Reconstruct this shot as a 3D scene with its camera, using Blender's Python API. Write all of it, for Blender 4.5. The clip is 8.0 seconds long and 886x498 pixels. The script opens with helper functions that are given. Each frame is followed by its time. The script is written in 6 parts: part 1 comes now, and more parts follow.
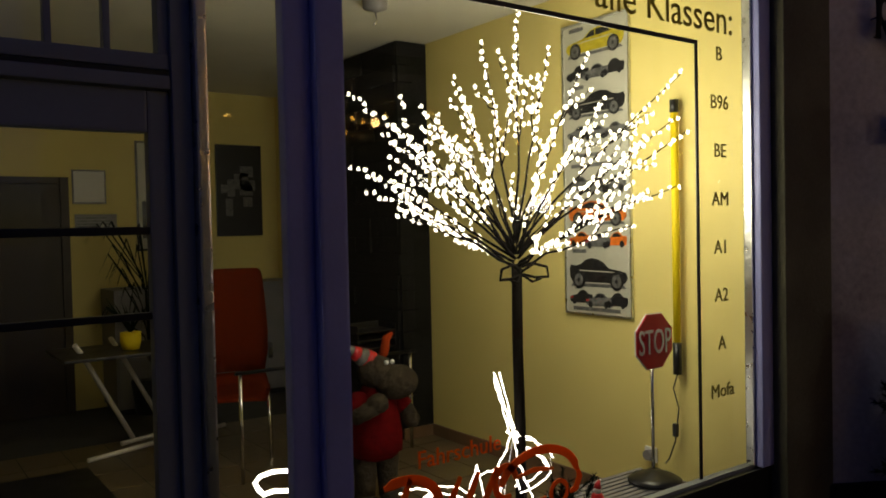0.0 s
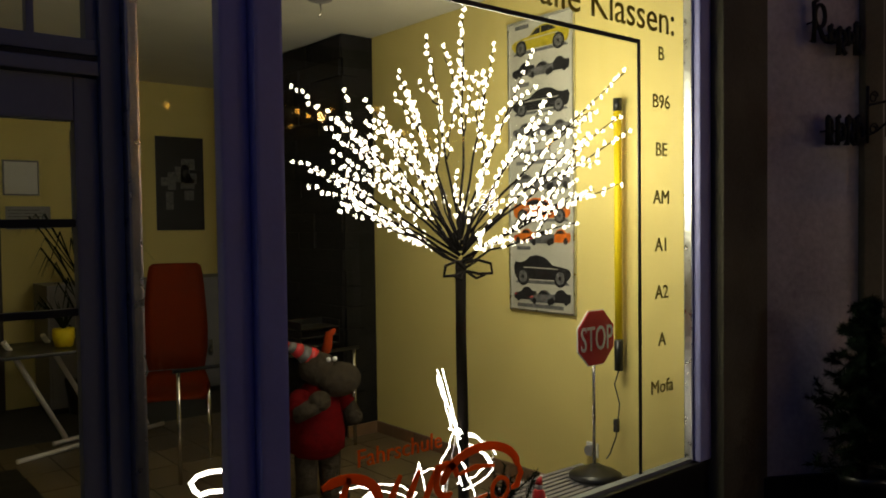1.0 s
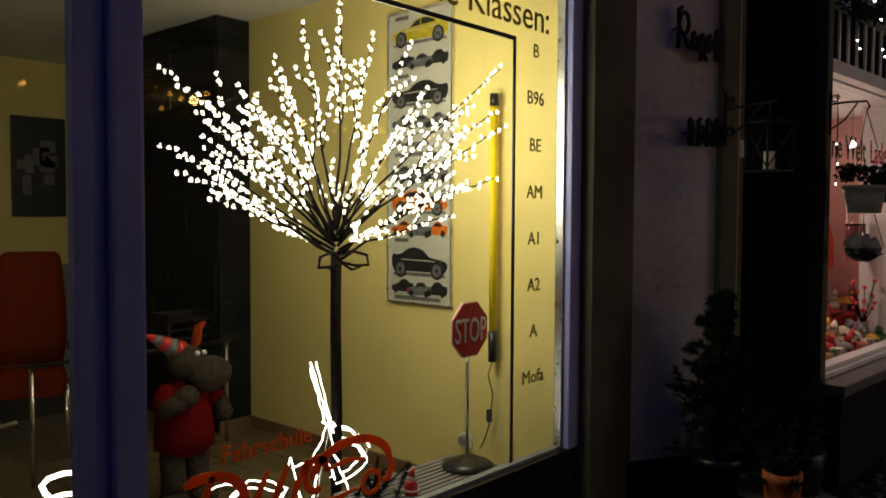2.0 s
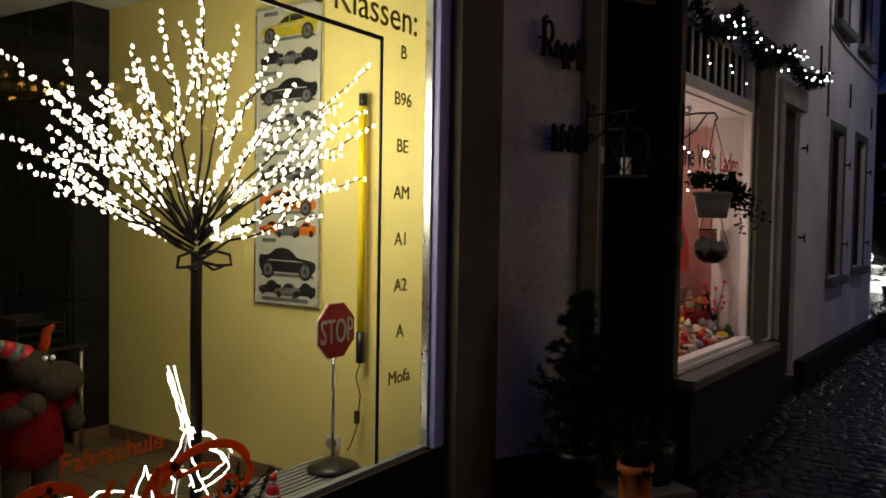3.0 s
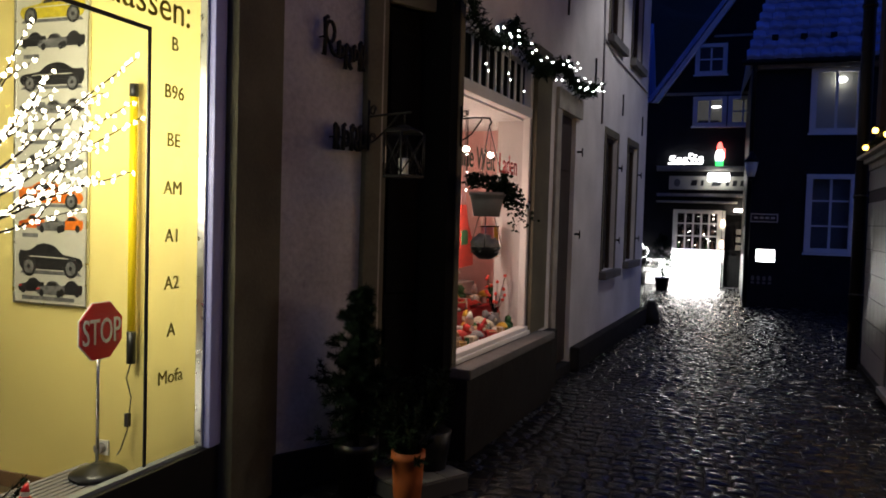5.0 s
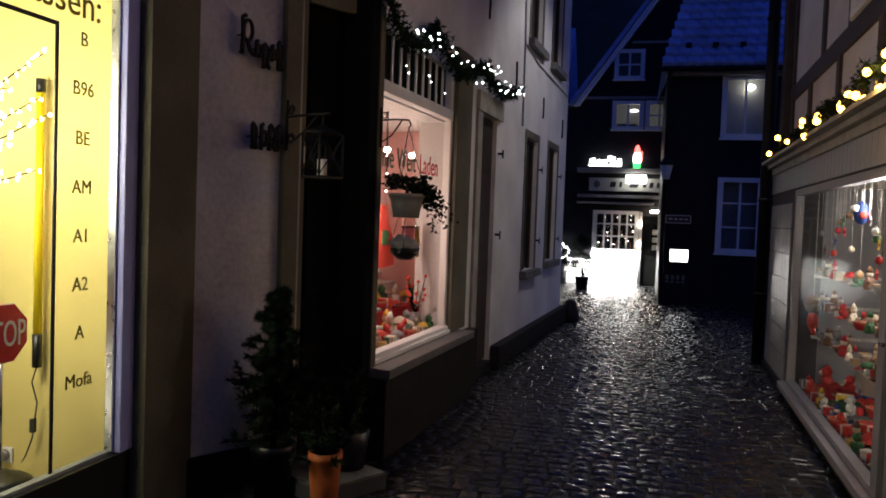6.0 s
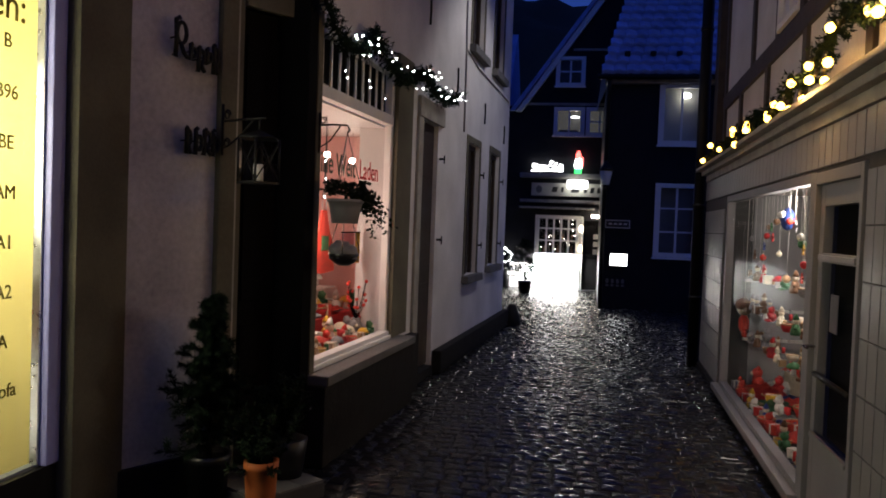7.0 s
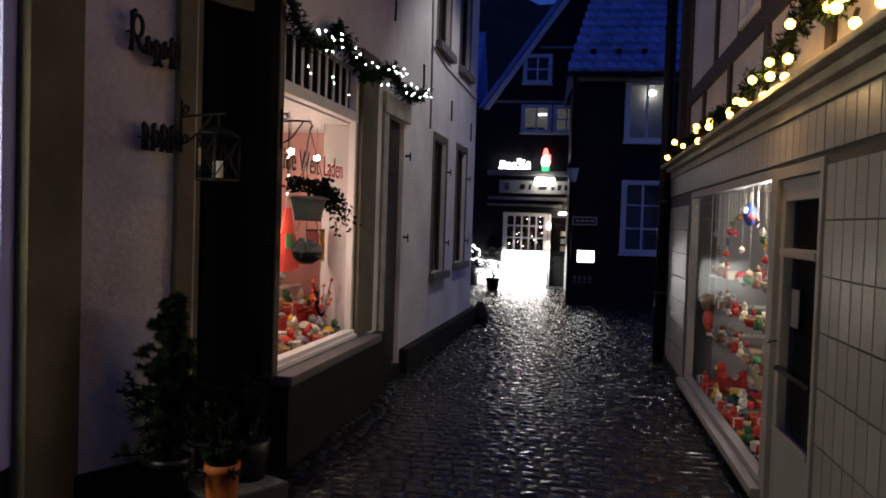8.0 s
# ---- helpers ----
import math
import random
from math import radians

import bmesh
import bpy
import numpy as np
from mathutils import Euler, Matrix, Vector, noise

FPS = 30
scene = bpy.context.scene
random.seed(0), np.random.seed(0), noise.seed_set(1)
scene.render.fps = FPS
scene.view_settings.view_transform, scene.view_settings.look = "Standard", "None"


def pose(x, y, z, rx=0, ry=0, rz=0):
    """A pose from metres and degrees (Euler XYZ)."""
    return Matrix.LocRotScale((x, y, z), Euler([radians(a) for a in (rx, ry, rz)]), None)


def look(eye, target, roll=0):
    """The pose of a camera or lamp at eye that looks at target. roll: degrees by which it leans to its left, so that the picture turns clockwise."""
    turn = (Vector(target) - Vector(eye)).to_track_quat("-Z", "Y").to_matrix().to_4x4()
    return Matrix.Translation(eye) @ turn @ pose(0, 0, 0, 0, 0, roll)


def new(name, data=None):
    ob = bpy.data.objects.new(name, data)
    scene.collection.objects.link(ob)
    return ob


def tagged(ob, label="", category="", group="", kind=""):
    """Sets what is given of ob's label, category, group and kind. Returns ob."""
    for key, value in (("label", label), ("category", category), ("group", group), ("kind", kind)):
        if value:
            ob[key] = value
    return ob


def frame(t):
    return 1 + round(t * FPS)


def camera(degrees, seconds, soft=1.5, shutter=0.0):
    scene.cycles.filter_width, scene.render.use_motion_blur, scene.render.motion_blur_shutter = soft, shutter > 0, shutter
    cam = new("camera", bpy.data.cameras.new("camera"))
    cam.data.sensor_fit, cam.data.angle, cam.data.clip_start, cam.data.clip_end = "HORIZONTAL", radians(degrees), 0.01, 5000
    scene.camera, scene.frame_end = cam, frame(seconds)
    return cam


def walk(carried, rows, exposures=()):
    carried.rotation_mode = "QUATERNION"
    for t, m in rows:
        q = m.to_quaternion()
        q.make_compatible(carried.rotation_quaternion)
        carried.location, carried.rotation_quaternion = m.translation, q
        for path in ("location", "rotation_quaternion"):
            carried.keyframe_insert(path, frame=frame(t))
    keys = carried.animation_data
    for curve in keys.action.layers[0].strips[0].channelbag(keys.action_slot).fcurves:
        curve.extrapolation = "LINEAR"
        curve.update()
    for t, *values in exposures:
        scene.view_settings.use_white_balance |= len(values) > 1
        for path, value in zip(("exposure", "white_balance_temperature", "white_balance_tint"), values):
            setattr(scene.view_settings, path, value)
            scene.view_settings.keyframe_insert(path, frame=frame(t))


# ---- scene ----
cam = camera(58.8, 8.0, soft=1.8)
ROWS = [
    (0.0, -0.001, -0.001, 1.590, -36.12, -1.56, 1.24),
    (0.5, 0.016, 0.000, 1.590, -37.29, -1.77, 0.99),
    (1.0, 0.036, 0.010, 1.587, -39.87, -1.89, 0.73),
    (2.5, 0.106, -0.022, 1.576, -52.80, -2.50, -0.74),
    (3.0, 0.134, -0.062, 1.569, -56.72, -2.15, -0.94),
    (3.5, 0.151, -0.117, 1.569, -59.93, -1.79, -1.10),
    (4.0, 0.158, -0.182, 1.574, -63.13, -1.82, -1.11),
    (4.5, 0.156, -0.230, 1.582, -66.79, -2.11, -1.12),
    (5.0, 0.145, -0.268, 1.600, -70.16, -2.39, -1.65),
    (6.5, 0.108, -0.344, 1.624, -77.66, -2.11, -2.10),
    (7.0, 0.118, -0.363, 1.630, -79.52, -1.88, -2.12),
    (7.5, 0.144, -0.380, 1.630, -81.05, -1.79, -1.78),
    (8.0, 0.164, -0.384, 1.626, -81.77, -1.96, -1.86),
]
EXPOSURES = [(0.0, -0.03), (1.0, -0.03), (2.5, -0.08), (3.0, -0.08), (3.5, 0.02), (4.5, 0.14), (5.0, 0.70), (6.5, 0.86), (8.0, 0.94)]
walk(cam, [(t, pose(x, y, z, 90 + pitch, roll, yaw)) for t, x, y, z, yaw, pitch, roll in ROWS], EXPOSURES)

# ---- world and light ----
world = bpy.data.worlds.new("dusk_sky")
world.use_nodes = True
scene.world = world
wn = world.node_tree.nodes
bg = wn["Background"]
sky = wn.new("ShaderNodeTexSky")
sky.sky_type = "NISHITA"
sky.sun_disc = False
sky.sun_elevation = radians(2.0)
sky.sun_rotation = radians(200)
sky_tint = wn.new("ShaderNodeMix")
sky_tint.data_type, sky_tint.blend_type = "RGBA", "MULTIPLY"
sky_tint.inputs[0].default_value = 1.0
sky_tint.inputs[7].default_value = (0.08, 0.18, 1.05, 1)
world.node_tree.links.new(sky.outputs[0], sky_tint.inputs[6])
world.node_tree.links.new(sky_tint.outputs[2], bg.inputs[0])
bg.inputs[1].default_value = 0.13


def lamp(name, kind, m, watts, colour, size=0.1, spot=None):
    data = bpy.data.lights.new(name, kind)
    data.energy, data.color = watts, colour
    if kind == "AREA":
        data.size = size
    else:
        data.shadow_soft_size = size
    if spot:
        data.spot_size, data.spot_blend = radians(spot), 0.5
    ob = new(name, data)
    ob.matrix_world = m
    return ob


lamp("tree_glow", "POINT", pose(2.62, 2.66, 1.95), 54, (1.0, 0.94, 0.66), 0.38)
# added light for the display spots, set well below them to brighten the goods
lamp("welt_goods_light", "POINT", pose(5.95, 1.72, 1.52), 11, (1.0, 0.76, 0.64), 0.06)
lamp("toy_shop_lamp", "POINT", pose(6.0, -1.92, 1.84), 18, (1.0, 0.9, 0.85), 0.12)
# assumed strip light, added so that the pub's low wall turns bright white
strip = lamp("added_pub_wall_light", "AREA", pose(20.9, 0.52, 0.86, -22, 0, 90), 130, (1.0, 0.97, 0.95), 1.2)
strip.data.shape, strip.data.size_y = "RECTANGLE", 0.05
# assumed source out of view, added to brighten the white house front
lamp("unseen_facade_light", "SPOT", look((9.6, -1.05, 5.05), (10.3, 1.0, 1.8)), 70, (1.0, 0.95, 0.95), 0.12, 105)
lamp("bulb_cluster_near", "POINT", pose(3.6, -1.44, 2.52), 4.6, (1.0, 0.55, 0.18), 0.04)
lamp("bulb_cluster_far", "POINT", pose(4.7, -1.42, 2.44), 6, (1.0, 0.55, 0.18), 0.04)
lamp("pub_door_lamp", "POINT", pose(20.95, -0.63, 1.95), 6, (1.0, 0.85, 0.6), 0.08)

# ---- materials ----


def mat(name, colour, rough=0.6, metal=0.0, var=0.25, scale=6.0, fine=60.0, bump=0.15, tint=None, coat=0.0, island=0.0, spec=0.5):
    m = bpy.data.materials.new(name)
    m.use_nodes = True
    nt = m.node_tree
    n, l = nt.nodes, nt.links
    b = n["Principled BSDF"]
    b.inputs["Roughness"].default_value = rough
    b.inputs["Metallic"].default_value = metal
    b.inputs["Coat Weight"].default_value = coat
    b.inputs["Specular IOR Level"].default_value = spec
    tc = n.new("ShaderNodeTexCoord")
    big, small = n.new("ShaderNodeTexNoise"), n.new("ShaderNodeTexNoise")
    big.inputs["Scale"].default_value, big.inputs["Detail"].default_value = scale, 6
    small.inputs["Scale"].default_value, small.inputs["Detail"].default_value = fine, 4
    for t in (big, small):
        l.new(tc.outputs["Object"], t.inputs["Vector"])
    add = n.new("ShaderNodeMath")
    add.operation = "MULTIPLY_ADD"
    add.inputs[1].default_value = 0.35
    l.new(small.outputs[0], add.inputs[0])
    l.new(big.outputs[0], add.inputs[2])
    ramp = n.new("ShaderNodeValToRGB")
    c = Vector(colour)
    d = Vector(tint) if tint else c * (1 - var)
    e = c * (1 + 0.5 * var)
    ramp.color_ramp.elements[0].position, ramp.color_ramp.elements[1].position = 0.45, 0.9
    ramp.color_ramp.elements[0].color = (*d, 1)
    ramp.color_ramp.elements[1].color = (*e, 1)
    l.new(add.outputs[0], ramp.inputs[0])
    out = ramp.outputs[0]
    if island:
        info, geo = n.new("ShaderNodeObjectInfo"), n.new("ShaderNodeNewGeometry")
        s = n.new("ShaderNodeMath")
        s.operation = "ADD"
        l.new(info.outputs["Random"], s.inputs[0])
        l.new(geo.outputs["Random Per Island"], s.inputs[1])
        hsv = n.new("ShaderNodeHueSaturation")
        mr = n.new("ShaderNodeMapRange")
        mr.inputs[2].default_value = 2.0
        mr.inputs[3].default_value, mr.inputs[4].default_value = 1 - island, 1 + island
        l.new(s.outputs[0], mr.inputs[0])
        l.new(mr.outputs[0], hsv.inputs["Value"])
        l.new(out, hsv.inputs["Color"])
        out = hsv.outputs[0]
    l.new(out, b.inputs["Base Color"])
    rr = n.new("ShaderNodeMapRange")
    rr.inputs[3].default_value, rr.inputs[4].default_value = max(0.02, rough - 0.12), min(1, rough + 0.12)
    l.new(big.outputs[0], rr.inputs[0])
    l.new(rr.outputs[0], b.inputs["Roughness"])
    if bump:
        bp = n.new("ShaderNodeBump")
        bp.inputs["Strength"].default_value, bp.inputs["Distance"].default_value = bump, 0.02
        l.new(add.outputs[0], bp.inputs["Height"])
        l.new(bp.outputs[0], b.inputs["Normal"])
    return m


def glow(name, colour, strength, base=0.8):
    m = bpy.data.materials.new(name)
    m.use_nodes = True
    b = m.node_tree.nodes["Principled BSDF"]
    b.inputs["Base Color"].default_value = (*[base * c for c in colour], 1)
    b.inputs["Emission Color"].default_value = (*colour, 1)
    b.inputs["Emission Strength"].default_value = strength
    return m


def pane_glass(name, tint=(1, 1, 1), rough=0.0):
    m = bpy.data.materials.new(name)
    m.use_nodes = True
    n, l = m.node_tree.nodes, m.node_tree.links
    n.remove(n["Principled BSDF"])
    tr, gl, mix, lw = (n.new("ShaderNode" + k) for k in ("BsdfTransparent", "BsdfGlossy", "MixShader", "LayerWeight"))
    tr.inputs[0].default_value = (*tint, 1)
    gl.inputs["Roughness"].default_value = rough
    pw, ma = n.new("ShaderNodeMath"), n.new("ShaderNodeMath")
    pw.operation, ma.operation = "POWER", "MULTIPLY_ADD"
    pw.inputs[1].default_value = 5.0
    ma.inputs[1].default_value, ma.inputs[2].default_value = 0.02, 0.018
    lw.inputs[0].default_value = 0.5
    l.new(lw.outputs["Facing"], pw.inputs[0])
    l.new(pw.outputs[0], ma.inputs[0])
    l.new(ma.outputs[0], mix.inputs[0])
    l.new(tr.outputs[0], mix.inputs[1])
    l.new(gl.outputs[0], mix.inputs[2])
    l.new(mix.outputs[0], n["Material Output"].inputs[0])
    return m


M = {
    # post paint, made bluer to carry the light of the dusk sky
    "blue": mat("sky_blued_grey_paint", (0.34, 0.35, 0.70), 0.45, var=0.12, scale=3, bump=0.05),
    "blue2": mat("grey_door_paint", (0.25, 0.27, 0.28), 0.5, var=0.12, scale=3, bump=0.05),
    "alu": mat("brushed_aluminium", (0.7, 0.7, 0.68), 0.3, 1.0, var=0.1, scale=20),
    # near white and barely metallic: the tubes' highlights are put into the colour
    "satin": mat("highlight_pale_steel", (0.88, 0.84, 0.8), 0.45, 0.15, var=0.05),
    "chrome": mat("chrome_steel", (0.75, 0.73, 0.7), 0.15, 1.0, var=0.05),
    "yellow": mat("yellow_wall_paint", (0.80, 0.67, 0.24), 0.75, var=0.07, scale=1.5, fine=90, bump=0.12),
    "white": mat("white_paint", (0.78, 0.77, 0.74), 0.5, var=0.08, scale=4, bump=0.05),
    "ceil": mat("ceiling_paint", (0.72, 0.70, 0.62), 0.85, var=0.06, scale=3, bump=0.05),
    "black": mat("black_vinyl", (0.012, 0.012, 0.013), 0.35, var=0.1, bump=0.02),
    "blackmetal": mat("black_wrought_iron", (0.012, 0.012, 0.012), 0.55, 0.6, var=0.3, scale=30),
    "darkstone": mat("dark_slate_cladding", (0.011, 0.0105, 0.009), 0.8, spec=0.25, var=0.6, scale=5, fine=40, bump=0.8),
    "floor": mat("brown_floor_tile", (0.16, 0.12, 0.065), 0.35, var=0.25, scale=4, bump=0.05, island=0.15),
    "skirt": mat("terracotta_skirting", (0.22, 0.13, 0.07), 0.4, var=0.25, island=0.2),
    "olive": mat("weathered_sandstone", (0.11, 0.10, 0.065), 0.85, var=0.35, scale=3, fine=50, bump=0.5),
    "plaster": mat("rough_white_plaster", (0.62, 0.60, 0.58), 0.9, var=0.22, scale=1.6, fine=35, bump=0.45),
    "plasterdirty": mat("stained_white_plaster", (0.60, 0.57, 0.56), 0.9, scale=1.3, fine=30, bump=0.6, tint=(0.27, 0.25, 0.26)),
    "plinth": mat("dark_stone_plinth", (0.016, 0.015, 0.014), 0.8, spec=0.2, var=0.45, scale=4, fine=40, bump=0.6),
    "greystone": mat("grey_sill_stone", (0.12, 0.117, 0.11), 0.75, var=0.3, scale=6, bump=0.4),
    "cobble": mat("wet_cobble_stone", (0.013, 0.013, 0.014), 0.25, spec=0.3, var=0.5, scale=8, fine=70, bump=0.1, island=0.5),
    "mortar": mat("wet_joint_sand", (0.012, 0.012, 0.011), 0.6, var=0.4, scale=7, fine=90, bump=0.6),
    "slate": mat("black_slate_shingle", (0.008, 0.0085, 0.011), 0.55, spec=0.22, var=0.5, scale=3, fine=40, bump=0.3, island=0.5),
    # grey tile, with the blue of the dusk sky put into its colour
    "rooftile": mat("dusk_lit_roof_tile", (0.27, 0.36, 0.62), 0.4, var=0.35, scale=3, bump=0.3, island=0.3),
    "timber": mat("dark_timber", (0.05, 0.04, 0.032), 0.7, var=0.4, scale=8, bump=0.4),
    "wood": mat("brown_door_wood", (0.035, 0.022, 0.013), 0.5, var=0.4, scale=5, bump=0.2),
    "tile": mat("pale_facade_tile", (0.25, 0.246, 0.245), 0.4, var=0.15, scale=5, bump=0.06, island=0.08),
    "cornice": mat("weathered_cream_board", (0.33, 0.31, 0.265), 0.65, var=0.35, scale=6, bump=0.25),
    "joint": mat("dark_joint", (0.06, 0.06, 0.06), 0.9, var=0.2),
    "orange": mat("orange_fabric", (0.30, 0.035, 0.004), 0.8, spec=0.1, var=0.2, scale=40),
    "red": mat("red_fabric", (0.11, 0.002, 0.003), 0.85, spec=0.08, var=0.3, scale=30),
    "signred": mat("red_sign_enamel", (0.55, 0.02, 0.025), 0.3, var=0.08),
    "plush": mat("grey_brown_plush", (0.055, 0.043, 0.030), 0.95, spec=0.1, var=0.4, scale=30, fine=150, bump=0.9),
    "tubeyellow": mat("yellow_plastic_tube", (0.95, 0.72, 0.015), 0.55, var=0.06, spec=0.3),
    "leaf": mat("dark_leaf", (0.010, 0.020, 0.008), 0.6, spec=0.1, var=0.5, scale=20, island=0.4),
    "needle": mat("fir_needle", (0.009, 0.019, 0.009), 0.7, spec=0.1, var=0.5, scale=30, island=0.4),
    "pot": mat("terracotta_orange_pot", (0.50, 0.13, 0.03), 0.6, var=0.2, scale=10),
    "potgrey": mat("grey_plastic_pot", (0.22, 0.21, 0.22), 0.5, var=0.15),
    "pink": mat("rose_wall_paint", (0.72, 0.42, 0.38), 0.8, var=0.1, scale=3),
    "bark": mat("dark_branch", (0.007, 0.005, 0.004), 0.9, spec=0.1, var=0.4, scale=30),
    "poster": mat("poster_paper", (0.52, 0.51, 0.43), 0.35, var=0.06, scale=5),
    "posterblack": mat("printed_black", (0.02, 0.02, 0.022), 0.35, var=0.4, scale=30),
    "postergrey": mat("printed_grey", (0.16, 0.16, 0.16), 0.35, var=0.5, scale=40),
    "posteryellow": mat("printed_yellow", (0.55, 0.45, 0.03), 0.35, var=0.3, scale=30),
    "posterorange": mat("printed_orange", (0.75, 0.18, 0.02), 0.35, var=0.3, scale=30),
    "glass": pane_glass("window_glass"),
    "led": glow("led_white", (1.0, 0.92, 0.72), 3.6),
    "rope": glow("rope_light", (1.0, 0.93, 0.78), 6),
    "bulbwarm": glow("warm_bulb", (1.0, 0.46, 0.06), 12),
    "bulbwhite": glow("white_bulb", (0.9, 1.0, 0.95), 8),
    "pubglobe": glow("warm_globe", (1.0, 0.85, 0.62), 3),
    "spot": glow("halogen_spot", (1.0, 0.85, 0.7), 25),
    "neonwhite": glow("neon_white", (1.0, 1.0, 1.0), 4),
    "neonred": glow("neon_red", (1.0, 0.12, 0.1), 2.5),
    "neongreen": glow("neon_green", (0.05, 0.8, 0.15), 1.5),
    "winlit": glow("lit_room", (0.9, 0.85, 0.75), 0.03, 0.04),
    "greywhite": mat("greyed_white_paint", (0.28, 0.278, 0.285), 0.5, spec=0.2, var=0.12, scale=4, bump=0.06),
    # near black with deep shade put into the colour, for rooms and doorways
    "void": mat("shade_black", (0.004, 0.004, 0.004), 0.9, var=0.2, bump=0.0, spec=0.1),
    "hill": mat("dark_wooded_hill", (0.02, 0.028, 0.02), 0.9, var=0.5, scale=0.2, fine=1.5, bump=0.9),
}



def vinyl(name, colour):
    """Thin coloured film, which light also shines through."""
    m = bpy.data.materials.new(name)
    m.use_nodes = True
    n, l = m.node_tree.nodes, m.node_tree.links
    b, t, mix = n["Principled BSDF"], n.new("ShaderNodeBsdfTranslucent"), n.new("ShaderNodeMixShader")
    b.inputs["Base Color"].default_value = (*colour, 1)
    b.inputs["Roughness"].default_value = 0.4
    t.inputs[0].default_value = (*colour, 1)
    mix.inputs[0].default_value = 0.6
    l.new(b.outputs[0], mix.inputs[1])
    l.new(t.outputs[0], mix.inputs[2])
    l.new(mix.outputs[0], n["Material Output"].inputs[0])
    return m


M["orangevinyl"] = vinyl("orange_film", (0.85, 0.22, 0.02))
M["gold"] = vinyl("olive_gold_film", (0.24, 0.19, 0.03))

# ---- builders ----


def thing(name, m=None, label="", category="", group="", kind=""):
    ob = new(name)
    ob.empty_display_size = 0.1
    if m is not None:
        ob.matrix_world = m
    return tagged(ob, label, category, group, kind)


def finish(bm, name, material, smooth=False):
    me = bpy.data.meshes.new(name)
    bmesh.ops.recalc_face_normals(bm, faces=bm.faces)
    bm.to_mesh(me)
    bm.free()
    for k in (material if isinstance(material, (list, tuple)) else [material]):
        me.materials.append(M[k])
    if smooth:
        for p in me.polygons:
            p.use_smooth = True
    return me


def part(name, bm, material, parent=None, label="", smooth=False):
    ob = new(name, finish(bm, name, material, smooth))
    if parent is not None:
        ob.parent = parent
    if label:
        ob["label"] = label
    return ob


def solid(name, bm, material, m=None, label="", category="", group="", kind="", smooth=False):
    ob = part(name, bm, material, None, "", smooth)
    if m is not None:
        ob.matrix_world = m
    return tagged(ob, label, category, group, kind)


def box(x0, y0, z0, x1, y1, z1, bevel=0.0, bm=None, mi=0):
    own = bmesh.new()
    v = [own.verts.new(p) for p in ((x0, y0, z0), (x1, y0, z0), (x1, y1, z0), (x0, y1, z0), (x0, y0, z1), (x1, y0, z1), (x1, y1, z1), (x0, y1, z1))]
    for f in ((3, 2, 1, 0), (4, 5, 6, 7), (0, 1, 5, 4), (1, 2, 6, 5), (2, 3, 7, 6), (3, 0, 4, 7)):
        own.faces.new([v[i] for i in f]).material_index = mi
    if bevel:
        bmesh.ops.bevel(own, geom=own.edges[:], offset=bevel, segments=2, affect="EDGES", profile=0.7)
    if bm is None:
        return own
    return merge(bm, own)


def merge(bm, other):
    vs = {v: bm.verts.new(v.co) for v in other.verts}
    for f in other.faces:
        g = bm.faces.new([vs[v] for v in f.verts])
        g.material_index, g.smooth = f.material_index, f.smooth
    other.free()
    return bm


def tube(points, r, n=8, bm=None, mi=0, closed=False):
    """A round bar swept along points; r is a radius or a list of them."""
    bm = bm or bmesh.new()
    pts = [Vector(p) for p in points]
    rs = r if isinstance(r, (list, tuple)) else [r] * len(pts)
    rings, side = [], None
    for i, p in enumerate(pts):
        a, b = pts[max(i - 1, 0)], pts[min(i + 1, len(pts) - 1)]
        if closed:
            a, b = pts[i - 1], pts[(i + 1) % len(pts)]
        d = (b - a).normalized()
        if side is None or abs(side.dot(d)) > 0.95:
            side = d.orthogonal().normalized()
        side = (side - d * side.dot(d)).normalized()
        up = d.cross(side)
        rings.append([bm.verts.new(p + rs[i] * (math.cos(6.2832 * k / n) * side + math.sin(6.2832 * k / n) * up)) for k in range(n)])
    count = len(rings) if closed else len(rings) - 1
    for i in range(count):
        a, b = rings[i], rings[(i + 1) % len(rings)]
        for k in range(n):
            f = bm.faces.new((a[k], a[(k + 1) % n], b[(k + 1) % n], b[k]))
            f.material_index, f.smooth = mi, True
    if not closed:
        bm.faces.new(rings[0][::-1]).material_index = mi
        bm.faces.new(rings[-1]).material_index = mi
    return bm


def lathe(profile, n=20, centre=(0, 0, 0), bm=None, mi=0):
    """A turned shape from (radius, height) pairs."""
    bm = bm or bmesh.new()
    c = Vector(centre)
    rings = [[bm.verts.new(c + Vector((r * math.cos(6.2832 * k / n), r * math.sin(6.2832 * k / n), z))) for k in range(n)] for r, z in profile]
    for a, b in zip(rings, rings[1:]):
        for k in range(n):
            f = bm.faces.new((a[k], a[(k + 1) % n], b[(k + 1) % n], b[k]))
            f.material_index, f.smooth = mi, True
    bm.faces.new(rings[0][::-1]).material_index = mi
    bm.faces.new(rings[-1]).material_index = mi
    return bm


def ball(centre, r, bm=None, mi=0, sub=2, rough=0.0):
    bm = bm or bmesh.new()
    own = bmesh.new()
    bmesh.ops.create_icosphere(own, subdivisions=sub, radius=1)
    s = Vector(r) if isinstance(r, (tuple, list)) else Vector((r, r, r))
    for v in own.verts:
        k = 1 + rough * noise.noise(v.co * 3 + Vector(centre) * 7)
        v.co = Vector(centre) + Vector((v.co.x * s.x, v.co.y * s.y, v.co.z * s.z)) * k
    for f in own.faces:
        f.material_index, f.smooth = mi, True
    return merge(bm, own)


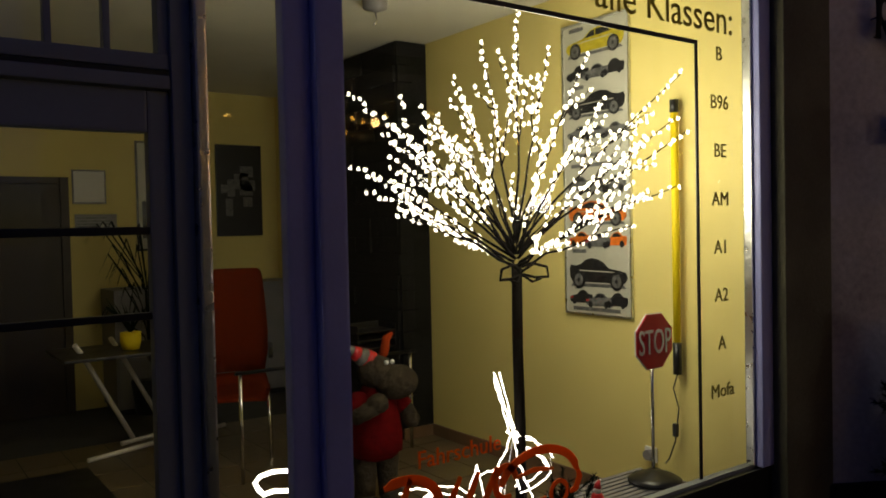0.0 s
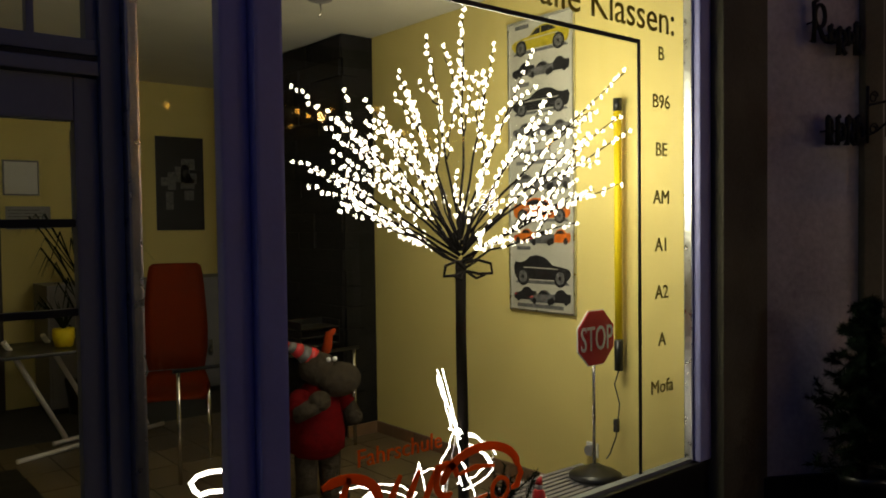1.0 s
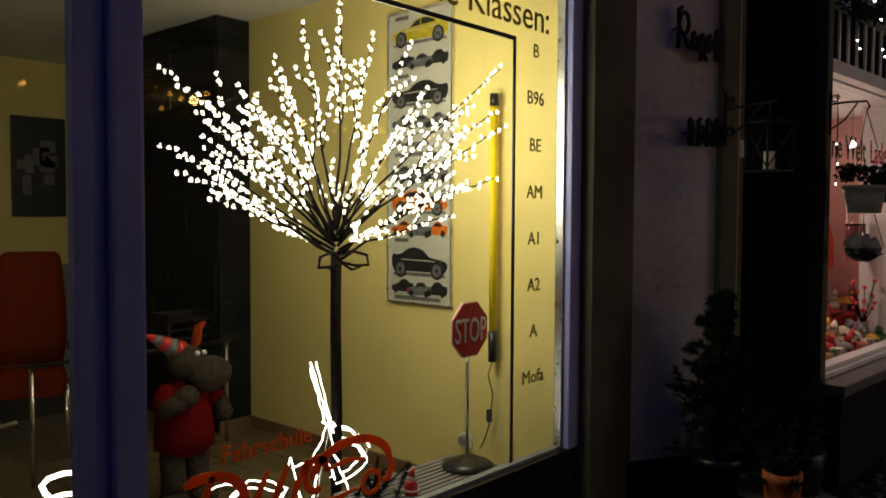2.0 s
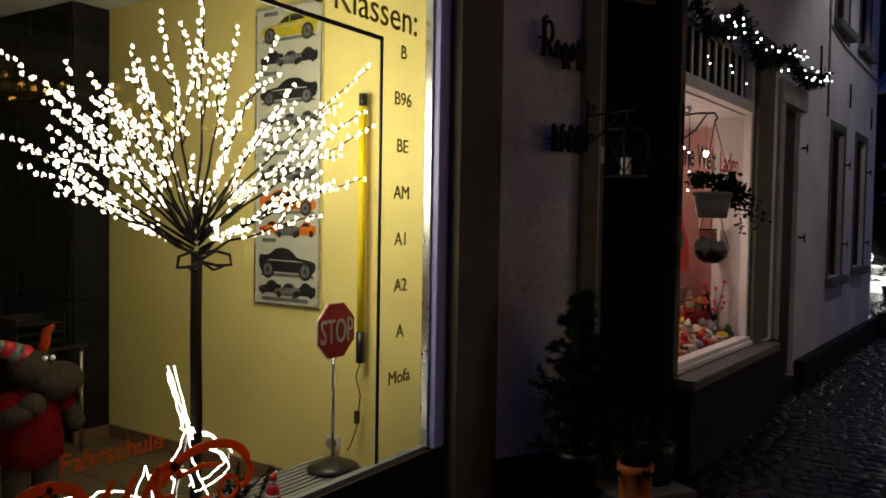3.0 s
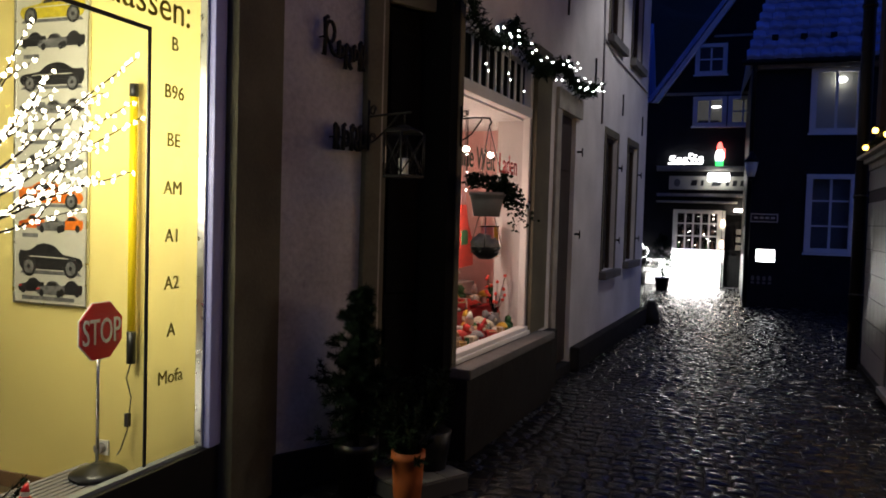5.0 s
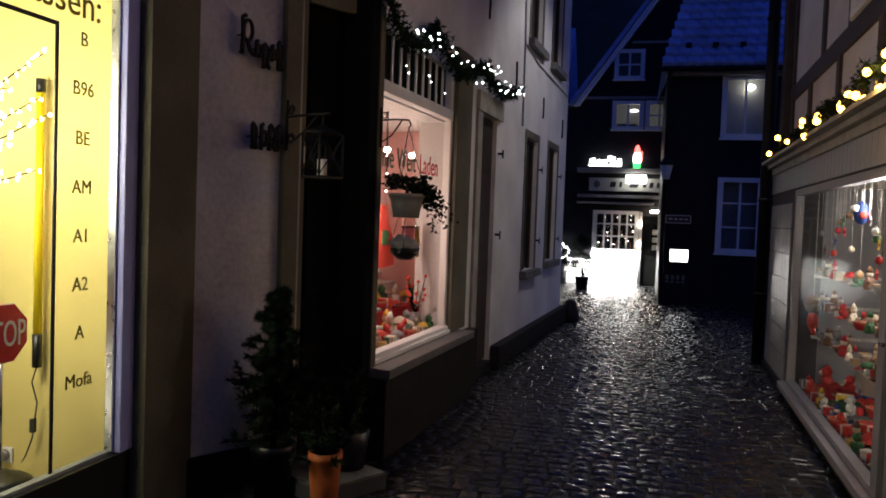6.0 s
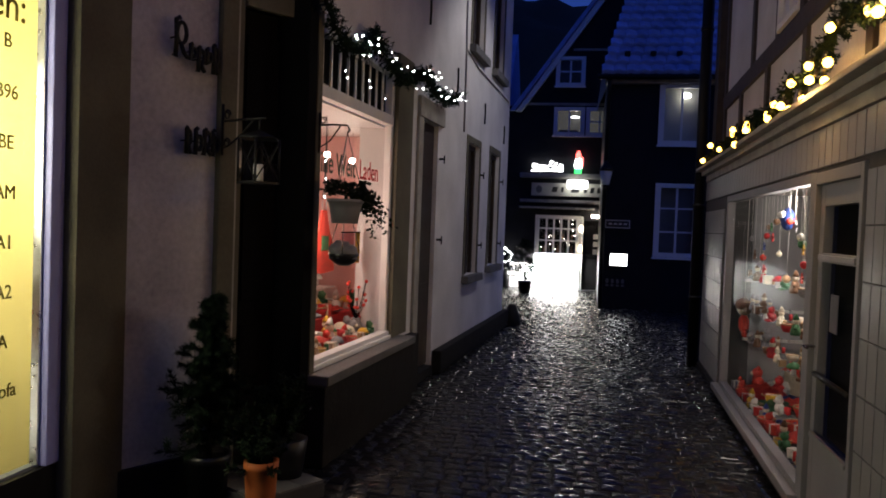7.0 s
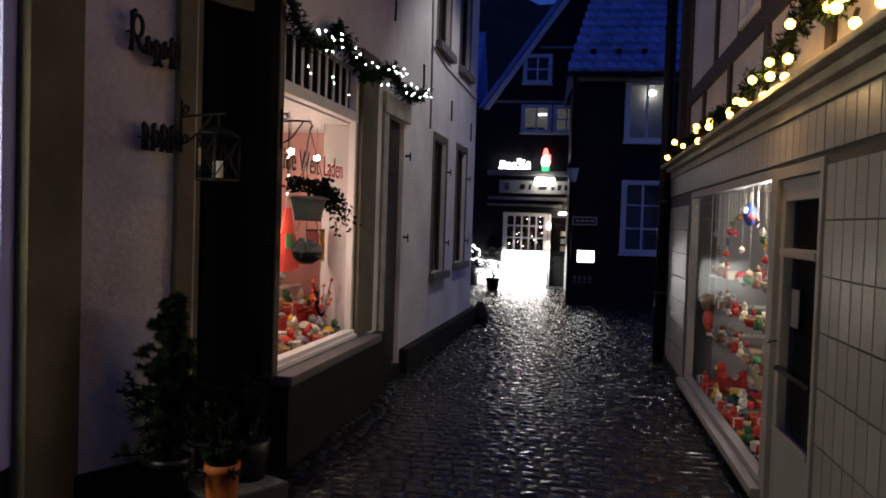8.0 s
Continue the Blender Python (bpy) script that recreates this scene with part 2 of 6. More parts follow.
def plate(outline, y0, y1, bm=None, mi=0):
    """An upright plate with an outline in x and z, from y0 to y1."""
    bm = bm or bmesh.new()
    a = [bm.verts.new((x, y0, z)) for x, z in outline]
    b = [bm.verts.new((x, y1, z)) for x, z in outline]
    bm.faces.new(a).material_index = mi
    bm.faces.new(b[::-1]).material_index = mi
    for i in range(len(a)):
        j = (i + 1) % len(a)
        bm.faces.new((a[i], b[i], b[j], a[j])).material_index = mi
    return bm


def holed(x0, x1, z0, z1, y0, y1, holes):
    """A wall with openings (x0, x1, z0, z1) that go through it."""
    bm = bmesh.new()
    xs = sorted({x0, x1, *[h[0] for h in holes], *[h[1] for h in holes]})
    for a, b in zip(xs, xs[1:]):
        cuts = sorted((h[2], h[3]) for h in holes if h[0] <= a + 1e-6 and h[1] >= b - 1e-6)
        low = z0
        for c, d in cuts:
            if c > low + 1e-6:
                box(a, y0, low, b, y1, c, bm=bm)
            low = max(low, d)
        if low < z1 - 1e-6:
            box(a, y0, low, b, y1, z1, bm=bm)
    bmesh.ops.remove_doubles(bm, verts=bm.verts[:], dist=1e-5)
    return bm


def words(name, body, size, material, m, parent=None, depth=0.002, align="CENTER", bold=0.0):
    cu = bpy.data.curves.new(name, "FONT")
    cu.body, cu.size, cu.extrude, cu.align_x, cu.resolution_u = body, size, depth, align, 3
    cu.offset = bold
    tmp = bpy.data.objects.new(name, cu)
    me = bpy.data.meshes.new_from_object(tmp)
    bpy.data.objects.remove(tmp)
    me.materials.clear()
    me.materials.append(M[material])
    ob = new(name, me)
    if parent is not None:
        ob.parent = parent
        ob.matrix_local = m
    else:
        ob.matrix_world = m
    return ob


UP = pose(0, 0, 0, 90, 0, 0)          # writing that faces -y
H2 = pose(0, 1.76, 0, 0, 0, -3.434)   # white house: x along its front, -y to the lane
# T5 also stretches heights by 2% to fit the camera's view
T5 = pose(5.0, -1.63, 0, 0, 0, -1.4) @ Matrix.Diagonal((1, 1, 1.02, 1)) @ pose(-5.0, 1.63, 0)  # toy shop: its front runs slightly away from the lane
H3 = pose(3.95, 2.12, 0, 0, 0, -29.9)  # slanting front with the iron letters

# ---- the large structure ----
g = bmesh.new()
bmesh.ops.create_grid(g, x_segments=4, y_segments=4, size=150)
solid("ground", g, "mortar", pose(0, 0, -0.012), "dark wet joint sand under the cobbles", "ground", kind="structure")

# driving school: shell of the room
solid("wall_north", box(-3.0, 7.7, 0, 3.7, 7.9, 3.2), "yellow", None, "yellow painted back wall of the shop", "wall", kind="structure")
solid("wall_east", box(3.47, 2.242, 0, 3.7, 7.7, 3.2), "yellow", None, "yellow painted side wall of the shop", "wall", kind="structure")
solid("wall_west", box(-3.2, 2.3, 0, -3.0, 7.9, 3.2), "yellow", None, "yellow painted side wall of the shop", "wall", kind="structure")
solid("ceiling", box(-3.0, 2.242, 2.99, 3.47, 7.7, 3.19), "ceil", None, "pale matt ceiling of the shop", "ceiling", kind="structure")
solid("floor", box(-3.0, 2.2, -0.1, 3.47, 7.7, -0.004), "joint", None, "tiled shop floor", "floor", kind="structure")
solid("wall_slate", box(3.2, 4.93, 0, 3.468, 6.35, 2.985), "darkstone", None, "dark rough stone clad wall projection", "wall", kind="structure")
FRONT = holed(-3.2, 3.55, 0.0, 3.4, 2.2, 2.24, [(-0.6, 0.737, 0.0, 2.85), (0.773, 1.02, 0.02, 2.85), (1.18, 3.455, 0.40, 2.85)])
solid("wall_south", FRONT, "blue2", None, "grey blue painted shop front", "wall", kind="structure")
solid("wall_upper", box(-3.2, 2.12, 3.4, 3.95, 2.5, 7.5), "plaster", None, "plain wall over the shop front", "wall", kind="structure")
# stone pilaster
solid("stone_pilaster", box(3.56, 2.085, 0, 3.99, 2.5, 3.4, 0.01), "olive", None, "olive grey weathered sandstone pilaster beside the shop window", "pilaster", kind="structure")

# white house, seen along its front
HOLES = [(5.12, 6.82, 0.62, 2.95), (7.74, 8.42, 0.0, 2.66), (9.93, 10.66, 0.98, 2.66), (11.46, 12.2, 1.04, 2.68), (9.93, 10.66, 3.86, 5.6), (11.46, 12.2, 3.86, 5.6)]
solid("wall_house", holed(5.03, 13.0, 0, 7.0, 0, 0.3, HOLES), "plaster", H2, "rough white plastered house front", "wall", kind="structure")
solid("wall_house_end", box(12.7, 0.3, 0, 13.0, 8, 7.0), "plaster", H2, "rough white plastered end wall", "wall", kind="structure")
solid("wall_slanted", holed(0.0, 1.235, 0, 7.0, 0, 0.25, [(0.77, 1.2, 0.0, 2.9)]), "plasterdirty", H3, "stained plaster wall with iron letters", "wall", kind="structure")
# right-hand shop
solid("wall_tiled", holed(1.0, 10.05, 0, 2.2, -0.25, 0, [(4.95, 8.27, 0.13, 1.96), (3.99, 4.9, 0.0, 1.95)]), "joint", pose(0, -1.63, 0), "tile clad shop front", "wall", kind="structure")
solid("wall_timbered", box(1.0, -2.3, 2.4, 9.7, -1.75, 6.5), "plaster", None, "pale plaster of the half timbered house", "wall", kind="structure")
# slate house and pub, whose fronts look down the lane
GS = pose(16.8, 0, 0, 0, 0, -90)
GP = pose(21.3, -0.08, 0, 0, 0, -90)
solid("wall_slate_house", holed(0.62, 9, 0, 4.75, 0, 0.3, [(1.70, 2.53, 1.12, 2.59), (1.70, 2.57, 3.41, 4.62)]), "slate", GS, "black slate clad house front", "wall", kind="structure")
solid("wall_slate_side", box(17.1, -0.92, 0, 21.3, -0.62, 4.75), "slate", None, "black slate clad side wall", "wall", kind="structure")
solid("wall_pub", holed(-5, 3, 0, 4.85, 0, 0.3, [(-1.10, 0.05, 0.88, 1.93), (0.15, 0.70, 0.0, 1.85), (-0.72, 0.05, 4.09, 4.80), (0.12, 0.8, 4.09, 4.80)]), "slate", GP, "dark slate clad pub front", "wall", kind="structure")
solid("wall_lane_end", box(-6.0, -6.0, 0, -5.8, 8.0, 7.0), "plaster", None, "plain house wall behind the walk", "wall", kind="structure")
solid("wall_opposite", box(-5.8, -4.2, 0, 1.0, -4.0, 7.0), "plaster", None, "plain house wall across the lane", "wall", kind="structure")
# ledger stones on the dark projection
SR = random.Random(3)
ws = bpy.data.objects["wall_slate"]
z = 0.09
while z < 2.9:
    h = SR.uniform(0.10, 0.17)
    y = 4.94
    while y < 5.95:
        l = SR.uniform(0.22, 0.5)
        part("cladding_stone", box(3.2 - SR.uniform(0.006, 0.03), y, z, 3.199, y + l - 0.008, z + h - 0.008, 0.004), "darkstone", ws)
        y += l
    part("cladding_stone", box(3.19, 4.93 - SR.uniform(0.006, 0.03), z, 3.33 + SR.uniform(-0.05, 0.05), 4.929, z + h - 0.008, 0.004), "darkstone", ws)
    z += h

# ---- driving school: shop front ----
win = thing("window_1", pose(0, 2.2, 0), "large shop window with black outline and class letters", "window", kind="structure")
glass_part = part("pane", box(1.16, 0.03, 0.38, 3.466, 0.036, 2.87), "glass", win)
part("sill_panel", box(1.19, -0.035, 0.0, 3.555, 0.0, 0.385, 0.004), "black", win, "black panel under the glass")
part("frame_post", box(3.458, -0.05, 0.39, 3.556, -0.002, 3.38, 0.012), "blue", win, "blue grey painted post with dusk light in its colour")
part("edge_strip", box(3.441, -0.012, 0.4, 3.454, 0.028, 2.86, 0.002), "alu", win, "shiny aluminium strip")
part("inner_post", box(1.0, -0.05, 0.0, 1.088, -0.002, 3.38, 0.01), "blue", win, "blue grey painted post with dusk light in its colour")
part("outer_post", box(1.09, -0.085, 0.0, 1.185, -0.002, 3.38, 0.012), "blue", win, "blue grey painted post with dusk light in its colour")
outline = box(3.062, 0.022, 0.40, 3.082, 0.027, 2.42)
box(1.3, 0.022, 2.40, 3.062, 0.027, 2.42, bm=outline)
part("black_line", outline, "black", glass_part, "black vinyl line on the glass")
for i, row in enumerate(("B", "B96", "BE", "AM", "A1", "A2", "A", "Mofa")):
    words("lettering", row, 0.092, "gold", Matrix.Translation((3.245, 0.024, 2.346 - 0.2265 * i)) @ UP, glass_part)
words("lettering", "alle Klassen:", 0.195, "gold", Matrix.Translation((3.36, 0.024, 2.475)) @ UP, glass_part, align="RIGHT")


def stroke(points, w, bm):
    """A flat brush stroke on the glass, with its width."""
    pts = [Vector((x, 0, z)) for x, z in points]
    left, right = [], []
    for i, p in enumerate(pts):
        d = (pts[min(i + 1, len(pts) - 1)] - pts[max(i - 1, 0)]).normalized()
        n = Vector((-d.z, 0, d.x)) * w * (0.5 if i in (0, len(pts) - 1) else 1) / 2
        left.append(p + n), right.append(p - n)
    for i in range(len(pts) - 1):
        q = [left[i], left[i + 1], right[i + 1], right[i]]
        plate([(v.x, v.z) for v in q], 0.02, 0.025, bm)


def curve2(cx, cz, rx, rz, a0, a1, n=14):
    return [(cx + rx * math.cos(radians(a0 + (a1 - a0) * k / n)), cz + rz * math.sin(radians(a0 + (a1 - a0) * k / n))) for k in range(n + 1)]


logo = bmesh.new()
stroke([(1.36, 0.50), (1.41, 0.62), (1.46, 0.735)], 0.035, logo)
stroke(curve2(1.43, 0.63, 0.15, 0.105, 120, -70), 0.035, logo)
for k in range(3):
    stroke([(1.60 + 0.085 * k, 0.55), (1.63 + 0.085 * k, 0.62), (1.675 + 0.085 * k, 0.70)], 0.03, logo)
stroke(curve2(1.885, 0.635, 0.05, 0.06, 0, 300), 0.026, logo)
part("lettering", logo, "orangevinyl", glass_part, "orange brush strokes on the glass")
caro = bmesh.new()
stroke(curve2(2.06, 0.60, 0.20, 0.125, 170, 5), 0.034, caro)
stroke([(2.26, 0.62), (2.275, 0.58), (2.25, 0.535), (2.22, 0.53)], 0.03, caro)
stroke([(1.88, 0.53), (1.98, 0.52), (2.09, 0.535)], 0.022, caro)
stroke(curve2(2.16, 0.54, 0.045, 0.045, 0, 360), 0.018, caro)
stroke([(1.93, 0.64), (2.03, 0.655), (2.13, 0.64)], 0.02, caro)
part("car_drawing", caro, "orangevinyl", glass_part, "orange car outline on the glass")
words("small_lettering", "Fahrschule", 0.088, "orangevinyl", Matrix.Translation((1.49, 0.024, 0.762)) @ UP, glass_part, align="LEFT")

door = thing("door_1", pose(0, 2.2, 0), "glazed grey shop door with a barred fanlight", "door", kind="structure")
part("frame_strip", box(0.737, -0.05, 0.0, 0.773, -0.002, 3.38, 0.008), "alu", door, "shiny aluminium strip")
part("jamb", box(0.682, -0.02, 0.0, 0.736, 0.05, 2.85, 0.006), "blue2", door)
part("stile", box(0.62, 0.0, 0.0, 0.680, 0.045, 1.98, 0.008), "blue2", door)
part("top_rail", box(-0.6, 0.0, 1.865, 0.62, 0.045, 1.98, 0.008), "blue2", door)
part("lock_rail", box(-0.6, 0.01, 1.355, 0.62, 0.035, 1.375, 0.003), "black", door)
part("glazing_bar", box(-0.6, 0.01, 1.588, 0.62, 0.035, 1.61, 0.003), "black", door)
part("transom", box(-0.6, -0.015, 1.985, 0.681, 0.05, 2.022, 0.006), "blue2", door)
part("gasket", box(-0.6, -0.004, 2.024, 0.679, 0.05, 2.036), "black", door)
part("fanlight_rail", box(-0.6, -0.01, 2.038, 0.681, 0.05, 2.08, 0.006), "blue2", door)
for x in (0.24, 0.38, 0.522):
    part("fanlight_bar", box(x - 0.009, 0.0, 2.08, x + 0.009, 0.04, 2.85, 0.003), "blue2", door)
part("fanlight_stile", box(0.652, -0.005, 2.08, 0.681, 0.045, 2.85, 0.004), "blue2", door)
part("pane", box(-0.6, 0.02, 0.0, 0.62, 0.025, 1.865), "glass", door)
part("fanlight_pane", box(-0.6, 0.02, 2.08, 0.652, 0.025, 2.85), "glass", door)
side = thing("window_2", pose(0, 2.2, 0), "narrow glass pane beside the shop door", "window", kind="structure")
part("pane", box(0.762, 0.03, 0.0, 1.03, 0.036, 2.86), "glass", side)

# ---- driving school: room ----


def car_outline(s, h):
    top = [(0.0, 0.36), (0.01, 0.50), (0.05, 0.58), (0.17, 0.63), (0.31, 0.68), (0.42, 0.90), (0.50, 0.97), (0.60, 1.0), (0.70, 0.95), (0.80, 0.79), (0.89, 0.74), (0.97, 0.77), (1.0, 0.62), (0.99, 0.36)]
    return [(x * s, z * h) for x, z in top] + [(0.95 * s, 0.2 * h), (0.05 * s, 0.2 * h)]


poster = thing("car_poster", pose(3.462, 3.455, 1.06, 0, 0, -90) @ Matrix.Diagonal((0.925, 1, 1, 1)), "tall framed poster of sports cars on the yellow wall", "poster")
sheet_part = part("sheet", box(0, -0.006, 0, 0.55, 0, 1.72, 0.002), "poster", poster)
fr = box(-0.008, -0.014, -0.008, 0.558, 0.001, 0.002)
for b in ((-0.008, -0.014, 1.718, 0.558, 0.001, 1.73), (-0.008, -0.014, 0.002, 0.002, 0.001, 1.718), (0.548, -0.014, 0.002, 0.558, 0.001, 1.718)):
    box(*b, bm=fr)
part("frame", fr, "alu", poster)
CARS = [(1.52, 0.16, "posteryellow", 1), (1.37, 0.12, "posterblack", 0), (1.16, 0.15, "posterblack", 1), (1.02, 0.11, "postergrey", 0), (0.70, 0.13, "postergrey", 0),
        (0.52, 0.15, "posterorange", 1), (0.38, 0.12, "posterorange", 0), (0.15, 0.18, "posterblack", 1), (0.03, 0.12, "posterblack", 0)]
for z, h, c, whole in CARS:
    bm = bmesh.new()
    flip = -1 if z < 0.6 else 1
    side = lambda pts: [(0.275 + flip * (x - 0.245), z + zz) for x, zz in pts][::flip]
    if whole:
        plate(side(car_outline(0.49, h)), -0.0085, -0.006, bm)
        plate(side([(0.17, 0.69 * h), (0.215, 0.88 * h), (0.25, 0.92 * h), (0.25, 0.70 * h)]), -0.010, -0.0085, bm, 2)
        plate(side([(0.26, 0.70 * h), (0.26, 0.93 * h), (0.31, 0.93 * h), (0.355, 0.85 * h), (0.385, 0.73 * h)]), -0.010, -0.0085, bm, 2)
        plate(side([(0.03, 0.53 * h), (0.16, 0.585 * h), (0.40, 0.60 * h), (0.40, 0.57 * h), (0.16, 0.55 * h)]), -0.0095, -0.0085, bm, 4)
        plate(side([(0.01, 0.05 * h), (0.48, 0.05 * h), (0.46, 0.16 * h), (0.03, 0.16 * h)]), -0.0075, -0.006, bm, 1)
        for wx in (0.085, 0.405):
            for r, y, k in ((0.30, 0.0115, 2), (0.21, 0.0125, 1), (0.07, 0.0132, 2)):
                plate([(x, zz) for x, zz in curve2(0.275 + flip * (wx - 0.245), z + 0.27 * h, r * h, r * h, 0, 337, 14)], -y, -0.0085, bm, k)
    else:
        # three smaller views side by side, overlapping
        for k, (x0, w, lift) in enumerate(((0.03, 0.20, 0.10), (0.33, 0.19, 0.06), (0.17, 0.22, 0.0))):
            y = 0.0078 + 0.0008 * k
            o = car_outline(w, h * 0.8)
            plate([(x0 + x, z + lift * h + zz) for x, zz in o], -y - 0.001, -0.006, bm, 0 if k < 2 else 1)
            plate([(x0 + w * x, z + h * (lift + zz)) for x, zz in ((0.36, 0.56), (0.46, 0.73), (0.66, 0.74), (0.77, 0.57))], -y - 0.0016, -y - 0.001, bm, 2)
            for wx in (0.2, 0.8):
                plate(curve2(x0 + w * wx, z + h * (lift + 0.22), 0.15 * h, 0.17 * h, 0, 330, 10), -y - 0.002, -y - 0.001, bm, 2)
            plate([(x0 + w * x, z + h * (lift + zz)) for x, zz in ((0.03, 0.36), (0.03, 0.43), (0.14, 0.46), (0.14, 0.38))], -y - 0.0016, -y - 0.001, bm, 3)
    part("car_picture", bm, [c, "postergrey", "posterblack", "signred" if z < 0.6 else "posterblack", "poster"], sheet_part)
for z, w in ((1.68, 0.12), (1.335, 0.12), (0.93, 0.3), (0.87, 0.36), (0.36, 0.12), (0.015, 0.4)):
    part("caption_bar", box(0.06, -0.009, z, 0.06 + w, -0.0065, z + 0.022), "postergrey", sheet_part)

tubelamp = thing("tube_lamp", pose(3.42, 2.615, 0.79), "yellow tube lamp with black ends and cord on the wall", "lamp")
part("tube", tube([(0, 0, 0.17), (0, 0, 1.375)], 0.02, 14), "tubeyellow", tubelamp)
part("end_cap", tube([(0, 0, 0.0), (0, 0, 0.165)], 0.0235, 14), "black", tubelamp)
part("end_cap", tube([(0, 0, 1.377), (0, 0, 1.442)], 0.0235, 14), "black", tubelamp)
part("cord", tube([(0, 0, 0.002), (0.002, 0.03, -0.08), (0, -0.005, -0.18), (0, 0.012, -0.3), (0, 0.02, -0.36), (0, 0.06, -0.46), (0.02, 0.1, -0.5)], 0.004, 6), "black", tubelamp)
part("switch", box(-0.012, 0.005, -0.335, 0.012, 0.03, -0.265, 0.004), "black", tubelamp)
sock = thing("wall_socket", pose(3.466, 2.83, 0.31), "white wall socket with a round timer plug", "socket")
part("cover", box(-0.012, -0.04, -0.04, 0.0, 0.04, 0.04, 0.003), "white", sock)
part("timer_dial", tube([(-0.012, 0, 0), (-0.045, 0, 0)], 0.028, 16), "potgrey", sock)

sign = thing("stop_sign", pose(3.07, 2.49, 0.325), "red octagonal stop sign on a steel pole", "sign")
octo = [(0.142 * math.cos(radians(22.5 + 45 * k)) , 0.142 * math.sin(radians(22.5 + 45 * k))) for k in range(8)]
plate_part = part("plate", plate([(x, 0.69 + z) for x, z in octo], -0.012, -0.006), "signred", sign)
rim = plate([(x * 1.035, 0.69 + z * 1.035) for x, z in octo], -0.006, 0.0)
part("rim", rim, "white", sign, "pale sign edge")
words("lettering", "STOP", 0.115, "white", Matrix.Translation((0, -0.014, 0.63)) @ UP @ Matrix.Diagonal((0.88, 1.5, 1, 1)), plate_part)
part("pole", tube([(0, 0.008, 0.03), (0, 0.008, 0.62)], 0.009, 10), "chrome", sign)
part("base", lathe([(0.13, 0), (0.13, 0.012), (0.10, 0.03), (0.045, 0.05), (0.025, 0.062)], 24), "black", sign, "black domed foot")

ledge = thing("window_ledge", pose(0, 0, 0), "grey gridded ledge behind the shop window", "ledge")
part("body", box(2.36, 2.36, 0, 3.21, 2.72, 0.29, 0.004), "potgrey", ledge)
for k in range(9):
    part("slat", box(2.37, 2.37 + 0.038 * k, 0.292, 3.208, 2.397 + 0.038 * k, 0.317, 0.003), "potgrey", ledge)

# lit tree
tree = thing("light_tree", pose(2.62, 2.97, 0), "artificial tree covered in white blossom lights", "light tree")
part("foot", lathe([(0.16, 0), (0.16, 0.015), (0.05, 0.04), (0.035, 0.06)], 20), "black", tree)
part("trunk", tube([(0, 0, 0.05), (0.003, 0, 0.6), (-0.002, 0.002, 1.0), (0, 0, 1.40)], [0.029, 0.028, 0.027, 0.027], 12), "bark", tree)
bow = bmesh.new()
for a in (-1, 1):
    tube([(0, -0.03, 1.36), (a * 0.07, -0.05, 1.40), (a * 0.15, -0.06, 1.38), (a * 0.16, -0.06, 1.33), (a * 0.08, -0.05, 1.33), (0, -0.03, 1.35)], 0.008, 6, bow)
    tube([(0, -0.03, 1.35), (a * 0.05, -0.06, 1.31), (a * 0.10, -0.07, 1.325)], 0.007, 6, bow)
part("bow", bow, "bark", tree, "dark ribbon bow")
LR = random.Random(5)
leds = bmesh.new()


def blossom(p, bm):
    """Five small glowing petals round a core."""
    for k in range(6):
        a = 1.2566 * k + LR.random()
        o = Vector((math.cos(a), LR.uniform(-0.6, 0.6), math.sin(a))) * 0.0085 if k else Vector((0, 0, 0))
        r = LR.uniform(0.0042, 0.0062)
        c = p + o
        v = [bm.verts.new(c + Vector(d) * r) for d in ((1, 0, 0), (-1, 0, 0), (0, 1, 0), (0, -1, 0), (0, 0, 1), (0, 0, -1))]
        for f in ((0, 2, 4), (2, 1, 4), (1, 3, 4), (3, 0, 4), (2, 0, 5), (1, 2, 5), (3, 1, 5), (0, 3, 5)):
            bm.faces.new([v[i] for i in f])


def branch(base, tip, r0, lit0, name="branch", arch=0.03):
    base, tip = Vector(base), Vector(tip)
    sag = Vector((0, 0, arch * (tip - base).length))
    pts = []
    for k in range(9):
        t = k / 8
        w = Vector((LR.uniform(-1, 1), LR.uniform(-1, 1), LR.uniform(-1, 1))) * 0.010 * (0 < k < 8)
        pts.append(base.lerp(tip, t) + sag * math.sin(math.pi * t) + w)
    part(name, tube(pts, [r0 * (1 - 0.7 * k / 8) for k in range(9)], 6), "bark", tree)
    n = int((tip - base).length * (1 - lit0) / 0.035)
    for k in range(n + 1):
        t = lit0 + (1 - lit0) * k / max(n, 1)
        i = min(int(t * 8), 7)
        p = pts[i].lerp(pts[i + 1], t * 8 - i)
        o = Vector((LR.uniform(-1, 1), LR.uniform(-1, 1), LR.uniform(-1, 1))).normalized() * LR.uniform(0.008, 0.018)
        blossom(p + o, leds)
    return pts


def inside(p):
    """Keeps a tip off the side wall and the glass."""
    p.y = max(p.y, -0.64)
    p.x = min(p.x, 0.79)
    return p


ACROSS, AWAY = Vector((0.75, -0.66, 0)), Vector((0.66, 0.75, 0))
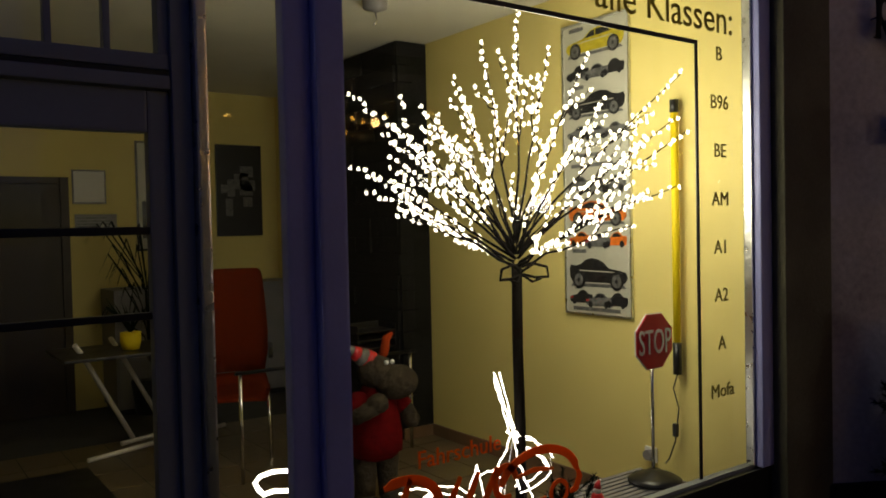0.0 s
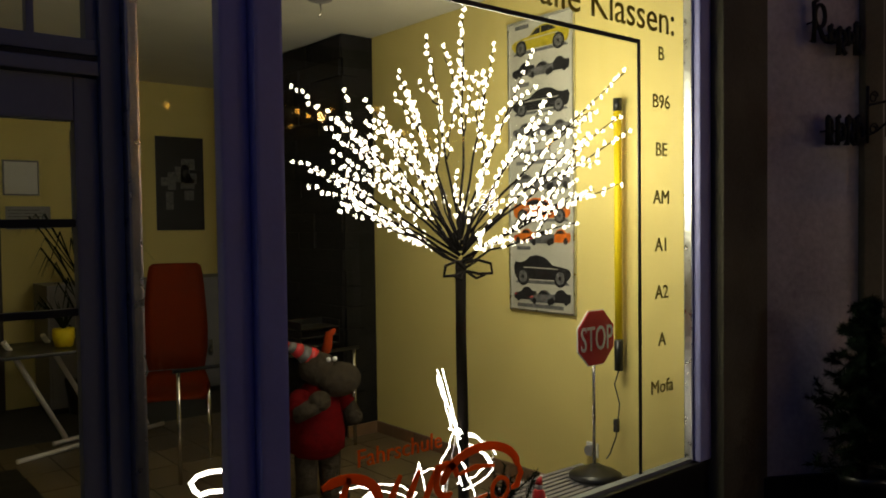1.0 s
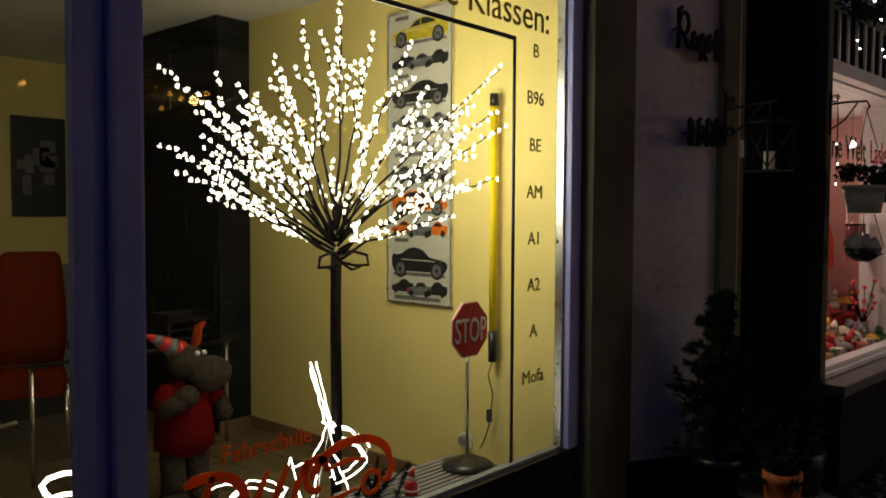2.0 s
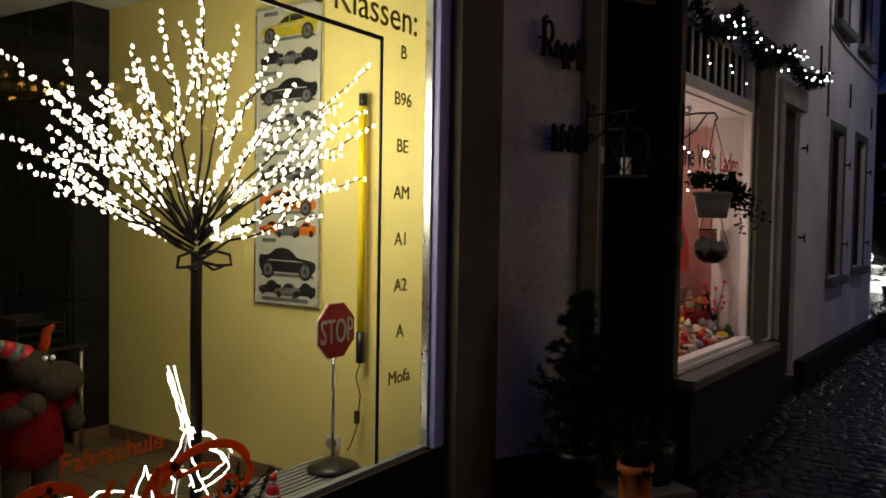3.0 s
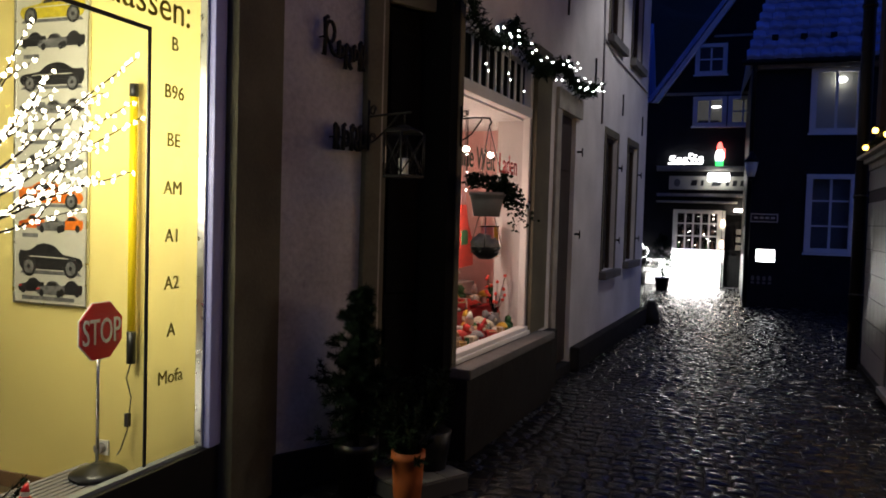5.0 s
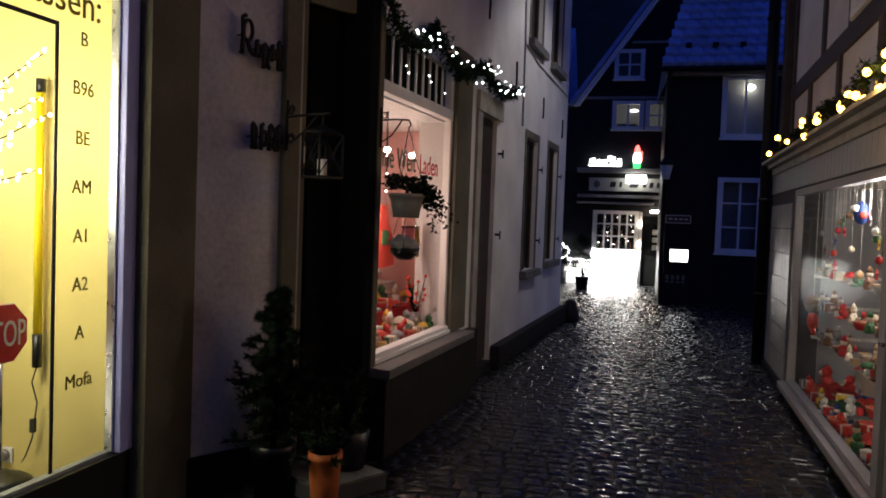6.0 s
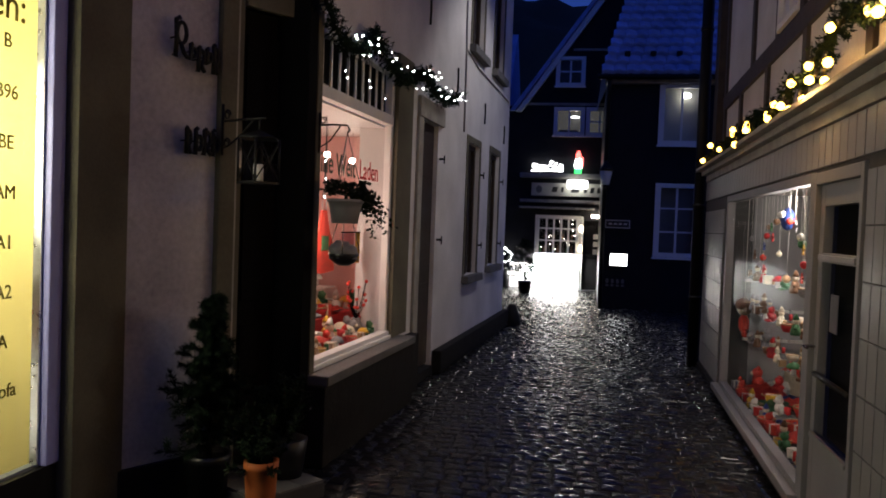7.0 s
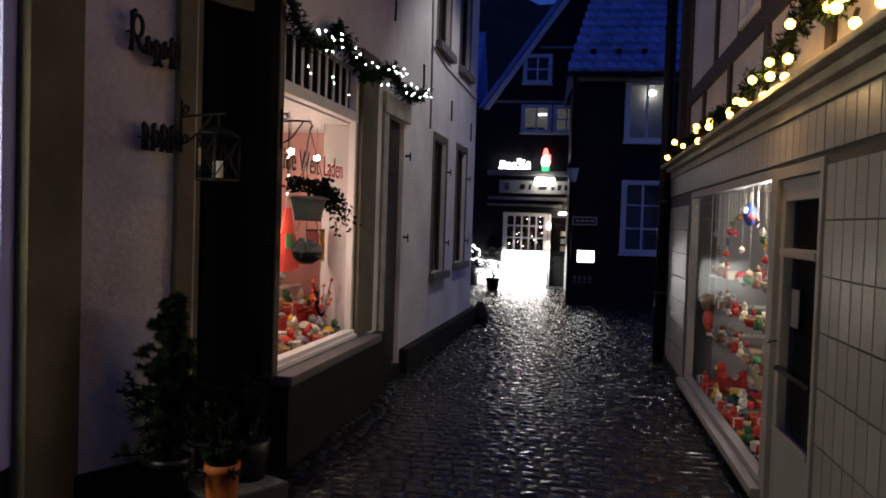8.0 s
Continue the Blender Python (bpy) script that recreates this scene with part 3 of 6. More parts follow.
# limbs, placed to fit the camera's view: sideways spread, tip height, chosen depth
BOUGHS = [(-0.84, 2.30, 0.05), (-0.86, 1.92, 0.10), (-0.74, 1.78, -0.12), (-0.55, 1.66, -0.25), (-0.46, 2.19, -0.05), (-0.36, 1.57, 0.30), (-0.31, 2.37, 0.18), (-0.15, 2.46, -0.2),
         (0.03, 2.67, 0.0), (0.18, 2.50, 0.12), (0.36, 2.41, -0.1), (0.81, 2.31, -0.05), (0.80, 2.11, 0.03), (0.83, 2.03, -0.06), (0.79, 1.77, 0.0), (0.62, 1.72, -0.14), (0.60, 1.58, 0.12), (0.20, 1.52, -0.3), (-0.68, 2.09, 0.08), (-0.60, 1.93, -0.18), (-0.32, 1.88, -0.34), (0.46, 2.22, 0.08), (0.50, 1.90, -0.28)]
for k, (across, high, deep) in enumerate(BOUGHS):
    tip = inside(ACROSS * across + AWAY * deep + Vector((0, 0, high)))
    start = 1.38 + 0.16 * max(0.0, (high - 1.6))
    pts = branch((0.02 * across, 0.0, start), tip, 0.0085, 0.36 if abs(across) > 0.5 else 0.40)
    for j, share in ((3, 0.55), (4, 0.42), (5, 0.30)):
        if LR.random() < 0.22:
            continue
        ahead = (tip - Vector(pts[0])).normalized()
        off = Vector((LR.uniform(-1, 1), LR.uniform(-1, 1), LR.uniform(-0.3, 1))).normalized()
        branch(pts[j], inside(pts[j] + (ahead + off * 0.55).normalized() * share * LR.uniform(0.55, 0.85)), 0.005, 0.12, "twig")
# shorter limbs that fill the middle of the crown
for k in range(16):
    a = 6.2832 * (k + LR.uniform(-0.2, 0.2)) / 16
    r = LR.uniform(0.22, 0.5)
    tip = inside(Vector((r * math.cos(a), r * math.sin(a), LR.uniform(1.72, 2.2))))
    branch((0.02 * math.cos(a), 0.02 * math.sin(a), 1.45), tip, 0.006, 0.42)
tagged(part("blossom_lights", leds, "led", tree, "glowing white blossom lamps"), kind="stuff")

# rope-light figure
rope = thing("rope_light_deer", pose(2.56, 2.95, 0), "glowing white rope light deer behind the window", "light figure")
part("wire_frame", tube([(-0.1, 0, 0.0), (-0.06, 0, 0.3), (0.0, 0, 0.55), (0.15, 0, 0.5), (0.25, 0, 0.4), (0.27, 0, 0.0)], 0.004, 6), "chrome", rope)
ROPES = [[(-0.117, 0, 0.878), (-0.07, 0, 0.74), (-0.02, 0, 0.60), (0.03, 0, 0.54), (0.13, 0, 0.51), (0.26, 0, 0.40)],
         [(-0.09, 0, 0.875), (-0.04, 0, 0.72), (0.0, 0, 0.59), (-0.05, 0, 0.49), (-0.1, 0, 0.41), (-0.05, 0, 0.37), (0.0, 0, 0.36), (0.035, 0, 0.27)],
         [(0.0, 0.05, 0.56), (0.1, 0.06, 0.47), (0.2, 0.05, 0.42), (0.25, 0.03, 0.34), (0.12, 0.0, 0.30), (0.02, 0.02, 0.28)],
         [(-0.2, 0.02, 0.385), (-0.12, 0.0, 0.40), (-0.06, 0.02, 0.33), (-0.1, 0, 0.22), (-0.16, 0, 0.18)],
         [(0.0, 0.0, 0.56), (-0.02, -0.05, 0.45), (0.02, -0.06, 0.33), (0.08, -0.05, 0.22), (0.06, -0.03, 0.1)],
         [(-0.5, 0.1, 0.30), (-0.4, 0.1, 0.35), (-0.3, 0.08, 0.33), (-0.22, 0.05, 0.28), (-0.3, 0.05, 0.2), (-0.45, 0.08, 0.2)],
         [(-0.62, 0.1, 0.36), (-0.52, 0.1, 0.37), (-0.42, 0.1, 0.33), (-0.47, 0.1, 0.22)]]
ROPES += [[(x + 0.018, y + 0.01, z - 0.02) for x, y, z in ROPES[0]], [(x - 0.012, y - 0.01, z - 0.03) for x, y, z in ROPES[0][:4]], [(x + 0.02, y - 0.02, z - 0.03) for x, y, z in ROPES[2]],
          [(x, y + 0.03, z - 0.04) for x, y, z in ROPES[5]], [(-0.35, 0.05, 0.12), (-0.25, 0.05, 0.3), (-0.2, 0.05, 0.42), (-0.16, 0.05, 0.3), (-0.12, 0.05, 0.1)]]
for pts in ROPES:
    fine = []
    for a, b in zip(pts, pts[1:]):
        for k in range(4):
            q = Vector(a).lerp(Vector(b), k / 4)
            fine.append(q + Vector((LR.uniform(-1, 1), LR.uniform(-1, 1), LR.uniform(-1, 1))) * 0.005)
    fine.append(Vector(pts[-1]))
    part("rope", tube(fine, [LR.uniform(0.0026, 0.0048) for _ in fine], 6), "rope", rope)
sled = thing("rope_light_sledge", pose(1.43, 3.3, 0), "glowing white rope light loop on wire feet", "light figure")
part("rope", tube([(0.30, 0, 0.47), (0.12, 0, 0.492), (0.0, 0, 0.508), (-0.06, 0, 0.50), (-0.085, 0, 0.476), (-0.07, 0, 0.44), (-0.045, 0, 0.415), (0.0, 0, 0.42), (0.11, 0, 0.40), (0.30, 0, 0.39)], 0.011, 6), "rope", sled)
part("wire_foot", tube([(-0.05, 0, 0.42), (-0.05, 0, 0.0)], 0.004, 6), "chrome", sled)
part("wire_foot", tube([(0.28, 0, 0.40), (0.28, 0, 0.0)], 0.004, 6), "chrome", sled)

# plush moose, one plain mesh
mo = bmesh.new()
for r0, r1, z0, z1 in ((0.145, 0.165, 0.30, 0.31), (0.165, 0.168, 0.31, 0.40), (0.168, 0.155, 0.40, 0.50), (0.155, 0.13, 0.50, 0.60), (0.13, 0.07, 0.60, 0.69)):
    rings = [[mo.verts.new(((r * (1 + 0.03 * math.sin(5 * a * 0.2618)) * math.cos(a * 0.2618), 0.82 * r * math.sin(a * 0.2618), z))) for a in range(24)] for r, z in ((r0, z0), (r1, z1))]
    for a in range(24):
        f = mo.faces.new((rings[0][a], rings[0][(a + 1) % 24], rings[1][(a + 1) % 24], rings[1][a]))
        f.material_index, f.smooth = 1, True
ball((0, 0, 0.30), (0.145, 0.12, 0.05), mo, 1, 2)
bmesh.ops.remove_doubles(mo, verts=mo.verts[:], dist=0.0005)
tube([(-0.10, 0, 0.62), (-0.15, -0.05, 0.58), (-0.16, -0.09, 0.56)], [0.06, 0.062, 0.058], 12, mo, 1)
tube([(0.10, 0, 0.62), (0.16, -0.03, 0.57), (0.18, -0.05, 0.54)], [0.055, 0.056, 0.053], 12, mo, 1)
for a in (-0.075, 0.075):
    tube([(a, 0, 0.28), (a, 0, 0.15), (a * 1.1, 0, 0.04)], [0.07, 0.062, 0.06], 12, mo, 0)
    ball((a * 1.2, -0.04, 0.035), (0.075, 0.11, 0.04), mo, 0, 2, 0.08)
tube([(-0.12, -0.03, 0.60), (-0.17, -0.1, 0.55), (-0.09, -0.15, 0.60)], [0.055, 0.05, 0.05], 10, mo, 0)
ball((-0.07, -0.15, 0.615), (0.07, 0.05, 0.06), mo, 0, 2, 0.12)
tube([(0.12, 0, 0.60), (0.19, -0.05, 0.53), (0.18, -0.1, 0.49)], [0.05, 0.045, 0.05], 10, mo, 0)
ball((0.185, -0.1, 0.48), (0.05, 0.05, 0.05), mo, 0, 2, 0.12)
ball((0.0, -0.02, 0.77), (0.11, 0.10, 0.095), mo, 0, 3, 0.12)
ball((0.10, -0.08, 0.705), (0.135, 0.105, 0.10), mo, 0, 3, 0.03)
for k in range(5):
    t0, t1 = k / 5, (k + 1) / 5
    p = [Vector((-0.03 - 0.19 * t, 0, 0.83 + 0.13 * t - 0.02 * t * t)) for t in (t0, t1)]
    tube(p, [0.055 * (1 - t0) + 0.012, 0.055 * (1 - t1) + 0.012], 10, mo, 3 if k % 2 == 0 else 2)
tube([(0.06, 0.02, 0.82), (0.09, 0.02, 0.89), (0.10, 0.02, 0.95), (0.14, 0.02, 0.975)], [0.026, 0.028, 0.024, 0.014], 10, mo, 4)
for a in (0.02, 0.06):
    ball((a, -0.105, 0.83), 0.016, mo, 5, 1)
solid("plush_moose", mo, ["plush", "red", "postergrey", "signred", "orange", "white"], pose(2.33, 3.9, 0), "grey plush moose in a red jumper and striped hat", "soft toy", smooth=True)

# fir twigs and little figure on the ledge


def needles(bm, a, b, n, length, rnd, w=0.003, mi=0):
    a, b = Vector(a), Vector(b)
    d = (b - a).normalized()
    for _ in range(n):
        p = a.lerp(b, rnd.random())
        o = Vector((rnd.uniform(-1, 1), rnd.uniform(-1, 1), rnd.uniform(-1, 1)))
        o = (o - d * o.dot(d)).normalized()
        q = p + (o + d * rnd.uniform(0.2, 0.9)).normalized() * length * rnd.uniform(0.6, 1.1)
        s = (q - p).cross(d).normalized() * w
        vs = [bm.verts.new(x) for x in (p - s, p + s, q + s * 0.3, q - s * 0.3)]
        bm.faces.new(vs).material_index = mi


FR = random.Random(9)
fir = thing("fir_bough", pose(2.52, 2.52, 0.317), "dark green fir bough lying on the ledge", "plant")
bm = bmesh.new()
for k in range(9):
    a = Vector((FR.uniform(-0.12, 0.05), FR.uniform(-0.08, 0.08), 0.01))
    b = a + Vector((FR.uniform(-0.05, 0.2), FR.uniform(-0.1, 0.1), FR.uniform(0.0, 0.13)))
    tube([a, b], 0.003, 5, bm, 1)
    needles(bm, a, b, 90, 0.03, FR)
part("twigs", bm, ["needle", "bark"], fir)
sa = bmesh.new()
lathe([(0.03, 0), (0.034, 0.02), (0.026, 0.055), (0.018, 0.066)], 14, bm=sa, mi=0)
lathe([(0.035, 0.018), (0.036, 0.026)], 14, bm=sa, mi=1)
ball((0, 0, 0.075), 0.019, sa, 1, 2)
tube([(0, 0, 0.085), (0.004, 0, 0.105), (0.014, 0, 0.118)], [0.019, 0.012, 0.005], 10, sa, 0)
ball((0.017, 0, 0.119), 0.007, sa, 1, 1)
solid("small_figurine", sa, ["signred", "white"], pose(2.61, 2.44, 0.317), "small red and white figurine on the ledge", "figurine")

# furniture at the back
chair = thing("office_chair", pose(2.09, 5.40, 0, 0, 0, -24), "orange upholstered chair on chrome legs", "chair")


def shell(rows_of, thick):
    # padded shell swept through (y, z, half width) stations
    bm = bmesh.new()
    vs = [[bm.verts.new((w * u / 4, y - 0.03 * (u / 4) ** 2, z)) for u in range(-4, 5)] for y, z, w in rows_of]
    for i in range(len(vs) - 1):
        for j in range(8):
            bm.faces.new((vs[i][j], vs[i][j + 1], vs[i + 1][j + 1], vs[i + 1][j])).smooth = True
    bmesh.ops.solidify(bm, geom=bm.faces[:], thickness=thick)
    return bm


part("backrest", shell([(0.20, 0.56, 0.19), (0.19, 0.70, 0.215), (0.20, 0.85, 0.22), (0.22, 1.0, 0.212), (0.25, 1.15, 0.20), (0.28, 1.26, 0.188), (0.29, 1.30, 0.178), (0.295, 1.32, 0.15)], 0.035), "orange", chair)
part("seat", shell([(-0.27, 0.43, 0.20), (-0.25, 0.455, 0.215), (-0.18, 0.47, 0.225), (0.0, 0.465, 0.23), (0.14, 0.475, 0.22), (0.19, 0.51, 0.21), (0.202, 0.555, 0.19)], 0.035), "orange", chair)
for a in (-0.24, 0.24):
    part("arm", tube([(a, 0.18, 0.75), (a, -0.1, 0.75), (a, -0.2, 0.72)], 0.016, 8), "black", chair)
    part("leg", tube([(a * 0.9, 0.18, 0.46), (a * 0.95, 0.2, 0.012)], 0.011, 8), "chrome", chair)
    part("leg", tube([(a * 0.9, -0.22, 0.46), (a * 0.95, -0.24, 0.012)], 0.011, 8), "chrome", chair)
    part("runner", tube([(a * 0.95, -0.26, 0.012), (a * 0.95, 0.24, 0.012)], 0.011, 8), "chrome", chair)
table = thing("side_table", pose(1.6, 6.25, 0), "dark table on slanting steel tube legs", "table")
part("tabletop", box(-0.55, -0.35, 0.70, 0.55, 0.35, 0.725, 0.008), "black", table)
for a, b in ((-0.3, 0.0), (0.0, 0.22), (0.3, 0.0)):
    part("leg", tube([(a - 0.12, b - 0.05, 0.79), (a - 0.06, b, 0.70), (a + 0.28, b, 0.03)], 0.019, 10), "satin", table)
    part("foot", tube([(a - 0.12, b - 0.28 + a * 0.3, 0.017), (a + 0.40, b - 0.1 + a * 0.3, 0.017)], 0.017, 10), "satin", table)
desk = thing("glass_desk", pose(2.55, 5.0, 0), "glass topped desk on chrome legs", "desk")
part("desktop", box(-0.75, -0.3, 0.715, 0.62, 0.4, 0.73, 0.004), "glass", desk)
part("edge_rail", tube([(-0.74, -0.29, 0.705), (0.61, -0.29, 0.705)], 0.012, 8), "black", desk)
for x in (-0.7, 0.58):
    for y in (-0.27, 0.36):
        part("leg", tube([(x, y, 0.0), (x, y, 0.7)], 0.013, 8), "chrome", desk)
trays = thing("letter_trays", pose(2.92, 4.95, 0.732), "stack of black plastic letter trays on the desk", "trays")
for k in range(3):
    t = box(-0.16, -0.12, 0.06 * k, 0.16, 0.12, 0.06 * k + 0.006)
    box(-0.16, 0.114, 0.06 * k + 0.006, 0.16, 0.12, 0.06 * k + 0.05, bm=t)
    box(-0.16, -0.12, 0.06 * k + 0.006, -0.154, 0.114, 0.06 * k + 0.05, bm=t)
    box(0.154, -0.12, 0.06 * k + 0.006, 0.16, 0.114, 0.06 * k + 0.05, bm=t)
    part("tray", t, "black", trays)
fp = thing("potted_plant", pose(1.56, 6.15, 0.727), "spiky green plant in a yellow pot", "plant")
part("pot", lathe([(0.06, 0), (0.075, 0.06), (0.075, 0.13), (0.065, 0.132)], 18), "tubeyellow", fp)
bm = bmesh.new()
for k in range(26):
    a = FR.uniform(0, 6.28)
    tube([(0, 0, 0.12), (0.07 * math.cos(a), 0.07 * math.sin(a), 0.24), (0.17 * math.cos(a), 0.17 * math.sin(a), FR.uniform(0.2, 0.4))], [0.006, 0.007, 0.001], 5, bm)
part("leaves", bm, "leaf", fp)
palm = thing("palm_plant", pose(1.98, 7.2, 0), "tall dark palm in a pot by the back wall", "plant")
part("pot", lathe([(0.13, 0), (0.17, 0.3), (0.16, 0.31)], 18), "black", palm)
bm = bmesh.new()
for k in range(64):
    a, h, r = FR.uniform(0, 6.28), FR.uniform(0.9, 1.75), FR.uniform(0.2, 0.5)
    tube([(0, 0, 0.3), (0.1 * r * math.cos(a), 0.1 * r * math.sin(a), h * 0.7), (r * math.cos(a), r * math.sin(a), h), (1.25 * r * math.cos(a), 1.25 * r * math.sin(a), h - 0.16)], [0.005, 0.005, 0.007, 0.001], 4, bm)
part("leaves", bm, "leaf", palm)
low = thing("sideboard", pose(2.6, 7.42, 0), "grey low sideboard against the back wall", "cabinet")
part("body", box(-0.9, -0.22, 0.05, 0.85, 0.27, 1.1, 0.006), "potgrey", low)
part("plinth", box(-0.88, -0.2, 0.0, 0.83, 0.25, 0.05), "black", low)
for k in range(3):
    part("door", box(-0.88 + 0.58 * k, -0.235, 0.08, -0.33 + 0.58 * k, -0.222, 1.07, 0.004), "potgrey", low)
pic = thing("framed_picture", pose(2.83, 7.69, 1.55), "dark framed photograph on the back wall", "picture")
part("print", box(-0.02, -0.02, 0, 0.46, -0.004, 0.92, 0.003), "posterblack", pic)
bm = bmesh.new()
for k in range(9):
    x, z = FR.uniform(0.02, 0.3), FR.uniform(0.05, 0.7)
    box(x, -0.0225, z, x + FR.uniform(0.04, 0.14), -0.0205, z + FR.uniform(0.05, 0.18), bm=bm)
part("shapes", bm, "postergrey", pic)
note = thing("notice_sheet", pose(1.50, 7.69, 1.89), "white notice sheet in a dark frame", "notice")
part("sheet", box(0, -0.01, 0, 0.26, -0.004, 0.28), "white", note)
part("frame", box(-0.015, -0.004, -0.015, 0.275, 0, 0.295), "black", note)
lists = thing("price_lists", pose(1.50, 7.69, 1.58), "pale sheets of faded lines under the notice", "notice")
part("sheet", box(0, -0.008, 0, 0.36, -0.002, 0.2), "greywhite", lists)
for k in range(6):
    part("lettering_bar", box(0.02, -0.010, 0.02 + 0.028 * k, 0.33 - 0.03 * (k % 3), -0.0082, 0.033 + 0.028 * k), "postergrey", lists)
note2 = thing("narrow_picture", pose(2.06, 7.69, 1.45), "narrow framed picture on the back wall", "picture")
part("print", box(0, -0.012, 0, 0.3, -0.004, 1.0), "poster", note2)
part("frame", box(-0.02, -0.004, -0.02, 0.32, 0, 1.02), "black", note2)
part("shapes", box(0.03, -0.015, 0.1, 0.27, -0.0122, 0.45), "posterblack", note2)
bd = thing("door_2", pose(0.54, 7.69, 0), "brown wooden inner door in the back wall", "door", kind="structure")
part("leaf", box(0.0, -0.03, 0.0, 0.84, -0.002, 2.05, 0.004), "wood", bd)
part("frame", box(0.84, -0.05, 0, 0.91, -0.002, 2.11, 0.004), "wood", bd)
part("lintel", box(-0.07, -0.05, 2.052, 0.838, -0.002, 2.11, 0.004), "wood", bd)
mat_ob = solid("door_mat", box(-0.6, 2.6, 0.0, 1.15, 5.75, 0.008, 0.002), "black", None, "black door mat on the tiled floor", "mat")
cl = thing("ceiling_lamp", pose(2.55, 4.15, 2.99), "small round ceiling lamp with a hanging hook", "lamp")
part("dome", lathe([(0.02, -0.07), (0.075, -0.05), (0.08, -0.01), (0.08, 0.0)], 18), "potgrey", cl)
part("hook", tube([(0, 0, -0.07), (0.01, 0, -0.12), (-0.01, 0, -0.15)], 0.006, 6), "chrome", cl)
wl = thing("ceiling_sensor", pose(0.4, 6.3, 2.99), "small round grey ceiling fitting", "lamp")
part("dome", lathe([(0.03, -0.06), (0.07, -0.045), (0.08, 0.0)], 16), "potgrey", wl)
# skirting tiles
for k in range(9):
    part("skirting_tile", box(3.452, 2.75 + 0.245 * k, 0.0, 3.468, 2.99 + 0.245 * k, 0.085, 0.002), "skirt", bpy.data.objects["wall_east"])
part("skirting_tile", box(3.19, 4.91, 0.0, 3.45, 4.928, 0.085, 0.002), "skirt", bpy.data.objects["wall_slate"])
for i in range(11):
    for j in range(9):
        x, y = 0.2 + 0.298 * i, 2.75 + 0.4 * j + 0.005
        part("floor_tile", box(x, y, -0.004, x + 0.29, y + 0.39, 0.0), "floor", bpy.data.objects["floor"])

# ---- slanting front with iron letters, door and lantern ----
HR = random.Random(21)
solid("plinth_slanted", box(0.0, -0.03, 0, 0.585, 0.0, 0.22, 0.01), "plinth", H3, "dark stone plinth under stained plaster", "plinth", kind="structure")
d3 = thing("door_3", H3, "dark wooden house door in a sandstone frame", "door", kind="structure")
part("frame_post", box(0.59, -0.05, 0.0, 0.70, 0.1, 3.0, 0.012), "olive", d3, "olive sandstone post")
part("moulding", box(0.702, -0.03, 0.0, 0.725, 0.1, 3.0, 0.008), "cornice", d3, "narrow cream moulding")
part("moulding", box(0.728, -0.015, 0.0, 0.765, 0.1, 3.0, 0.008), "olive", d3)
# leaf, panels and jamb carry the doorway's deep shade as their colour
leaf3 = part("leaf", box(0.77, 0.06, 0.0, 1.2, 0.11, 2.9, 0.004), "void", d3, "door leaf with deep shade in its near black colour")
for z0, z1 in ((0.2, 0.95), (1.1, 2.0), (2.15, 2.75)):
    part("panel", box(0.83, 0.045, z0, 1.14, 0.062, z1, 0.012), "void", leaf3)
part("jamb", box(1.155, -0.035, 0.0, 1.232, 0.062, 2.9, 0.006), "void", d3, "jamb with deep shade in its near black colour")
part("head", box(0.765, -0.04, 2.9, 1.232, 0.1, 3.1, 0.01), "olive", d3)
part("letter_plate", box(0.735, -0.022, 1.92, 0.76, -0.0155, 2.02, 0.003), "poster", d3, "small pale plate")
# writing made of iron bars
iron = thing("iron_letters", H3, "black iron writing fixed on the plaster wall", "lettering")


def scroll(cx, cz, r, y, turns=1.3, flip=1):
    return [(cx + flip * r * (1 - 0.6 * k / 18) * math.cos(turns * 6.2832 * k / 18), y, cz + r * (1 - 0.6 * k / 18) * math.sin(turns * 6.2832 * k / 18)) for k in range(19)]


def iron_glyph(parent, x, z, w, h, flip):
    """Bent iron bars on a stud, standing off the wall."""
    part("bar", tube([(x - w * 0.12, -0.062, z + h * 0.06), (x + w * 0.05, -0.062, z), (x + w * 0.12, -0.062, z + h * 0.5), (x + w * 0.06, -0.062, z + h * 0.94), (x + w * 0.34, -0.062, z + h)], 0.014, 6), "blackmetal", parent)
    top = z + h * (0.62 if flip > 0 else 0.45)
    part("bar", tube([(x + w * (0.5 + 0.36 * math.cos(k * 0.4488)), -0.062, top + h * 0.27 * math.sin(k * 0.4488)) for k in range(14)], 0.012, 6, closed=True), "blackmetal", parent)
    if flip > 0:
        part("bar", tube([(x + w * 0.4, -0.062, z + h * 0.4), (x + w * 0.7, -0.062, z + h * 0.12), (x + w * 0.98, -0.062, z + h * 0.02)], 0.013, 6), "blackmetal", parent)
    part("stud", tube([(x + w * 0.1, -0.06, z + h * 0.5), (x + w * 0.1, 0.0, z + h * 0.5)], 0.005, 6), "blackmetal", parent)


bx = 0.275
for w, h, dz in ((0.095, 0.22, 0.0), (0.05, 0.09, 0.0), (0.055, 0.14, -0.06), (0.045, 0.09, -0.01), (0.04, 0.17, -0.06)):
    iron_glyph(iron, bx, 2.50 + dz, w * 0.85, h, 1 if h > 0.1 else -1)
    bx += w
nums = thing("iron_numerals", H3, "black iron bars fixed on the plaster wall", "lettering")
for k, w in enumerate((0.03, 0.05, 0.05, 0.05)):
    iron_glyph(nums, 0.36 + 0.056 * k, 1.97, w, 0.15, -1 if k % 2 else 1)

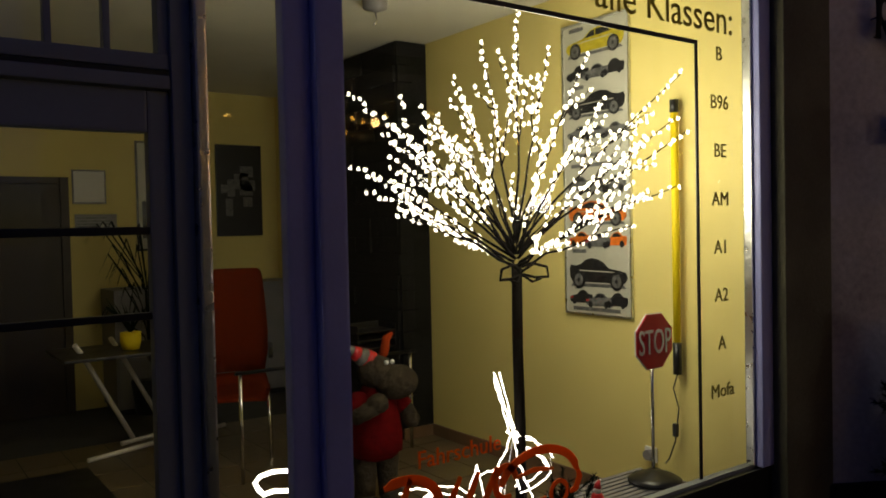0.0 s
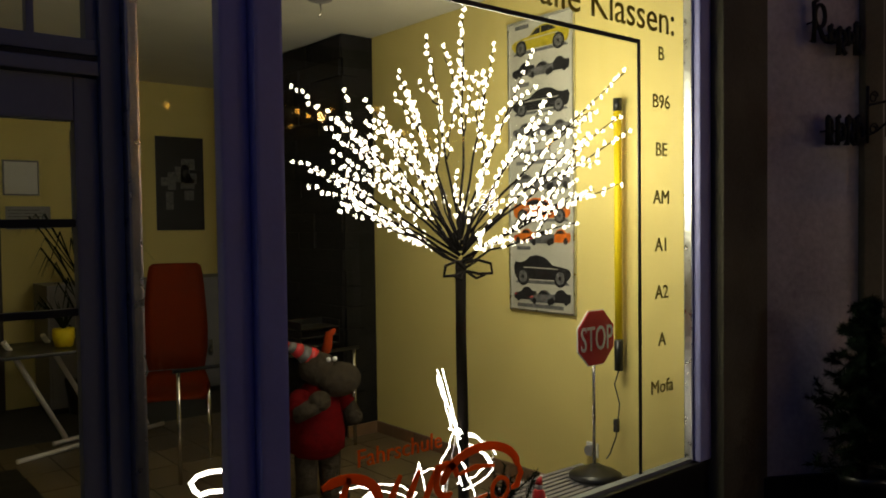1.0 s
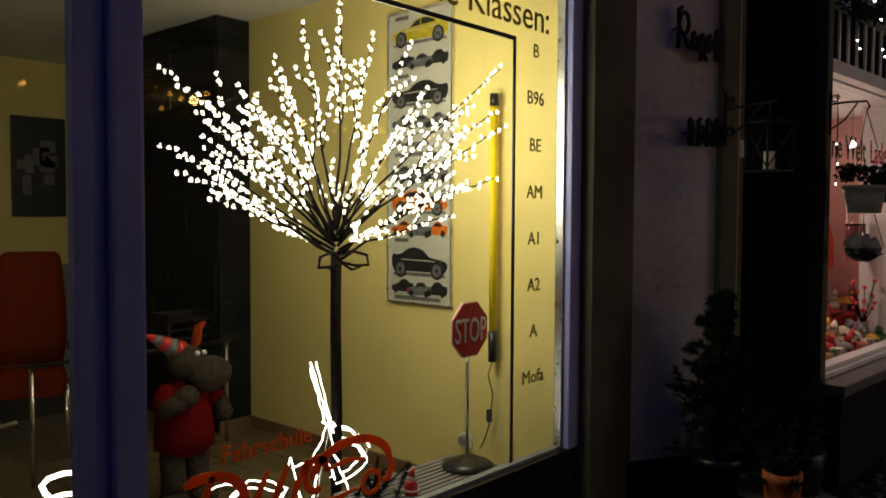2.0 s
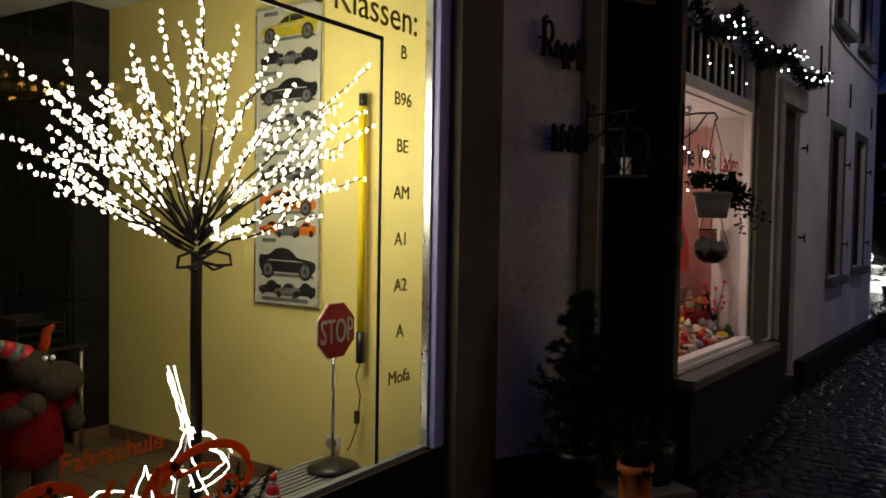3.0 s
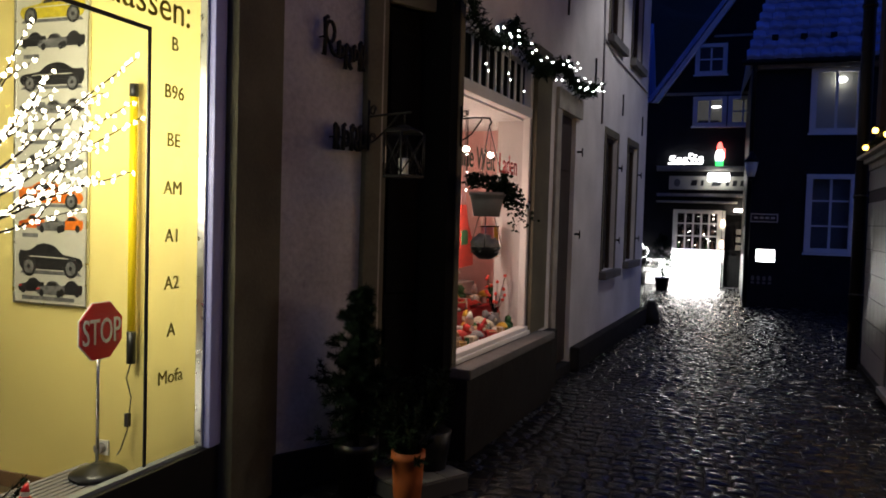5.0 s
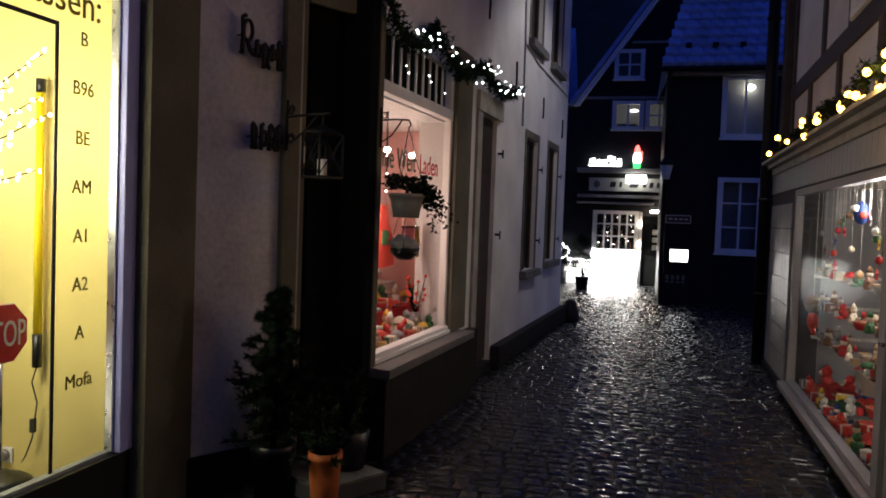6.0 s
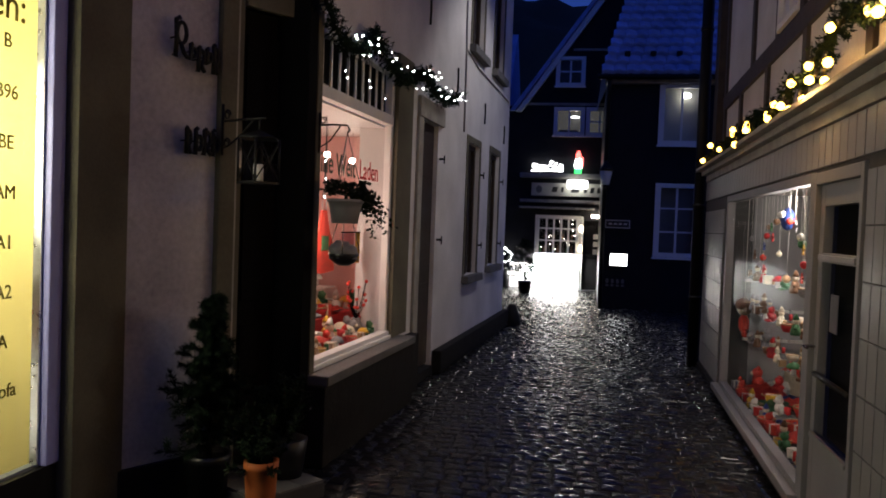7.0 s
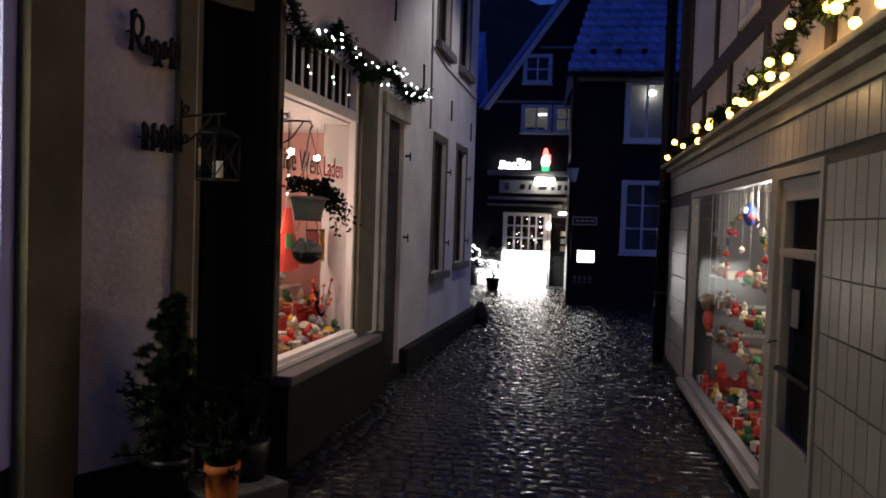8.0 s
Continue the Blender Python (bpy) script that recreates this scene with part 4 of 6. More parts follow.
# lantern hangs from a bracket that stands out from the wall
LB = H3 @ pose(0.60, -0.05, 0, 0, 0, -90)
lan = thing("wall_lantern", LB, "black iron lantern with crossed bars on a scrolled bracket", "lantern")
part("wall_bar", tube([(0.006, 0, 1.98), (0.006, 0, 2.28)], 0.008, 8), "blackmetal", lan)
part("arm", tube([(0, 0, 2.18), (0.2, 0, 2.18), (0.42, 0, 2.175)], 0.007, 8), "blackmetal", lan)
part("strut", tube([(0, 0, 2.02), (0.08, 0, 2.04), (0.2, 0, 2.10), (0.3, 0, 2.17)], 0.006, 8), "blackmetal", lan)
part("scroll", tube(scroll(0.05, 2.215, 0.032, 0.0), 0.005, 6), "blackmetal", lan)
part("scroll", tube(scroll(0.05, 2.05, 0.032, 0.0), 0.005, 6), "blackmetal", lan)
part("hook", tube([(0.36, 0, 2.17), (0.36, 0, 2.11)], 0.005, 6), "blackmetal", lan)
part("roof", lathe([(0.135, 2.06), (0.135, 2.07), (0.06, 2.095), (0.015, 2.11)], 4, (0.36, 0, 0)), "blackmetal", lan)
part("floor_plate", box(0.275, -0.085, 1.81, 0.445, 0.085, 1.825, 0.003), "blackmetal", lan)
for a in (-1, 1):
    for b in (-1, 1):
        part("corner_bar", tube([(0.36 + a * 0.08, b * 0.08, 1.82), (0.36 + a * 0.08, b * 0.08, 2.062)], 0.007, 6), "blackmetal", lan)
    for z0, z1 in ((1.83, 2.05), (2.05, 1.83)):
        part("cross_bar", tube([(0.36 + a * 0.08, -0.08, z0), (0.36 + a * 0.08, 0.08, z1)], 0.004, 6), "blackmetal", lan)
        part("cross_bar", tube([(0.28, a * 0.08, z0), (0.44, a * 0.08, z1)], 0.004, 6), "blackmetal", lan)
    part("pane", box(0.285, a * 0.076 - 0.001, 1.83, 0.435, a * 0.076 + 0.001, 2.055), "glass", lan)
cand = part("candle", tube([(0.36, 0, 1.825), (0.36, 0, 1.92)], 0.028, 12), "white", lan)
part("wick", tube([(0.36, 0, 1.919), (0.362, 0, 1.935)], 0.002, 5), "black", cand)

# tiled door step, pots
stp = thing("door_step", H3, "low step paved with pale tiles", "step")
part("core", box(0.5, -0.62, 0.0, 0.98, -0.06, 0.09, 0.006), "joint", stp)
for i in range(3):
    for j in range(3):
        part("step_tile", box(0.505 + 0.158 * i, -0.615 + 0.185 * j, 0.09, 0.655 + 0.158 * i, -0.437 + 0.185 * j, 0.104, 0.003), "greystone", stp)


def conifer(name, m, pot_r, pot_h, high, wide, label, potmat, seed, density=1.0):
    r = random.Random(seed)
    t = thing(name, m, label, "plant")
    part("pot", lathe([(pot_r * 0.75, 0), (pot_r * 0.95, pot_h * 0.85), (pot_r, pot_h * 0.86), (pot_r, pot_h), (pot_r * 0.88, pot_h), (pot_r * 0.86, pot_h * 0.9)], 24), potmat, t)
    part("trunk", tube([(0, 0, pot_h * 0.85), (0.01, 0, pot_h + high * 0.5), (0, 0, pot_h + high)], [0.018, 0.012, 0.004], 8), "bark", t)
    bm = bmesh.new()
    for k in range(int(70 * density)):
        u = r.random() ** 0.8
        z = pot_h + high * u
        a, l = r.uniform(0, 6.28), wide * (1 - u * 0.85) * r.uniform(0.5, 1.1)
        p = Vector((0, 0, z))
        q = p + Vector((l * math.cos(a), l * math.sin(a), l * r.uniform(-0.15, 0.45)))
        tube([p, q], [0.004, 0.002], 4, bm, 1)
        needles(bm, p.lerp(q, 0.15), q, int(60 * density), 0.04, r, 0.003)
        for _ in range(2):
            w = p.lerp(q, r.uniform(0.4, 0.8))
            e = w + Vector((r.uniform(-1, 1), r.uniform(-1, 1), r.uniform(-0.2, 0.6))).normalized() * l * 0.4
            needles(bm, w, e, int(30 * density), 0.035, r, 0.003)
    part("foliage", bm, ["needle", "bark"], t)
    return t


conifer("potted_conifer", H3 @ pose(0.42, -0.27, 0), 0.13, 0.30, 0.86, 0.36, "dark potted conifer beside the house door", "black", 31, 2.0)
tp = thing("tall_pot", H3 @ pose(0.40, -0.78, 0), "tall orange terracotta pot on the cobbles", "pot")
part("body", lathe([(0.065, 0), (0.08, 0.24), (0.083, 0.33), (0.09, 0.335), (0.09, 0.375), (0.075, 0.375), (0.07, 0.33)], 24), "pot", tp)
bm = bmesh.new()
for k in range(40):
    a, rr = HR.uniform(0, 6.28), HR.uniform(0.03, 0.2)
    p, q = Vector((0, 0, 0.31)), Vector((rr * math.cos(a), rr * math.sin(a), HR.uniform(0.36, 0.65)))
    tube([p, q], 0.003, 4, bm, 1)
    needles(bm, p.lerp(q, 0.3), q, 40, 0.04, HR, 0.006)
part("foliage", bm, ["leaf", "bark"], tp)
sh = thing("low_shrub", H3 @ pose(0.86, -0.40, 0.104), "low dark shrub in a pot on the step", "plant")
part("pot", lathe([(0.10, 0), (0.13, 0.22), (0.12, 0.225)], 20), "black", sh)
bm = bmesh.new()
for k in range(60):
    a, rr = HR.uniform(0, 6.28), HR.uniform(0.03, 0.22)
    p, q = Vector((0, 0, 0.2)), Vector((rr * math.cos(a), rr * 0.6 * math.sin(a), HR.uniform(0.3, 0.62)))
    tube([p, q], 0.003, 4, bm, 1)
    needles(bm, p.lerp(q, 0.3), q, 36, 0.045, HR, 0.007)
part("foliage", bm, ["leaf", "bark"], sh)

# ---- white house: window of the fair-trade shop ----
solid("window_base", box(5.0, -0.185, 0, 7.10, -0.002, 0.533, 0.012), "plinth", H2, "dark stone base under the shop window", "wall", kind="structure")
solid("plinth_pilaster", box(7.105, -0.10, 0, 7.57, -0.002, 0.56, 0.012), "plinth", H2, "dark stone base under the sandstone pilaster", "plinth", kind="structure")
solid("window_sill", box(5.02, -0.2, 0.535, 7.1, -0.004, 0.60, 0.015), "greystone", H2, "worn grey stone sill", "sill", kind="structure")
# added box that fills the dark doorway side, shade put into its colour
solid("dark_door_jamb", box(4.90, -0.05, 0.0, 5.035, 0.28, 3.1, 0.008), "void", H2, "near black door jamb with the doorway's shade in its colour", "post", kind="structure")
solid("stone_post", box(5.037, -0.055, 0.0, 5.12, 0.29, 3.1, 0.012), "olive", H2, "sandstone post beside the shop window", "post", kind="structure")
solid("stone_pilaster", box(6.84, -0.045, 0.60, 7.30, -0.002, 3.1, 0.012), "olive", H2, "olive sandstone pilaster beside the shop window", "pilaster", kind="structure")
sw = thing("window_3", H2, "white framed shop window with a barred fanlight", "window", kind="structure")
part("bottom_rail", box(5.122, -0.03, 0.605, 6.818, 0.06, 0.668, 0.01), "white", sw)
part("bottom_bead", box(5.122, -0.05, 0.602, 6.818, -0.031, 0.635, 0.006), "white", sw)
part("side_stile", box(6.785, 0.0, 0.67, 6.818, 0.06, 2.94, 0.006), "white", sw)
part("side_stile", box(5.122, 0.0, 0.67, 5.16, 0.06, 2.94, 0.006), "white", sw)
part("transom", box(5.16, -0.02, 2.455, 6.785, 0.06, 2.54, 0.008), "white", sw)
part("head", box(5.16, -0.01, 2.89, 6.77, 0.06, 2.945, 0.006), "white", sw)
for k in range(9):
    x = 5.32 + 0.165 * k
    part("fanlight_bar", box(x - 0.013, 0.035, 2.54, x + 0.013, 0.05, 2.89, 0.003), "white", sw)
pane3 = part("pane", box(5.16, 0.03, 0.668, 6.785, 0.036, 2.455), "glass", sw)
# flat sheet coloured as the unlit dark behind the bars
part("fanlight_backing", box(5.16, 0.06, 2.54, 6.77, 0.066, 2.89), "void", sw, "black sheet behind the fanlight, with deep shade in its colour")
for body, x, c in (("Eine Welt", 5.60, "letgreen"), ("Laden", 6.31, "signred")):
    M.setdefault("letgreen", mat("green_grey_vinyl", (0.06, 0.09, 0.06), 0.5, var=0.1))
    words("lettering", body, 0.215, c, Matrix.Translation((x, 0.024, 1.955)) @ UP @ Matrix.Diagonal((0.9, 1.04, 1, 1)), pane3)
solid("wall_display", box(5.0, 1.05, 0.5, 7.6, 1.15, 2.7), "pink", H2, "rose painted back wall of the display", "wall", kind="structure")
solid("wall_display_side", box(7.5, 0.3, 0.5, 7.6, 1.05, 2.7), "pink", H2, "rose painted side wall of the display", "wall", kind="structure")
solid("wall_display_near", box(5.0, 0.3, 0.5, 5.08, 1.05, 2.7), "pink", H2, "rose painted side wall of the display", "wall", kind="structure")
solid("display_floor", box(5.0, 0.3, 0.5, 7.6, 1.05, 0.62), "white", H2, "white display floor", "floor", kind="structure")
cb = bmesh.new()
for k in range(16):
    box(5.125 if k < 4 else 5.08, 0.062 + 0.062 * k, 2.44, 6.815 if k < 4 else 7.5, 0.120 + 0.062 * k, 2.452, 0.004, cb)
solid("ceiling_display", cb, "white", H2, "white boarded ceiling of the display", "ceiling", kind="structure")
for x, y in ((6.45, 0.45), (7.05, 0.45)):
    sp = thing("spot_lamp", H2 @ pose(x, y, 0), "small glowing halogen spot in the display", "lamp", group="display spots")
    part("cord", tube([(0, 0, 2.44), (0, 0, 2.20)], 0.0015, 5), "blackmetal", sp)
    part("bulb", ball((0, 0, 2.17), 0.028, sub=2), "spot", sp)

# goods in the display
COL = {k: mat("goods_" + k, c, 0.6, var=0.25, scale=25) for k, c in dict(crimson=(0.45, 0.02, 0.02), scarlet=(0.6, 0.05, 0.03), cream=(0.68, 0.6, 0.45), mustard=(0.6, 0.36, 0.03), green=(0.04, 0.14, 0.05), grey=(0.25, 0.24, 0.25), navy=(0.03, 0.06, 0.25), brown=(0.16, 0.08, 0.04), white=(0.7, 0.68, 0.62), tan=(0.42, 0.26, 0.13), rose=(0.6, 0.2, 0.2)).items()}
M.update({"g_" + k: v for k, v in COL.items()})


def goods(kind, m, colour, s=1.0, r=HR):
    c, w = "g_" + colour, "g_white"
    if kind == "mushroom":
        t = thing("toy_mushroom", m, colour + " capped wooden mushroom ornament", "ornament", group="display goods")
        part("stem", lathe([(0.03 * s, 0), (0.022 * s, 0.05 * s), (0.02 * s, 0.08 * s)], 14), w, t)
        part("cap", lathe([(0.065 * s, 0.07 * s), (0.068 * s, 0.08 * s), (0.045 * s, 0.115 * s), (0.012 * s, 0.13 * s)], 18), c, t)
    elif kind == "box":
        t = thing("gift_box", m, colour + " wrapped gift box with a pale ribbon", "box", group="display goods")
        part("body", box(-0.06 * s, -0.05 * s, 0, 0.06 * s, 0.05 * s, 0.08 * s, 0.005), c, t)
        part("lid", box(-0.064 * s, -0.054 * s, 0.08 * s, 0.064 * s, 0.054 * s, 0.10 * s, 0.005), c, t)
        part("ribbon", box(-0.012 * s, -0.056 * s, 0.002, 0.012 * s, 0.056 * s, 0.103 * s, 0.002), w, t)
    elif kind == "candle":
        t = thing("candle", m, colour + " pillar candle on a small dish", "candle", group="display goods")
        part("dish", lathe([(0.04 * s, 0), (0.055 * s, 0.01), (0.05 * s, 0.012)], 18), "g_grey", t)
        part("wax", lathe([(0.028 * s, 0.012), (0.028 * s, 0.11 * s), (0.02 * s, 0.113 * s)], 16), c, t)
        part("wick", tube([(0, 0, 0.11 * s), (0.002, 0, 0.125 * s)], 0.002, 5), "black", t)
    elif kind == "basket":
        t = thing("woven_basket", m, colour + " woven basket with a round rim", "basket", group="display goods")
        part("bowl", lathe([(0.06 * s, 0), (0.085 * s, 0.05 * s), (0.09 * s, 0.08 * s), (0.08 * s, 0.08 * s), (0.055 * s, 0.015 * s)], 22), c, t)
        part("rim", tube([(0.088 * s * math.cos(a * 0.2618), 0.088 * s * math.sin(a * 0.2618), 0.082 * s) for a in range(24)], 0.007 * s, 6, closed=True), "g_tan", t)
    elif kind == "doll":
        bm = lathe([(0.05 * s, 0), (0.055 * s, 0.03 * s), (0.035 * s, 0.10 * s), (0.02 * s, 0.12 * s)], 16)
        ball((0, 0, 0.145 * s), 0.036 * s, bm, 1, 2)
        tube([(0, 0, 0.165 * s), (0.003, 0, 0.20 * s), (0.015 * s, 0, 0.225 * s)], [0.036 * s, 0.02 * s, 0.006 * s], 12, bm, 0)
        for a in (-1, 1):
            tube([(a * 0.03 * s, 0, 0.105 * s), (a * 0.06 * s, -0.01, 0.065 * s)], 0.013 * s, 8, bm, 0)
        solid("wooden_doll", bm, [c, "g_cream"], m, colour + " dressed wooden doll with a pointed cap", "doll", group="display goods")
    elif kind == "bear":
        bm = ball((0, 0, 0.06 * s), (0.055 * s, 0.05 * s, 0.06 * s), None, 0, 2, 0.08)
        ball((0, -0.01, 0.145 * s), 0.043 * s, bm, 0, 2, 0.08)
        ball((0, -0.048 * s, 0.135 * s), 0.018 * s, bm, 1, 2)
        for a in (-1, 1):
            ball((a * 0.034 * s, 0, 0.18 * s), 0.016 * s, bm, 0, 1)
            ball((a * 0.055 * s, -0.02, 0.08 * s), (0.018 * s, 0.03 * s, 0.04 * s), bm, 0, 1)
            ball((a * 0.035 * s, -0.05 * s, 0.018 * s), (0.022 * s, 0.045 * s, 0.02 * s), bm, 0, 1)
        solid("soft_bear", bm, [c, "g_cream"], m, colour + " seated soft toy animal", "soft toy", group="display goods", smooth=True)
    elif kind == "star":
        t = thing("star_ornament", m, colour + " star shaped hanging ornament", "ornament", group="hanging ornaments")
        o = [((0.05 if k % 2 == 0 else 0.021) * s * math.sin(k * 0.6283), (0.05 if k % 2 == 0 else 0.021) * s * math.cos(k * 0.6283)) for k in range(10)]
        part("star", plate(o, -0.006, 0.006), c, t)
        part("thread", tube([(0, 0, 0.045 * s), (0, 0, 1.93 - m.translation.z)], 0.0015, 4), w, t)
    elif kind == "bauble":
        t = thing("bauble", m, colour + " round bauble on a thread", "ornament", group="hanging ornaments")
        part("globe", ball((0, 0, 0), 0.034 * s, sub=2), c, t)
        part("cap", tube([(0, 0, 0.032 * s), (0, 0, 0.044 * s)], 0.009 * s, 8), "alu", t)
        part("thread", tube([(0, 0, 0.044 * s), (0, 0, 1.93 - m.translation.z)], 0.0015, 4), w, t)
    elif kind == "cloth":
        t = thing("folded_cloth", m, colour + " draped cloth among the goods", "cloth", group="display goods")
        bm = bmesh.new()
        n = 12
        vs = [[bm.verts.new(((i / n - 0.5) * 0.34 * s, (j / n - 0.5) * 0.26 * s, 0.012 + 0.045 * s * abs(noise.noise(Vector((i * 0.35, j * 0.35, len(colour))))) + 0.05 * s * (1 - ((i / n - 0.5) ** 2 + (j / n - 0.5) ** 2) * 2))) for j in range(n + 1)] for i in range(n + 1)]
        for i in range(n):
            for j in range(n):
                bm.faces.new((vs[i][j], vs[i + 1][j], vs[i + 1][j + 1], vs[i][j + 1])).smooth = True
        bmesh.ops.solidify(bm, geom=bm.faces[:], thickness=0.006)
        part("cloth", bm, c, t)


KINDS = ["mushroom", "box", "candle", "basket", "doll", "bear", "cloth"]
HUES = ["scarlet", "crimson", "cream", "mustard", "white", "scarlet", "grey", "green", "tan"]
# stepped stand
for k in range(2):
    st = thing("display_step", H2, "white cloth covered display step", "stand", group="display steps")
    part("riser", box(5.1, 0.42 + 0.3 * k, 0.62, 7.45, 0.72 + 0.3 * k, 0.80 + 0.18 * k, 0.01), "g_white" if k else "g_crimson", st)
n = 0
for row, (y, z) in enumerate(((0.115, 0.622), (0.21, 0.622), (0.34, 0.622), (0.50, 0.802), (0.64, 0.802), (0.87, 0.982))):
    for k in range(14):
        x = (5.28 + 0.107 * k if row < 2 else 5.45 + 0.142 * k) + HR.uniform(-0.02, 0.02)
        goods(KINDS[(n * 5 + row) % (6 if row < 2 else 7)], H2 @ pose(x, y + HR.uniform(-0.01, 0.01), z, 0, 0, HR.uniform(-30, 30)), HUES[(n * 4 + row) % 9], (HR.uniform(0.65, 0.85) if row == 0 else HR.uniform(0.75, 1.15)))
        n += 1
ap = thing("red_apron", H2 @ pose(6.29, 0.40, 0), "bright red apron with a green pocket hanging up", "apron")
part("cloth", plate([(-0.25, 1.19), (0.0, 1.18), (0.24, 1.195), (0.22, 1.40), (0.11, 1.54), (0.05, 1.70), (-0.05, 1.70), (-0.11, 1.54), (-0.23, 1.40)], -0.012, 0.0), "g_scarlet", ap)
part("pocket", box(-0.05, -0.018, 1.37, 0.09, -0.0125, 1.49, 0.003), "g_green", ap)
part("strap", tube([(-0.05, -0.005, 1.69), (-0.02, -0.005, 1.9), (0.0, -0.005, 2.438), (0.02, -0.005, 1.9), (0.05, -0.005, 1.69)], 0.002, 5), "g_grey", ap)
twg = thing("dried_branch", H2 @ pose(6.60, 0.20, 0.622), "dried twigs with red berries in a vase", "plant")
part("vase", lathe([(0.05, 0), (0.06, 0.08), (0.035, 0.16), (0.04, 0.17)], 16), "g_grey", twg)
bm = bmesh.new()
for k in range(18):
    a = HR.uniform(0, 6.28)
    q = Vector((0.13 * math.cos(a), 0.07 * math.sin(a), HR.uniform(0.26, 0.52)))
    tube([(0, 0, 0.15), q * 0.6 + Vector((0, 0, 0.05)), q], 0.003, 4, bm, 0)
    ball(q, 0.017, bm, 1, 1)
part("twigs", bm, ["bark", "g_scarlet"], twg)

for x0, x1, c, what in ((6.30, 6.62, "rose", "rose"), (6.64, 6.74, "mustard", "mustard yellow")):
    hc = thing("hanging_cloth", H2 @ pose(0, 0.24, 0), what + " woven cloth hanging from a thin rod", "cloth", group="hanging cloths")
    bm = bmesh.new()
    cols = [[bm.verts.new((x0 + (x1 - x0) * i / 16, 0.008 * math.sin(i * 1.3), z)) for z in (1.26, 1.36, 1.52)] for i in range(17)]
    for i in range(16):
        for j in range(2):
            bm.faces.new((cols[i][j], cols[i + 1][j], cols[i + 1][j + 1], cols[i][j + 1])).smooth = True
    bmesh.ops.solidify(bm, geom=bm.faces[:], thickness=0.004)
    part("cloth", bm, "g_" + c, hc)
    part("rod", tube([(x0, 0, 1.525), (x1, 0, 1.525)], 0.006, 6), "bark", hc)
    for x in (x0 + 0.02, x1 - 0.02):
        part("thread", tube([(x, 0, 1.525), (x, 0, 2.438)], 0.0015, 4), "g_white", hc)

# bracket with hanging baskets and ivy
HB = H2 @ pose(5.06, -0.06, 0, 0, 0, -90)
hb = thing("hanging_basket", HB, "grey plant pot with ivy on an iron bracket", "hanging basket")
part("wall_bar", tube([(0.005, 0, 2.06), (0.005, 0, 2.32)], 0.007, 8), "blackmetal", hb)
part("arm", tube([(0, 0, 2.24), (0.1, 0, 2.245), (0.2, 0, 2.24), (0.215, 0, 2.21), (0.2, 0, 2.19)], 0.006, 8), "blackmetal", hb)
part("strut", tube([(0, 0, 2.09), (0.08, 0, 2.14), (0.15, 0, 2.235)], 0.005, 8), "blackmetal", hb)
part("scroll", tube(scroll(0.03, 2.27, 0.025, 0.0), 0.004, 6), "blackmetal", hb)
pot_part = part("pot", lathe([(0.085, 1.605), (0.102, 1.70), (0.113, 1.738), (0.119, 1.738), (0.119, 1.762), (0.107, 1.762), (0.10, 1.73)], 26, (0.2, 0, 0)), "potgrey", hb)
for a in (0.3, 2.4, 4.5):
    part("chain", tube([(0.2 + 0.115 * math.cos(a), 0.115 * math.sin(a), 1.78), (0.2, 0, 2.19)], 0.003, 5), "chrome", hb)
bm = bmesh.new()


def leaf(bm, p, d, s, r):
    d = Vector(d).normalized()
    u = d.orthogonal().normalized()
    u.rotate(Matrix.Rotation(r.uniform(0, 6.28), 3, d))
    vs = [bm.verts.new(Vector(p) + q) for q in (Vector((0, 0, 0)), d * s * 0.5 + u * s * 0.38, d * s, d * s * 0.5 - u * s * 0.38)]
    bm.faces.new(vs)


for k in range(420):
    a, rr = HR.uniform(0, 6.28), 0.15 * HR.random() ** 0.5
    leaf(bm, (0.2 + rr * math.cos(a), rr * math.sin(a), 1.78 + HR.uniform(0, 0.09)), (HR.uniform(-1, 1), HR.uniform(-1, 1), HR.uniform(-0.2, 1)), HR.uniform(0.022, 0.042), HR)
for s in range(24):
    p = Vector((0.2 + HR.uniform(0.0, 0.13), HR.uniform(-0.02, 0.14), 1.78))
    out = HR.uniform(0.001, 0.006)
    for k in range(HR.randrange(10, 28)):
        p += Vector((out + HR.uniform(-0.006, 0.008), HR.uniform(-0.004, 0.019), -0.014 if k > 5 else 0.006))
        for _ in range(2):
            o = Vector((HR.uniform(-1, 1), HR.uniform(-1, 1), HR.uniform(-1, 1))) * 0.018
            leaf(bm, p + o, (HR.uniform(-1, 1), HR.uniform(-1, 1), HR.uniform(-1, 0.3)), HR.uniform(0.02, 0.038), HR)
tagged(part("ivy", bm, "leaf", pot_part, "dark trailing ivy"), kind="stuff")
bowl_part = part("lower_bowl", lathe([(0.04, 1.33), (0.08, 1.36), (0.10, 1.405), (0.096, 1.41), (0.075, 1.385)], 22, (0.2, 0, 0)), "black", hb, "dark lower bowl")
for a in (0.8, 2.9, 5.0):
    part("chain", tube([(0.2 + 0.12 * math.cos(a), 0.12 * math.sin(a), 1.41), (0.2 + 0.06 * math.cos(a), 0.06 * math.sin(a), 1.60)], 0.003, 5), "chrome", hb)
part("cushion", ball((0.2, 0, 1.42), (0.085, 0.085, 0.065), sub=3, rough=0.75), "g_grey", bowl_part, "grey cloth in the bowl")

